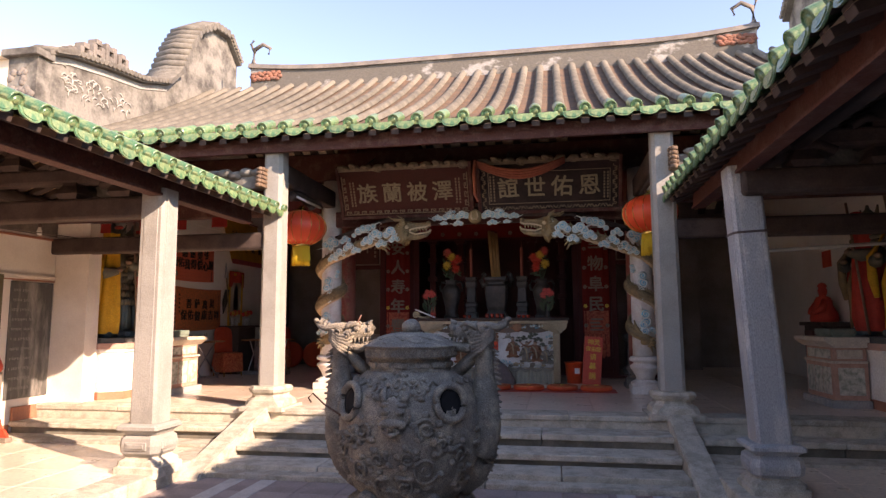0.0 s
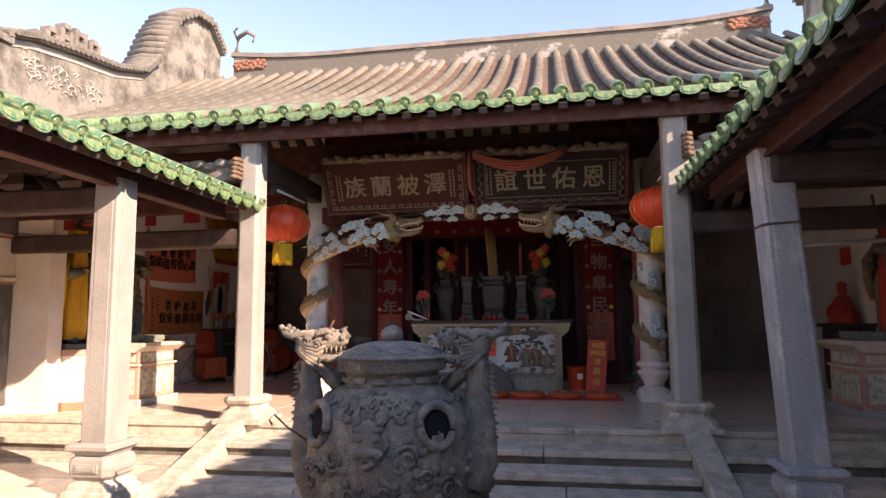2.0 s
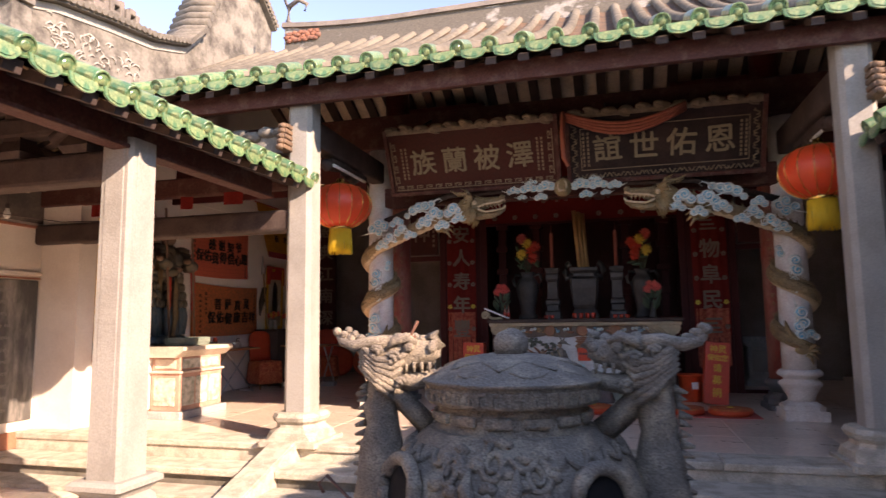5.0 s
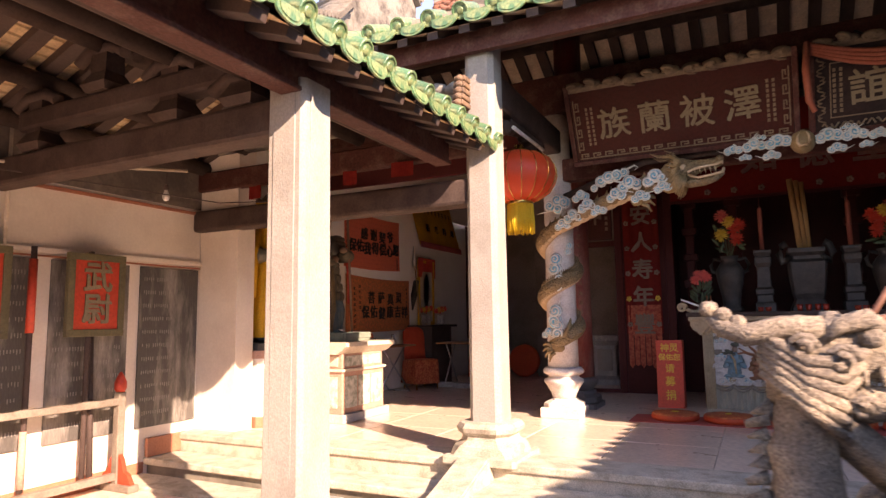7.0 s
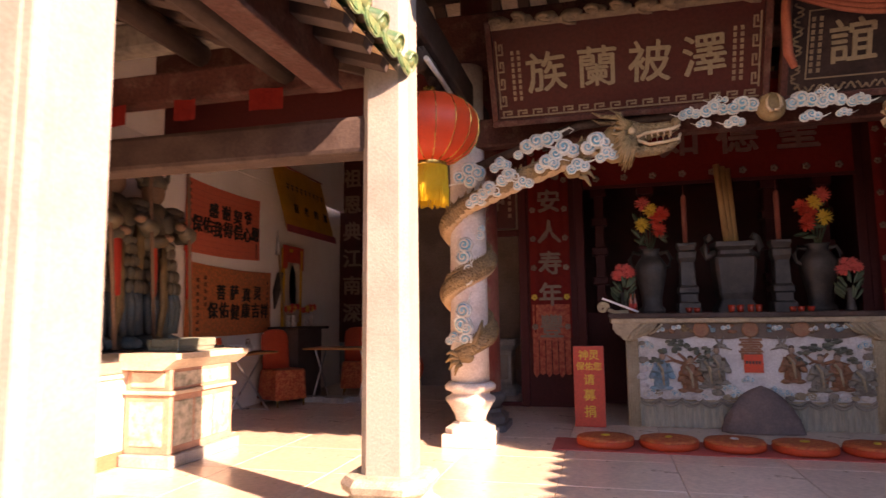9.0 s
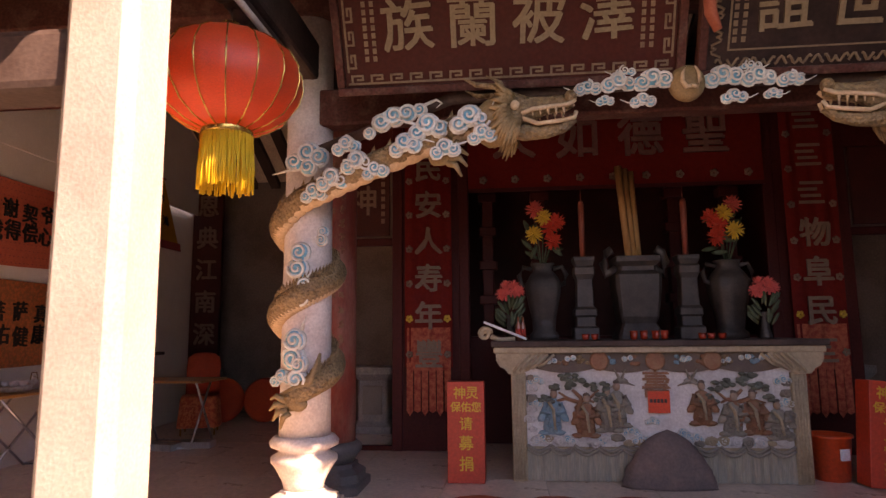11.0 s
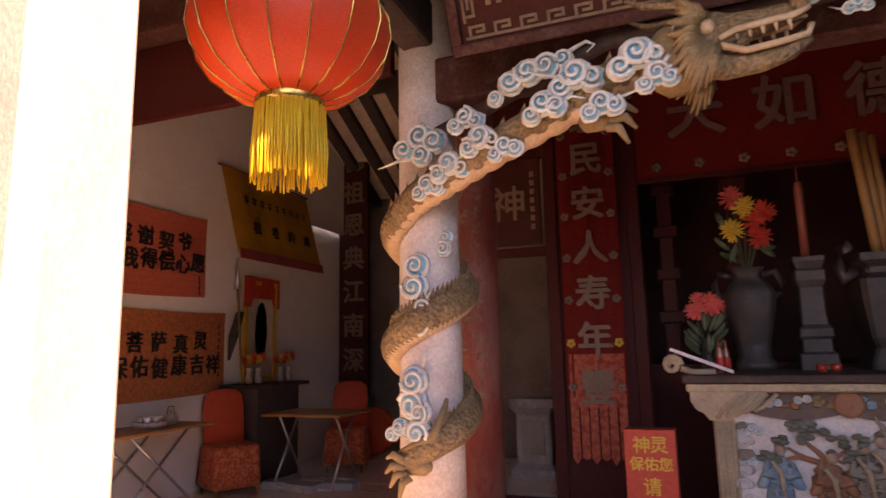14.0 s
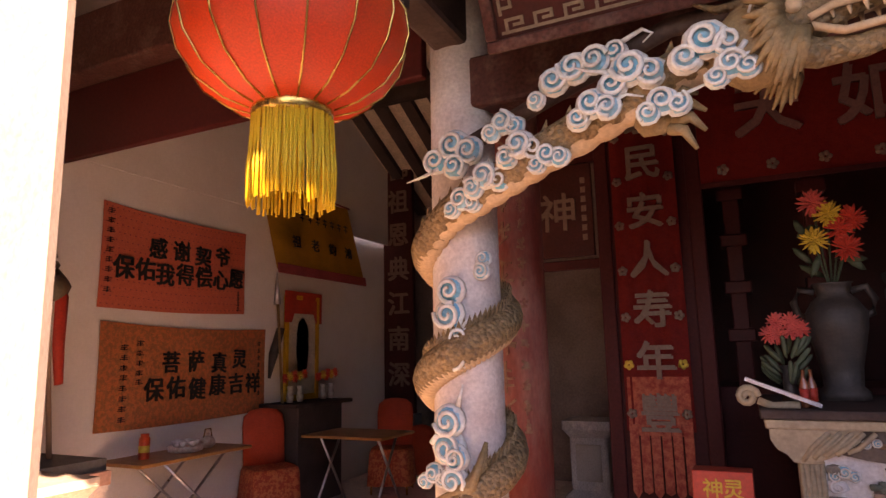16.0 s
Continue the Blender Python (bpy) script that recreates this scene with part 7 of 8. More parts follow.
def flip(m_side, x):
    return x if m_side < 0 else mirror_x(x)


def bay(sd):
    """sd -1: west bay; +1 its mirror."""
    g = "west" if sd < 0 else "east"
    ped = thing("statue_pedestal", "whitewashed masonry pedestal with brick-red base and pink ledge", "pedestal", "statue pedestals")
    for nm, z0, z1, grow, mt in (("base_band", HALL, 0.72, 0.012, BRICK_RED), ("wall", 0.72, 1.27, 0.0, WHITEWASH), ("moulding", 1.27, 1.31, 0.03, WHITEWASH), ("ledge", 1.31, 1.39, 0.05, PINK), ("dark_top", 1.39, 1.46, 0.0, DARK_LEDGE)):
        pts = [(WL + 0.004, 7.74), (-6.10 - grow * 0, 7.74 - grow), (-5.86 + grow, 7.92), (-5.86 + grow, 9.62), (WL + 0.004, 9.62)]
        bm = NB()
        slab(bm, [(flip(sd, x), y) for x, y in pts], z1 - z0, Matrix.Translation((0, 0, z0)))
        part(nm, bm, mt, ped)
    t = thing("carved_side_table", "carved offering table with painted panels before the statues", "table", "offering tables")
    X1, X2, Y1, Y2 = -5.838, -5.44, 8.30, 9.12
    def bx(nm, a, b, c, d, z0, z1, mt, bev=0.008):
        bm = NB()
        p, q = sorted((flip(sd, a), flip(sd, b)))
        box(bm, p, q, c, d, z0, z1, bev)
        return part(nm, bm, mt, t)
    bx("foot", X1, X2 + 0.05, Y1 - 0.05, Y2 + 0.05, HALL, 0.70, GREY_STONE)
    bx("body", X1, X2, Y1, Y2, 0.70, 1.14, TABLE_PINK)
    bx("waist", X1, X2 + 0.025, Y1 - 0.025, Y2 + 0.025, 1.14, 1.17, TABLE_TAN)
    bx("upper_body", X1, X2 - 0.01, Y1 + 0.01, Y2 - 0.01, 1.17, 1.33, TABLE_PINK)
    bx("panel", X2, X2 + 0.008, Y1 + 0.05, Y1 + 0.27, 0.76, 1.09, PANEL_PAINT)
    bx("panel", X2, X2 + 0.008, Y1 + 0.30, Y2 - 0.30, 0.76, 1.09, PANEL_PAINT)
    bx("panel", X2, X2 + 0.008, Y2 - 0.27, Y2 - 0.05, 0.76, 1.09, PANEL_PAINT)
    bx("panel", X1 + 0.05, X2 - 0.06, Y1 - 0.008, Y1, 0.76, 1.09, PANEL_PAINT)
    bx("panel", X2 - 0.01, X2 - 0.003, Y1 + 0.06, Y2 - 0.06, 1.195, 1.305, PANEL_PAINT)
    bx("panel", X1 + 0.05, X2 - 0.06, Y1 + 0.003, Y1 + 0.01, 1.195, 1.305, TABLE_TAN)
    bm = NB()
    pts = [(X1, 1.33), (X2 - 0.01, 1.33), (X2 + 0.10, 1.41), (X2 + 0.10, 1.455), (X1, 1.455)]
    slab(bm, [(flip(sd, x), z) for x, z in pts], Y2 - Y1 + 0.16, Matrix(((1, 0, 0, 0), (0, 0, 1, Y1 - 0.08), (0, 1, 0, 0), (0, 0, 0, 1))))
    part("flared_top", bm, TABLE_TAN, t)
    tray = thing("incense_tray", "weathered green stone incense tray on the offering table", "tray", "incense trays", at=(flip(sd, -5.66), 8.72, 1.455))
    bm = NB()
    box(bm, -0.14, 0.14, -0.24, 0.24, 0, 0.04, 0.01)
    for a, b, c, d in ((-0.15, -0.11, -0.25, 0.25), (0.11, 0.15, -0.25, 0.25), (-0.11, 0.11, -0.25, -0.21), (-0.11, 0.11, 0.21, 0.25)):
        box(bm, a, b, c, d, 0.03, 0.10, 0.012)
    part("body", bm, material("green_stone", (0.16, 0.20, 0.16), 0.7, (0.26, 0.29, 0.24), 8, 0.5), tray)


bay(-1)
bay(1)
ROBE_DARK = material("statue_dark_robe", (0.10, 0.098, 0.078), 0.6, (0.20, 0.155, 0.09), 9, 0.6, 60, 0.3)
ROBE_BLUE = material("statue_blue", (0.07, 0.12, 0.14), 0.6, (0.19, 0.18, 0.15), 9, 0.5)
ROBE_GOLD = material("statue_yellow_cloth", (0.66, 0.36, 0.02), 0.7, (0.50, 0.25, 0.015), 9, 0.5, 60, 0.2)
ROBE_RED = material("statue_red_cloth", (0.50, 0.045, 0.025), 0.7, (0.36, 0.03, 0.02), 9, 0.5)
ROBE_KHAKI = material("statue_khaki_cloth", (0.26, 0.18, 0.085), 0.7, (0.16, 0.11, 0.06), 9, 0.6, 60, 0.25)
STATUE_SKIN = material("statue_clay", (0.24, 0.15, 0.10), 0.6)


def statue(x, y, face, seed, cape, label):
    """A standing guardian of painted clay: one plain mesh. face: degrees it is turned about z."""
    bm = NB()
    mats = [ROBE_DARK, ROBE_BLUE, ROBE_GOLD, ROBE_RED, STATUE_SKIN, ROBE_KHAKI]
    M = Matrix.Translation((x, y, 1.46)) @ Matrix.Rotation(radians(face), 4, "Z")
    def paint(i, n0):
        for f_ in list(bm.faces)[n0:]:
            f_.material_index = i
    def add(i, fn):
        n0 = len(bm.faces)
        fn()
        bm.faces.ensure_lookup_table()
        paint(i, n0)
    rn = random.Random(seed)
    def body():
        rings = []
        for t, r, ry in ((0.0, 0.17, 0.13), (0.05, 0.20, 0.15), (0.35, 0.24, 0.18), (0.55, 0.25, 0.20), (0.75, 0.22, 0.18), (0.88, 0.19, 0.15), (1.0, 0.21, 0.15), (1.16, 0.23, 0.15), (1.26, 0.20, 0.13), (1.33, 0.09, 0.08)):
            rings.append([M @ Vector((r * math.cos(a) * (1 + 0.05 * math.sin(7 * a + seed)), ry * math.sin(a) * (1 + 0.05 * math.sin(7 * a)), t)) for a in [2 * math.pi * k / 20 for k in range(20)]])
        loft(bm, rings)
    add(0, body)
    def arms():
        for s in (-1, 1):
            tube(bm, [M @ Vector(v) for v in ((s * 0.20, 0, 1.24), (s * 0.33, -0.06, 1.05), (s * 0.22, -0.24, 0.98 + 0.06 * s), (s * 0.08, -0.30, 1.02 + 0.06 * s))], [0.09, 0.10, 0.085, 0.05], 9)
            for k in range(3):
                blob(bm, M @ Vector((s * 0.22, -0.02, 1.28 - 0.05 * k)), 0.09, (1.1, 1, 0.6), 8, 5, 0.2)
    add(0, arms)
    def hem():
        for s in (-1, 1):       # boots
            tube(bm, [M @ Vector((s * 0.11, -0.02, 0.34)), M @ Vector((s * 0.12, -0.05, 0.10)), M @ Vector((s * 0.125, -0.16, 0.05)), M @ Vector((s * 0.13, -0.27, 0.05))], [0.085, 0.075, 0.065, 0.035], 9)
        for k in range(9):      # folds of the under-robe
            a = radians(200 + 17.5 * k)
            tube(bm, [M @ Vector((0.23 * math.cos(a), 0.18 * math.sin(a), 0.62)), M @ Vector((0.27 * math.cos(a), 0.22 * math.sin(a), 0.36)), M @ Vector((0.26 * math.cos(a + 0.06), 0.21 * math.sin(a + 0.06), 0.12))], [0.025, 0.045, 0.03], 6)
    add(1, hem)
    def armour():
        for tier in range(4):   # skirt of overlapping plates
            z = 0.86 - 0.11 * tier
            r = 0.215 + 0.022 * tier
            for k in range(11):
                a = radians(185 + 17 * k + 8.5 * (tier % 2))
                blob(bm, M @ Vector((r * math.cos(a), r * 0.84 * math.sin(a), z)), 0.048, (0.95, 0.55, 1.25), 8, 5, 0.1, M.to_3x3() @ Matrix.Rotation(a + math.pi / 2, 3, "Z"))
        for s in (-1, 1):       # chest discs and layered shoulders
            blob(bm, M @ Vector((s * 0.09, -0.14, 1.14)), 0.085, (1, 0.45, 1.05), 12, 7, 0.08, M.to_3x3())
            for k in range(4):
                blob(bm, M @ Vector((s * (0.25 + 0.018 * k), -0.02, 1.27 - 0.06 * k)), 0.095, (1.0, 1.15, 0.5), 10, 6, 0.15, M.to_3x3())
        tube(bm, [M @ Vector((0.205 * math.cos(a), 0.17 * math.sin(a), 0.93)) for a in [2 * math.pi * k / 20 for k in range(21)]], 0.035, 8)
        blob(bm, M @ Vector((0, -0.19, 0.93)), 0.065, (1.2, 0.6, 1), 10, 6)
    add(0, armour)
    def sash():
        tube(bm, [M @ Vector(v) for v in ((-0.03, -0.22, 0.90), (-0.07, -0.27, 0.65), (-0.05, -0.26, 0.35), (-0.09, -0.26, 0.10))], [0.025, 0.045, 0.05, 0.03], 8, squash=0.5)
        tube(bm, [M @ Vector(v) for v in ((-0.19, -0.12, 1.28), (-0.31, -0.24, 0.98), (-0.33, -0.22, 0.70), (-0.30, -0.20, 0.48))], [0.04, 0.07, 0.08, 0.05], 9, squash=0.6)
    add(2 if cape == 2 else 5, sash)
    def ribbon():
        for s in (-1, 1):
            tube(bm, [M @ Vector(v) for v in ((s * 0.22, -0.06, 1.3), (s * 0.36, -0.10, 1.0), (s * 0.34, -0.15, 0.7), (s * 0.38, -0.1, 0.45))], [0.03, 0.045, 0.04, 0.03], 7, squash=0.5)
        blob(bm, M @ Vector((0, -0.14, 1.62)), 0.05, (1.6, 0.6, 0.6), 8, 5)
    add(3, ribbon)
    def head():
        blob(bm, M @ Vector((0, -0.02, 1.44)), 0.115, (0.9, 0.95, 1.15), 14, 9)
        for s in (-1, 1):
            blob(bm, M @ Vector((s * 0.07, -0.31, 1.04 + 0.06 * s)), 0.05, (1, 1.2, 0.8), 8, 5)
    add(4, head)
    def helmet():
        lathe(bm, M @ Vector((0, 0, 1.48)), [(0.125, 0), (0.135, 0.03), (0.12, 0.09), (0.07, 0.15), (0.03, 0.19), (0.015, 0.25)], 14)
        for s in (-1, 1):
            tube(bm, [M @ Vector((s * 0.10, 0, 1.52)), M @ Vector((s * 0.19, 0.02, 1.60)), M @ Vector((s * 0.22, 0.02, 1.70))], [0.04, 0.03, 0.01], 6)
    add(0, helmet)
    if cape is not None:
        def cloak():
            rings = []
            for t in range(9):
                z = 1.52 - 1.46 * t / 8
                r = 0.25 + 0.13 * t / 8 - 0.05 * (t == 8)
                rings.append([M @ Vector((r * math.cos(a) * (1 + 0.05 * math.sin(11 * a + 0.2 * t)), 0.04 + r * math.sin(a) * (1 + 0.05 * math.sin(11 * a + 0.2 * t)), z)) for a in [radians((95 if face > 0 else -85) + 170 * k / 30) for k in range(31)]])
            loft(bm, rings, close=False, caps=False)
        add(cape, cloak)
    def pole():
        tube(bm, [M @ Vector((0.30, -0.24, 0.02)), M @ Vector((0.12, -0.32, 1.75))], 0.016, 7)
    add(4, pole)
    me = mesh_of("guardian_statue", bm)
    for m in mats:
        me.materials.append(m)
    ob = new("guardian_statue", me)
    tagged(ob, label, "statue", "guardian statues")


statue(-6.30, 8.12, 70, 1, 2, "dark painted guardian statue with a yellow cape on its pedestal")
statue(-6.33, 8.60, 76, 2, None, "dark painted guardian statue with red and yellow sashes")
statue(-6.36, 9.14, 80, 3, None, "dark painted guardian statue with red ribbons and a staff")
statue(mirror_x(-6.30), 8.15, -80, 4, 2, "dark guardian statue with a yellow cape in the shaded bay")
statue(mirror_x(-6.28), 9.0, -88, 5, 3, "dark guardian statue with red cloth in the shaded bay")

# ---- banners on the west wall ----
BAN1 = material("salmon_banner", (0.66, 0.15, 0.085), 0.8, (0.52, 0.10, 0.06), 30, 0.35, 120, 0.1)
BAN2 = material("orange_print_banner", (0.56, 0.16, 0.06), 0.8, (0.34, 0.13, 0.055), 28, 0.9, 90, 0.15, sharp=(0.46, 0.54))
BAN3 = material("ochre_banner", (0.56, 0.27, 0.02), 0.8, (0.34, 0.17, 0.015), 6, 0.4, 120, 0.12)
BAN3H = material("banner_hem", (0.36, 0.06, 0.06), 0.8)
INK = material("black_ink", (0.015, 0.012, 0.012), 0.8)


def wall_banner(y0, y1, z0, z1, mat, rows_, cols, label, droop=0.03, dots=False):
    b = thing("cloth_banner", label, "banner", "cloth banners")
    xw = WL + 0.012
    def surf(u, v):
        return Vector((xw + 0.010 + 0.008 * math.sin(u * 9 + v * 3), y0 + (y1 - y0) * u, z0 + (z1 - z0) * v - droop * math.sin(math.pi * u) * (1 if v > 0.5 else 0.6) + 0.04 * u * (0.5 - v)))
    bm = NB()
    loft(bm, [[surf(k / 30, v / 12) for k in range(31)] for v in range(13)], close=False, caps=False)
    part("cloth", bm, mat, b)
    rot = Matrix(((0, 0, 1, 0), (1, 0, 0, 0), (0, 1, 0, 0), (0, 0, 0, 1)))
    for chs, u0, u1, v, sz in rows_:
        for k, ch in enumerate(chs):
            u = u0 + (u1 - u0) * k / max(1, len(chs) - 1)
            p = surf(u, v)
            bm = NB()
            write(bm, ch, Matrix.Translation((p.x + 0.006, p.y, p.z + 0.012 * math.sin(k * 2.3))) @ rot @ Matrix.Rotation(0.05 * math.sin(k * 1.9), 4, "Z"), sz, 0.007)
            part("character", bm, INK, b)
    bm = NB()
    for u, v0, v1, n, w in cols:
        for k in range(n):
            p = surf(u, v0 + (v1 - v0) * k / (n - 1))
            for q in range(3):
                box(bm, p.x + 0.004, p.x + 0.007, p.y - w / 2 + 0.004 * q, p.y + w / 2 - 0.006 * ((k + q) % 3), p.z + 0.014 * q, p.z + 0.006 + 0.014 * q)
            box(bm, p.x + 0.004, p.x + 0.007, p.y - 0.004, p.y + 0.004, p.z - 0.006, p.z + 0.04)
    tagged(part("small_script", bm, INK, b), kind="stuff")
    if dots:
        bm = NB()
        for i in range(30):
            for j in range(13):
                p = surf((i + 0.5 + 0.5 * (j % 2)) / 30.6, (j + 0.5) / 13)
                box(bm, p.x + 0.002, p.x + 0.0035, p.y - 0.006, p.y + 0.006, p.z - 0.004, p.z + 0.004)
        tagged(part("printed_dots", bm, BAN3H, b), kind="stuff")


wall_banner(10.06, 11.62, 2.46, 3.30, BAN1, (("感谢契爷", 0.34, 0.80, 0.66, 0.19), ("保佑我得偿心愿", 0.13, 0.92, 0.40, 0.20)), ((0.045, 0.15, 0.9, 9, 0.07), (0.94, 0.04, 0.22, 4, 0.04)), "salmon-red cloth banner with black brush characters", dots=True)
wall_banner(10.10, 11.94, 1.52, 2.36, BAN2, (("菩萨真灵", 0.37, 0.80, 0.64, 0.19), ("保佑健康吉祥", 0.28, 0.90, 0.36, 0.20)), ((0.20, 0.42, 0.80, 5, 0.07), (0.12, 0.08, 0.75, 8, 0.07), (0.95, 0.2, 0.8, 8, 0.045)), "orange patterned cloth banner with black brush characters")
yb = thing("ochre_wall_hanging", "ochre cloth hanging with dark red hem and small characters", "banner")
MY = Matrix.Translation((WL + 0.135, 11.66, 3.86)) @ Matrix(((0, 0, 1, 0), (1, 0, 0, 0), (0, 1, 0, 0), (0, 0, 0, 1))) @ Matrix.Rotation(radians(-8), 4, "X")
bm = NB()
loft(bm, [[MY @ Vector((1.55 * k / 16, -0.98 * v / 6 - 0.02 * k / 16, 0.02 * math.sin(k * 0.8) + 0.02 * v)) for k in range(17)] for v in range(7)], close=False, caps=False)
part("cloth", bm, BAN3, yb)
bm = NB()
box(bm, 0, 1.55, -1.02, -0.92, 0.13, 0.145, 0.003, MY)
part("hem", bm, BAN3H, yb)
bm = NB()
tube(bm, [MY @ Vector((-0.04, 0.01, 0)), MY @ Vector((1.6, -0.01, 0))], 0.012, 6)
part("rod", bm, BAN3H, yb)
bm = NB()
for k, ch in enumerate("祖老鈞鴻"):
    write(bm, ch, MY @ Matrix.Translation((0.32 + 0.31 * k, -0.66, 0.14)), 0.14, 0.003)
for k in range(9):
    box(bm, 0.22 + 0.135 * k, 0.29 + 0.135 * k, -0.36, -0.345, 0.08, 0.083, 0, MY)
    box(bm, 0.22 + 0.135 * k, 0.30 + 0.135 * k, -0.32, -0.305, 0.08, 0.083, 0, MY)
    box(bm, 0.25 + 0.135 * k, 0.265 + 0.135 * k, -0.39, -0.29, 0.08, 0.083, 0, MY)
tagged(part("lettering", bm, INK, yb), kind="stuff")
# cable along the wall
bm = NB()
tube(bm, [(WL + 0.012, y, 3.66 + 0.012 * math.sin(y * 2)) for y in (7.8, 9.0, 10.2, 11.4, 12.6, 13.8, 14.9)], 0.010, 6)
whole("wall_cable", bm, RAFTER, "thin dark cable run along the plaster wall", "cable")
# dark couplet board
cb = thing("couplet_board", "tall dark couplet board with faded characters at the back wall", "board")
bm = NB()
box(bm, -6.69, -6.24, 14.28, 14.36, 1.30, 5.0, 0.01)
part("board", bm, BOARD_BLACK, cb)
for k, ch in enumerate("佛祖恩典江南深"):
    bm = NB()
    write(bm, ch, Matrix.Translation((-6.46, 14.276, 4.62 - 0.47 * k)) @ Matrix.Rotation(math.pi / 2, 4, "X"), 0.34, 0.014)
    part("character", bm, GILT_FAINT, cb)
bm = NB()
box(bm, -6.69, -6.24, 14.29, 14.5, HALL, 1.295, 0.01)
part("foot_block", bm, DARK_BASE, cb)

# ---- furniture in the west bay ----
TABLETOP = material("folding_tabletop", (0.42, 0.20, 0.07), 0.4, (0.34, 0.15, 0.05), 5, 0.4, 60, 0.06)
STEEL = material("steel_tube", (0.55, 0.55, 0.56), 0.3, metal=0.9, bump=0.0)
CHAIR_RED = material("orange_chair_cover", (0.52, 0.06, 0.02), 0.75, (0.42, 0.045, 0.018), 10, 0.5, 100, 0.2)
CHAIR_PRINT = material("orange_brocade_skirt", (0.60, 0.16, 0.06), 0.75, (0.42, 0.05, 0.02), 34, 0.9, 100, 0.2, sharp=(0.46, 0.54))


def folding_table(x, y, sx, sy, label):
    t = thing("folding_table", label, "table", "folding tables", at=(x, y, HALL))
    bm = NB()
    box(bm, -sx / 2, sx / 2, -sy / 2, sy / 2, 0.685, 0.71, 0.006)
    part("tabletop", bm, TABLETOP, t)
    for s in (-1, 1):
        for q in (-1, 1):
            bm = NB()
            tube(bm, [(s * sx * 0.36, q * sy * 0.42, 0.01), (s * sx * 0.36, -q * sy * 0.28, 0.685)], 0.012, 8)
            part("leg", bm, STEEL, t)
    for q in (-1, 1):
        bm = NB()
        tube(bm, [(-sx * 0.36, q * sy * 0.42, 0.02), (sx * 0.36, q * sy * 0.42, 0.02)], 0.010, 8)
        part("foot_rail", bm, STEEL, t)


def banquet_chair(x, y, turn, label):
    c = thing("covered_chair", label, "chair", "covered chairs", at=(x, y, HALL))
    c.rotation_euler = (0, 0, radians(turn))
    bm = NB()
    n = 48
    def ring(z, h, wave):
        out = []
        for k in range(n):
            a = 2 * math.pi * k / n
            s = max(abs(math.cos(a)), abs(math.sin(a))) ** 0.75
            r = h / s + wave * math.sin(k * 2.2)
            out.append((r * math.cos(a), r * math.sin(a), z))
        return out
    loft(bm, [ring(0.09, 0.245, 0.014), ring(0.25, 0.235, 0.010), ring(0.42, 0.225, 0.004), ring(0.46, 0.21, 0.0)])
    part("skirt", bm, CHAIR_PRINT, c)
    bm = NB()
    rings = []
    for z, w, d, y0 in ((0.44, 0.20, 0.035, 0.17), (0.60, 0.20, 0.035, 0.19), (0.80, 0.205, 0.035, 0.215), (0.90, 0.19, 0.035, 0.225), (0.95, 0.13, 0.03, 0.23), (0.965, 0.05, 0.02, 0.23)):
        rings.append([(w * math.cos(a) * (1 if abs(math.cos(a)) < 0.9 else 1), y0 + d * math.sin(a), z) for a in [2 * math.pi * k / 20 for k in range(20)]])
    loft(bm, rings)
    part("back_cover", bm, CHAIR_RED, c)
    for sx in (-1, 1):
        for sy in (-1, 1):
            bm = NB()
            tube(bm, [(sx * 0.19, sy * 0.19, 0), (sx * 0.19, sy * 0.19, 0.12)], 0.012, 6)
            part("leg", bm, BRASS, c)


folding_table(-6.40, 10.66, 0.50, 1.10, "folding table with worn brown top and steel legs")
folding_table(-5.72, 12.20, 0.90, 0.62, "folding table with a brown top in the shaded bay")
banquet_chair(-6.30, 11.62, 60, "banquet chair in an orange-red brocade cover")
banquet_chair(-5.85, 13.05, 20, "banquet chair in a red cover behind the folding table")
TEA = material("tea_porcelain", (0.62, 0.58, 0.52), 0.3, (0.30, 0.16, 0.12), 30, 0.6)
tr = thing("tea_tray", "patterned round tea tray with small cups", "tea set", at=(-6.40, 10.72, HALL + 0.71))
bm = NB()
lathe(bm, (0, 0, 0), [(0.10, 0), (0.13, 0.01), (0.14, 0.05), (0.13, 0.05), (0.12, 0.045)], 24)
part("tray", bm, TEA, tr)
for k in range(6):
    bm = NB()
    lathe(bm, (0.075 * math.cos(k * 1.047), 0.075 * math.sin(k * 1.047), 0.046), [(0.015, 0), (0.028, 0.02), (0.032, 0.045), (0.028, 0.045)], 12)
    part("cup", bm, WHITE_PAPER, tr)
tp = thing("teapot", "small patterned porcelain teapot", "teapot", at=(-6.42, 10.97, HALL + 0.71))
bm = NB()
lathe(bm, (0, 0, 0), [(0.035, 0), (0.06, 0.02), (0.065, 0.05), (0.045, 0.085), (0.02, 0.095)], 18)
part("pot", bm, TEA, tp)
bm = NB()
blob(bm, (0, 0, 0.105), 0.016, (1, 1, 1), 8, 6)
part("lid_knob", bm, TEA, tp)
bm = NB()
tube(bm, [(0.0, -0.055, 0.03), (0.0, -0.09, 0.06), (0.0, -0.10, 0.085)], [0.014, 0.010, 0.007], 7)
part("spout", bm, TEA, tp)
bm = NB()
tube(bm, [(0, -0.045, 0.085), (0, -0.03, 0.15), (0, 0.03, 0.15), (0, 0.045, 0.085)], 0.006, 6)
part("handle", bm, BRASS, tp)
jar = thing("drink_jar", "tall red-labelled jar on the folding table", "jar", at=(-6.40, 10.33, HALL + 0.71))
bm = NB()
lathe(bm, (0, 0, 0), [(0.038, 0), (0.04, 0.005), (0.04, 0.15), (0.03, 0.165), (0.03, 0.185)], 18)
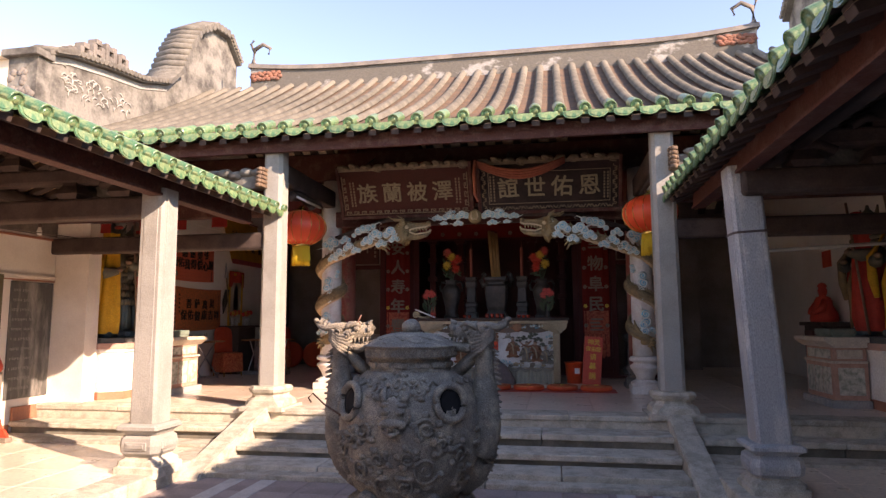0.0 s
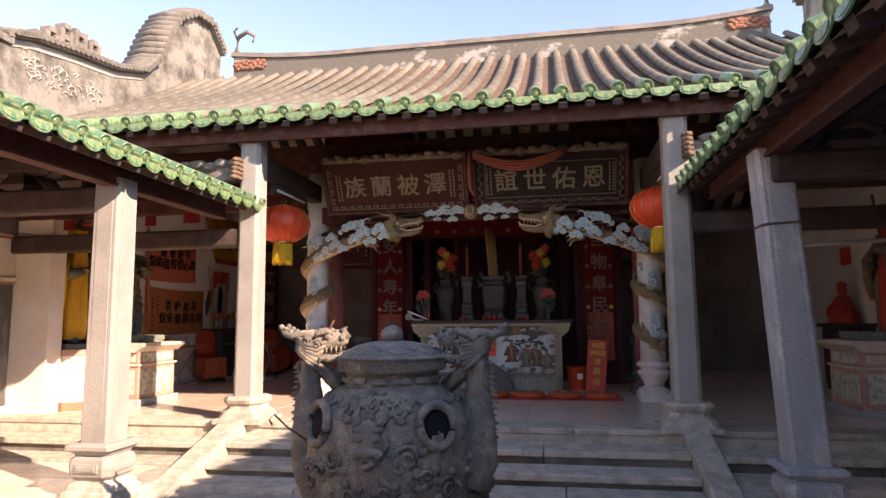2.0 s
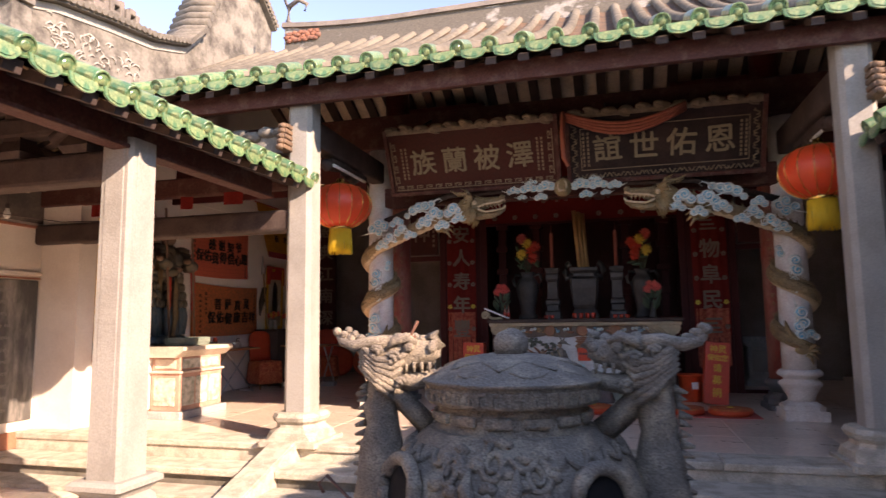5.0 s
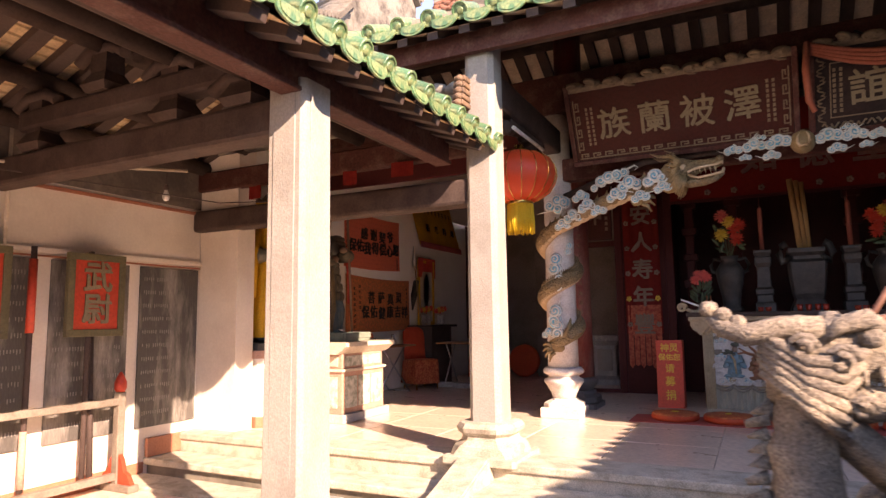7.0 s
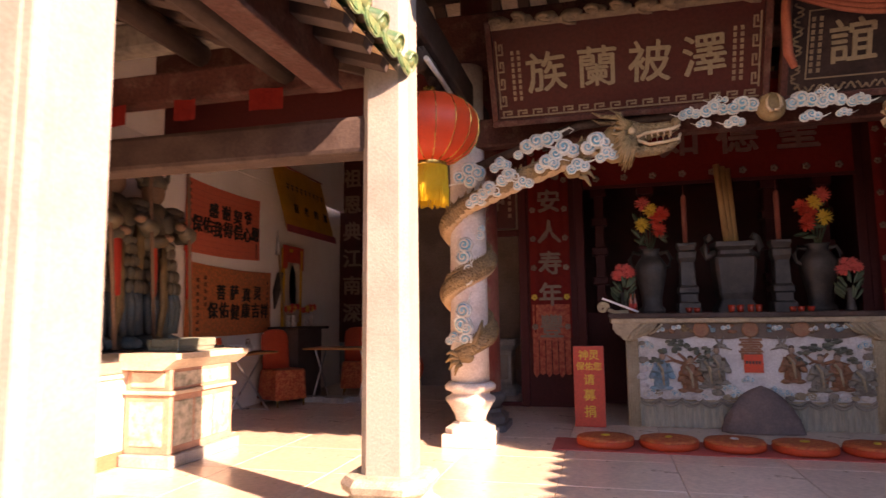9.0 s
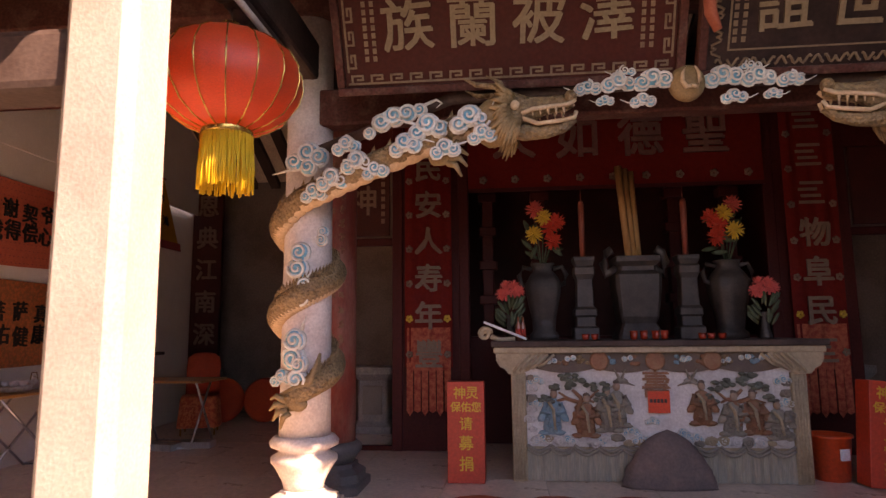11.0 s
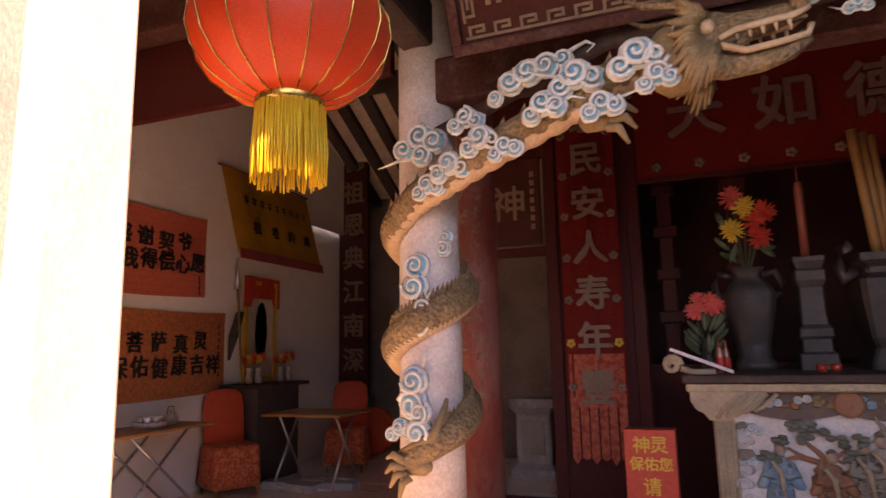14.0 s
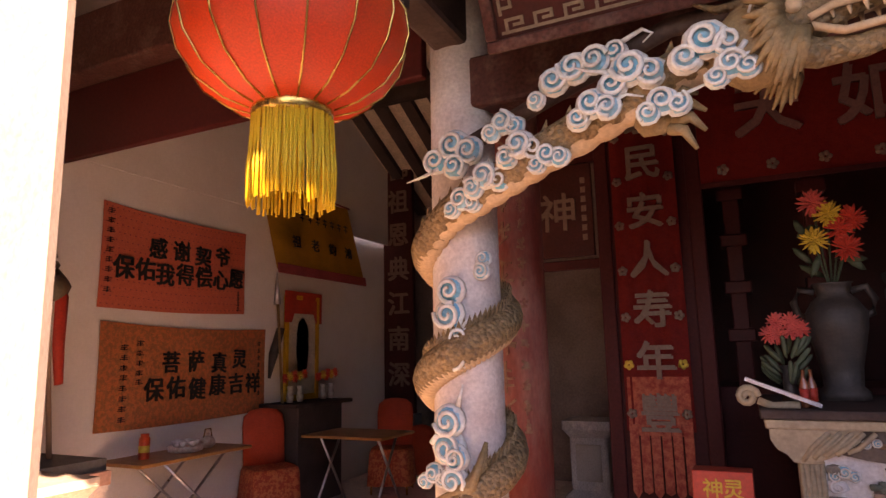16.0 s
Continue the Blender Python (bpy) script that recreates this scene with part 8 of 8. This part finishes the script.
part("body", bm, BUCKET, jar)
bm = NB()
lathe(bm, (0, 0, 0), [(0.0408, 0.05), (0.0408, 0.10)], 18)
part("label", bm, PETAL_Y, jar)
cab = thing("dark_cabinet", "dark wooden cabinet with a ledge against the wall", "cabinet", at=(0, 0, 0))
bm = NB()
box(bm, WL + 0.01, -6.28, 11.98, 12.72, HALL, 1.56, 0.01)
part("body", bm, RAFTER, cab)
bm = NB()
box(bm, WL + 0.01, -6.22, 11.86, 12.84, 1.562, 1.60, 0.008)
part("ledge", bm, DARK_WOOD, cab)
fr = thing("framed_picture", "gilt-framed pale picture draped with red cloth on the cabinet", "picture")
bm = NB()
for a, b, c, d in ((12.20, 12.25, 1.60, 2.72), (12.72, 12.77, 1.60, 2.72), (12.25, 12.72, 2.67, 2.72), (12.25, 12.72, 1.60, 1.66)):
    box(bm, WL + 0.03, WL + 0.07, a, b, c, d, 0.006)
part("frame", bm, ROBE_GOLD, fr)
bm = NB()
box(bm, WL + 0.03, WL + 0.05, 12.25, 12.72, 1.66, 2.67)
part("picture", bm, TABLE_TAN, fr)
bm = NB()
loft(bm, [[(WL + 0.062, 12.485 + r * 0.11 * math.cos(a), 2.15 + 0.33 * r * math.sin(a)) for a in [2 * math.pi * k / 20 for k in range(20)]] for r in (1, 0.3)])
part("pale_shape", bm, WHITE_PAPER, fr, "plain pale oval on the picture")
bm = NB()
loft(bm, [[(WL + 0.075 + 0.01 * math.sin(k), 12.16 + 0.65 * k / 12, z - 0.10 * (1 if k in (0, 1, 2, 10, 11, 12) else 0) * (1 if z < 2.6 else 0)) for k in range(13)] for z in (2.52, 2.66, 2.76)], close=False, caps=False)
part("red_drape", bm, ROBE_RED, fr)
for k, y in enumerate((12.12, 12.28, 12.68, 12.82)):
    v = thing("altar_flowers", "small bunch of red and yellow flowers on the cabinet", "flowers", "cabinet flowers", at=(-6.5, y, 1.60))
    bm = NB()
    lathe(bm, (0, 0, 0), [(0.03, 0), (0.04, 0.05), (0.025, 0.12), (0.035, 0.16)], 12)
    part("vase", bm, TEA, v)
    for q in range(3):
        bloom(v, (0.03 * (q - 1), 0.04 * (q - 1), 0.24 + 0.02 * q), 0.05, (PETAL_R, PETAL_Y, PETAL_R)[q], 90 + k * 3 + q)
sp = thing("ceremonial_spear", "ceremonial spear leaning on the wall with a hanging dark cloth", "spear")
bm = NB()
tube(bm, [(WL + 0.22, 11.98, HALL + 0.99), (WL + 0.03, 12.08, 2.85)], 0.014, 7)
part("shaft", bm, MANE, sp)
bm = NB()
tube(bm, [(WL + 0.06, 12.06, 2.6), (WL + 0.03, 12.08, 2.95)], [0.04, 0.004], 6)
part("blade", bm, STEEL, sp)
bm = NB()
tube(bm, [(WL + 0.06, 12.12, 2.35), (WL + 0.08, 12.0, 2.1), (WL + 0.08, 11.94, 1.85)], [0.05, 0.06, 0.02], 8, squash=0.5)
part("cloth", bm, PEWTER, sp)
for k, (x, y) in enumerate(((-5.98, 13.95), (-5.40, 14.0))):
    c = thing("round_red_cushion", "round red cushion standing on edge at the back", "cushion", "stood cushions", at=(x, y, HALL + 0.30))
    c.rotation_euler = (radians(80), 0, 0)
    bm = NB()
    lathe(bm, (0, 0, 0), [(0.26, -0.07), (0.29, -0.05), (0.30, 0), (0.29, 0.05), (0.26, 0.07)], 28)
    part("pad", bm, CUSH, c)
for k, (x, y, a) in enumerate(((-6.0, 12.02, 10), (-5.7, 11.95, -8), (-5.40, 12.12, 5))):
    bm = NB()
    box(bm, -0.17, 0.17, -0.09, 0.09, 0, 0.07, 0.01, Matrix.Translation((x, y, HALL)) @ Matrix.Rotation(radians(a), 4, "Z"))
    whole("loose_stone", bm, GREY_STONE, "loose grey stone slab on the floor", "stone", "loose stones")

# ---- west gallery wall: tablets, trim, rack ----
SLATE = material("black_slate_tablet", (0.085, 0.08, 0.073), 0.6, (0.40, 0.365, 0.32), 2.2, 0.8, 40, 0.3, stretch=(1, 2.2, 0.5), sharp=(0.47, 0.68))
DARK_WALL_PLASTER = material("dark_wall_plaster", (0.10, 0.085, 0.075), 0.95, (0.26, 0.21, 0.17), 2.0, 0.7, 30, 0.2)
CARVED_TEXT = material("carved_script", (0.28, 0.26, 0.24), 0.8)
for k, (y0, y1) in enumerate(((4.10, 4.92), (5.02, 5.76), (5.90, 6.62), (6.74, 7.42))):
    t = thing("stone_tablet", "black slate wall tablet with rows of worn script", "tablet", "stone tablets")
    bm = NB()
    box(bm, -6.649, -6.63, y0, y1, 0.72, 2.22, 0.004)
    part("slab", bm, SLATE, t)
    bm = NB()
    rn = random.Random(k)
    for r in range(11):
        z = 2.12 - 0.125 * r
        for q in range(int((y1 - y0 - 0.08) / 0.024)):
            if rn.random() < 0.88 and not (y0 > 6.7 and q > 13):
                y = y0 + 0.04 + 0.024 * q
                h = rn.uniform(0.025, 0.04)
                box(bm, -6.632, -6.6285, y, y + 0.008, z - h, z)
    tagged(part("script", bm, CARVED_TEXT, t), kind="stuff")
for sd, xw in ((-1, -6.65), (1, mirror_x(-6.65))):
    s = 1 if sd < 0 else -1
    for nm, z0, z1, d, mt, lab in (("trim_red", 2.80, 2.83, 0.018, BRICK_RED, "thin red painted line"), ("trim_ledge", 2.27, 2.31, 0.03, PLASTER, "plaster ledge"), ("trim_line", 2.235, 2.25, 0.016, BRICK_RED, "thin red painted line"), ("soot_band", 2.86, 3.6, 0.006, DARK_WALL_PLASTER, "band of dark blotched plaster under the roof")):
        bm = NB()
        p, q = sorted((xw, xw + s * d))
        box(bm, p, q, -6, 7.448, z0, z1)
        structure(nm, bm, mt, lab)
    bm = NB()
    p, q = sorted((xw, xw + s * 0.012))
    box(bm, p, q, -6, 6.85, GALLERY, GALLERY + 0.13)
    structure("baseboard_gallery", bm, BRICK_RED, "brick-red tile skirting")
bm = NB()
box(bm, -6.638, -6.60, 6.86, 7.29, 0.45, 0.62, 0.004)
structure("baseboard_steps", bm, BRICK_RED, "brick-red tile skirting by the steps")
rack = thing("weapon_rack", "grey wooden rack with red finials holding ceremonial poles", "rack")
RACK_WOOD = material("grey_rack_wood", (0.17, 0.14, 0.11), 0.7, (0.28, 0.24, 0.19), 6, 0.6)
RX = -6.42
for z in (1.02, 0.40):
    bm = NB()
    box(bm, RX - 0.03, RX + 0.03, 4.2, 6.42, z - 0.03, z + 0.03, 0.008)
    part("rail", bm, RACK_WOOD, rack)
for y in (4.2, 6.42):
    bm = NB()
    box(bm, RX - 0.035, RX + 0.035, y - 0.035, y + 0.035, GALLERY + 0.05, 1.10, 0.008)
    part("post", bm, RACK_WOOD, rack)
    bm = NB()
    lathe(bm, (RX, y, 1.10), [(0.035, 0), (0.05, 0.03), (0.05, 0.08), (0.03, 0.13), (0.008, 0.17)], 12)
    part("finial", bm, SIGN, rack, "red pointed finial")
    bm = NB()
    box(bm, RX - 0.22, RX + 0.22, y - 0.05, y + 0.05, GALLERY, GALLERY + 0.06, 0.01)
    part("foot", bm, RACK_WOOD, rack)
    for q in (-1, 1):
        bm = NB()
        slab(bm, [(q * 0.036, 0.06), (q * 0.20, 0.06), (q * 0.15, 0.14), (q * 0.10, 0.16), (q * 0.07, 0.26), (q * 0.036, 0.30)], 0.04, Matrix(((1, 0, 0, RX), (0, 0, 1, y - 0.02), (0, 1, 0, GALLERY), (0, 0, 0, 1))))
        part("bracket", bm, SIGN, rack, "red scrolled bracket")
for y, two in ((5.66, True), (6.14, False), (5.1, True)):
    p = thing("ceremonial_pole", "ceremonial pole, black with red sleeve, standing in the rack", "pole", "ceremonial poles")
    bm = NB()
    tube(bm, [(RX - 0.06, y, 0.43), (RX - 0.12, y + 0.04, 2.30)], 0.022, 10)
    part("shaft", bm, RAFTER, p)
    if two:
        bm = NB()
        tube(bm, [(RX - 0.098, y + 0.025, 1.62), (RX - 0.117, y + 0.037, 2.2)], 0.031, 10)
        part("sleeve", bm, SIGN, p)
        bm = NB()
        tube(bm, [(RX - 0.061, y, 0.46), (RX - 0.074, y + 0.008, 0.88)], 0.026, 10)
        part("lower_sleeve", bm, PINK, p)
FRAME_G = material("green_brown_frame", (0.11, 0.10, 0.055), 0.6, (0.17, 0.14, 0.07), 10, 0.5)
for y0, txt in ((5.95, "武尉"), (4.99, "文丞")):
    p = thing("procession_board", "red procession board with ochre characters in a green-brown frame", "sign", "procession boards")
    xb = -6.50
    bm = NB()
    box(bm, xb - 0.02, xb + 0.01, y0 + 0.05, y0 + 0.47, 1.63, 2.23)
    part("board", bm, SIGN, p)
    bm = NB()
    for a, b, c, d in ((y0, y0 + 0.52, 1.58, 1.64), (y0, y0 + 0.52, 2.22, 2.28), (y0, y0 + 0.06, 1.64, 2.22), (y0 + 0.46, y0 + 0.52, 1.64, 2.22)):
        box(bm, xb - 0.025, xb + 0.022, a, b, c, d, 0.006)
    part("frame", bm, FRAME_G, p)
    bm = NB()
    for k, ch in enumerate(txt):
        write(bm, ch, Matrix.Translation((xb + 0.012, y0 + 0.26, 2.08 - 0.27 * k)) @ Matrix(((0, 0, 1, 0), (1, 0, 0, 0), (0, 1, 0, 0), (0, 0, 0, 1))), 0.27, 0.012)
    part("lettering", bm, PALE_GILT, p)
    bm = NB()
    tube(bm, [(xb - 0.05, y0 + 0.26, 1.60), (RX - 0.06, y0 + 0.26, 0.43)], 0.025, 10)
    part("handle", bm, RAFTER, p)
# red cloth bits and string of lights in the roof frame
cl = thing("red_roof_cloths", "torn red cloth strips tied in the roof timbers", "cloth")
for k, (x, y, z, w) in enumerate(((-4.25, 7.35, 2.98, 0.22), (-4.75, 7.34, 2.96, 0.15), (-5.3, 7.35, 2.97, 0.2), (-5.9, 7.36, 2.95, 0.16))):
    bm = NB()
    loft(bm, [[(x + w * q / 6, y - 0.01 * math.sin(q + k), z - 0.02 * q % 3 * 0.01 + zz) for q in range(7)] for zz in (-0.06, 0.0, 0.07)], close=False, caps=False)
    part("strip", bm, CLOTH_RED, cl)
bm = NB()
tube(bm, [(-6.7, 4.2, 2.95), (-6.3, 5.1, 2.80), (-5.9, 5.9, 2.75), (-5.6, 6.7, 2.72), (-5.3, 7.35, 2.82)], 0.005, 5)
whole("light_string", bm, RAFTER, "thin dark string of small lights under the roof", "cable")
bm = NB()
tube(bm, [(-6.62, 5.52, 2.31), (-6.62, 5.52, 3.3)], 0.014, 8)
whole("wall_conduit", bm, TABLE_TAN, "thin painted conduit running up the gallery wall", "conduit")
bm = NB()
tube(bm, [(-6.55, 5.0, 2.86), (-5.9, 6.6, 3.02)], 0.014, 8)
whole("thin_rod", bm, TABLE_TAN, "pale thin rod tied below the gallery roof timbers", "rod")
bulb = thing("bare_bulb", "unlit bare light bulb hanging from a thin wire", "lamp")
bm = NB()
tube(bm, [(-6.1, 6.55, 3.02), (-6.1, 6.55, 2.90)], 0.004, 5)
part("wire", bm, RAFTER, bulb)
bm = NB()
lathe(bm, (-6.1, 6.55, 2.76), [(0.004, 0.0), (0.022, 0.008), (0.032, 0.03), (0.030, 0.055), (0.016, 0.085), (0.016, 0.10)], 14)
part("glass", bm, TUBE_WHITE, bulb)
bm = NB()
lathe(bm, (-6.1, 6.55, 2.86), [(0.018, 0.0), (0.02, 0.01), (0.018, 0.045), (0.008, 0.05)], 12)
part("socket", bm, RAFTER, bulb)
# draped cloth over the second plaque
dr = thing("draped_cloth", "orange-red cloth swag draped over the black plaque", "cloth")
DRAPE = material("draped_orange_cloth", (0.34, 0.10, 0.06), 0.8, (0.24, 0.06, 0.04), 12, 0.5, 90, 0.2)
bm = NB()
for k in range(4):
    tube(bm, [(-0.92 + 0.16 * t, 8.80 + 0.01 * k, 4.0 - 0.02 * k - (0.16 + 0.015 * k) * math.sin(math.pi * t / 8)) for t in range(9)], 0.02, 6)
part("swag", bm, DRAPE, dr)
bm = NB()
tube(bm, [(-0.93, 8.80, 4.02), (-0.95, 8.82, 3.8), (-0.94, 8.86, 3.52), (-0.90, 8.88, 3.42)], [0.05, 0.06, 0.06, 0.03], 8, squash=0.5)
part("tail", bm, DRAPE, dr)
# side altar in the east bay with a red-robed seated figure, and a red paper on the wall
sa = thing("side_altar", "dark wooden side altar cabinet against the plaster wall", "cabinet", at=(4.50, 11.05, HALL))
bm = NB()
box(bm, -0.18, 0.22, -0.42, 0.42, 0.08, 0.96, 0.01)
part("body", bm, DARK_WOOD, sa)
bm = NB()
box(bm, -0.24, 0.225, -0.48, 0.48, 0.96, 1.02, 0.012)
part("top", bm, DARK_WOOD, sa)
for y in (-0.21, 0.21):
    bm = NB()
    box(bm, -0.197, -0.181, y - 0.18, y + 0.18, 0.16, 0.88, 0.006)
    part("door", bm, RED_WOOD, sa)
for y in (-0.36, 0.36):
    bm = NB()
    box(bm, -0.17, 0.20, y - 0.05, y + 0.05, 0.0, 0.08, 0.008)
    part("foot", bm, DARK_WOOD, sa)
bm = NB()
lathe(bm, (4.48, 11.05, HALL + 1.02), [(0.20, 0.0), (0.21, 0.05), (0.19, 0.16), (0.14, 0.26), (0.13, 0.34), (0.10, 0.40), (0.05, 0.42), (0.065, 0.46), (0.07, 0.51), (0.055, 0.56), (0.075, 0.575), (0.05, 0.62), (0.01, 0.64)], 18)
for q in (-1, 1):
    tube(bm, [(4.46, 11.05 + q * 0.13, HALL + 1.37), (4.38, 11.05 + q * 0.19, HALL + 1.22), (4.30, 11.05 + q * 0.07, HALL + 1.17)], [0.05, 0.06, 0.04], 8)
whole("seated_statue", bm, ROBE_RED, "small red-robed seated statue on the side altar", "statue")
bm = NB()
loft(bm, [[(mirror_x(WL) - 0.006 - 0.004 * math.sin(k * 1.1), 11.26 + 0.062 * k, z) for k in range(7)] for z in (2.55, 2.69, 2.83)], close=False, caps=False)
whole("red_paper_charm", bm, NOTE_RED, "red paper charm pasted on the plaster wall", "paper")
# pole across the east bay
bm = NB()
tube(bm, [(2.5, 7.62, 2.46), (4.95, 7.62, 2.58)], 0.022, 8)
whole("bamboo_pole", bm, PALE_STONE, "pale pole laid across the east bay", "pole")

# neighbouring house over the wall
nh = thing("neighbour_house", "plain cream neighbouring house beyond the gable", "house", at=(-24, 24, 0))
CREAM_WALL = material("cream_render", (0.62, 0.55, 0.44), 0.9, (0.55, 0.48, 0.38), 0.5, 0.4)
bm = NB()
box(bm, -6, 6, -3, 3, 0, 12.4, 0.05)
part("wall", bm, CREAM_WALL, nh)
bm = NB()
box(bm, -6.3, 6.3, -3.3, 3.3, 12.4, 12.62, 0.03)
part("roof_slab", bm, CREAM_WALL, nh)
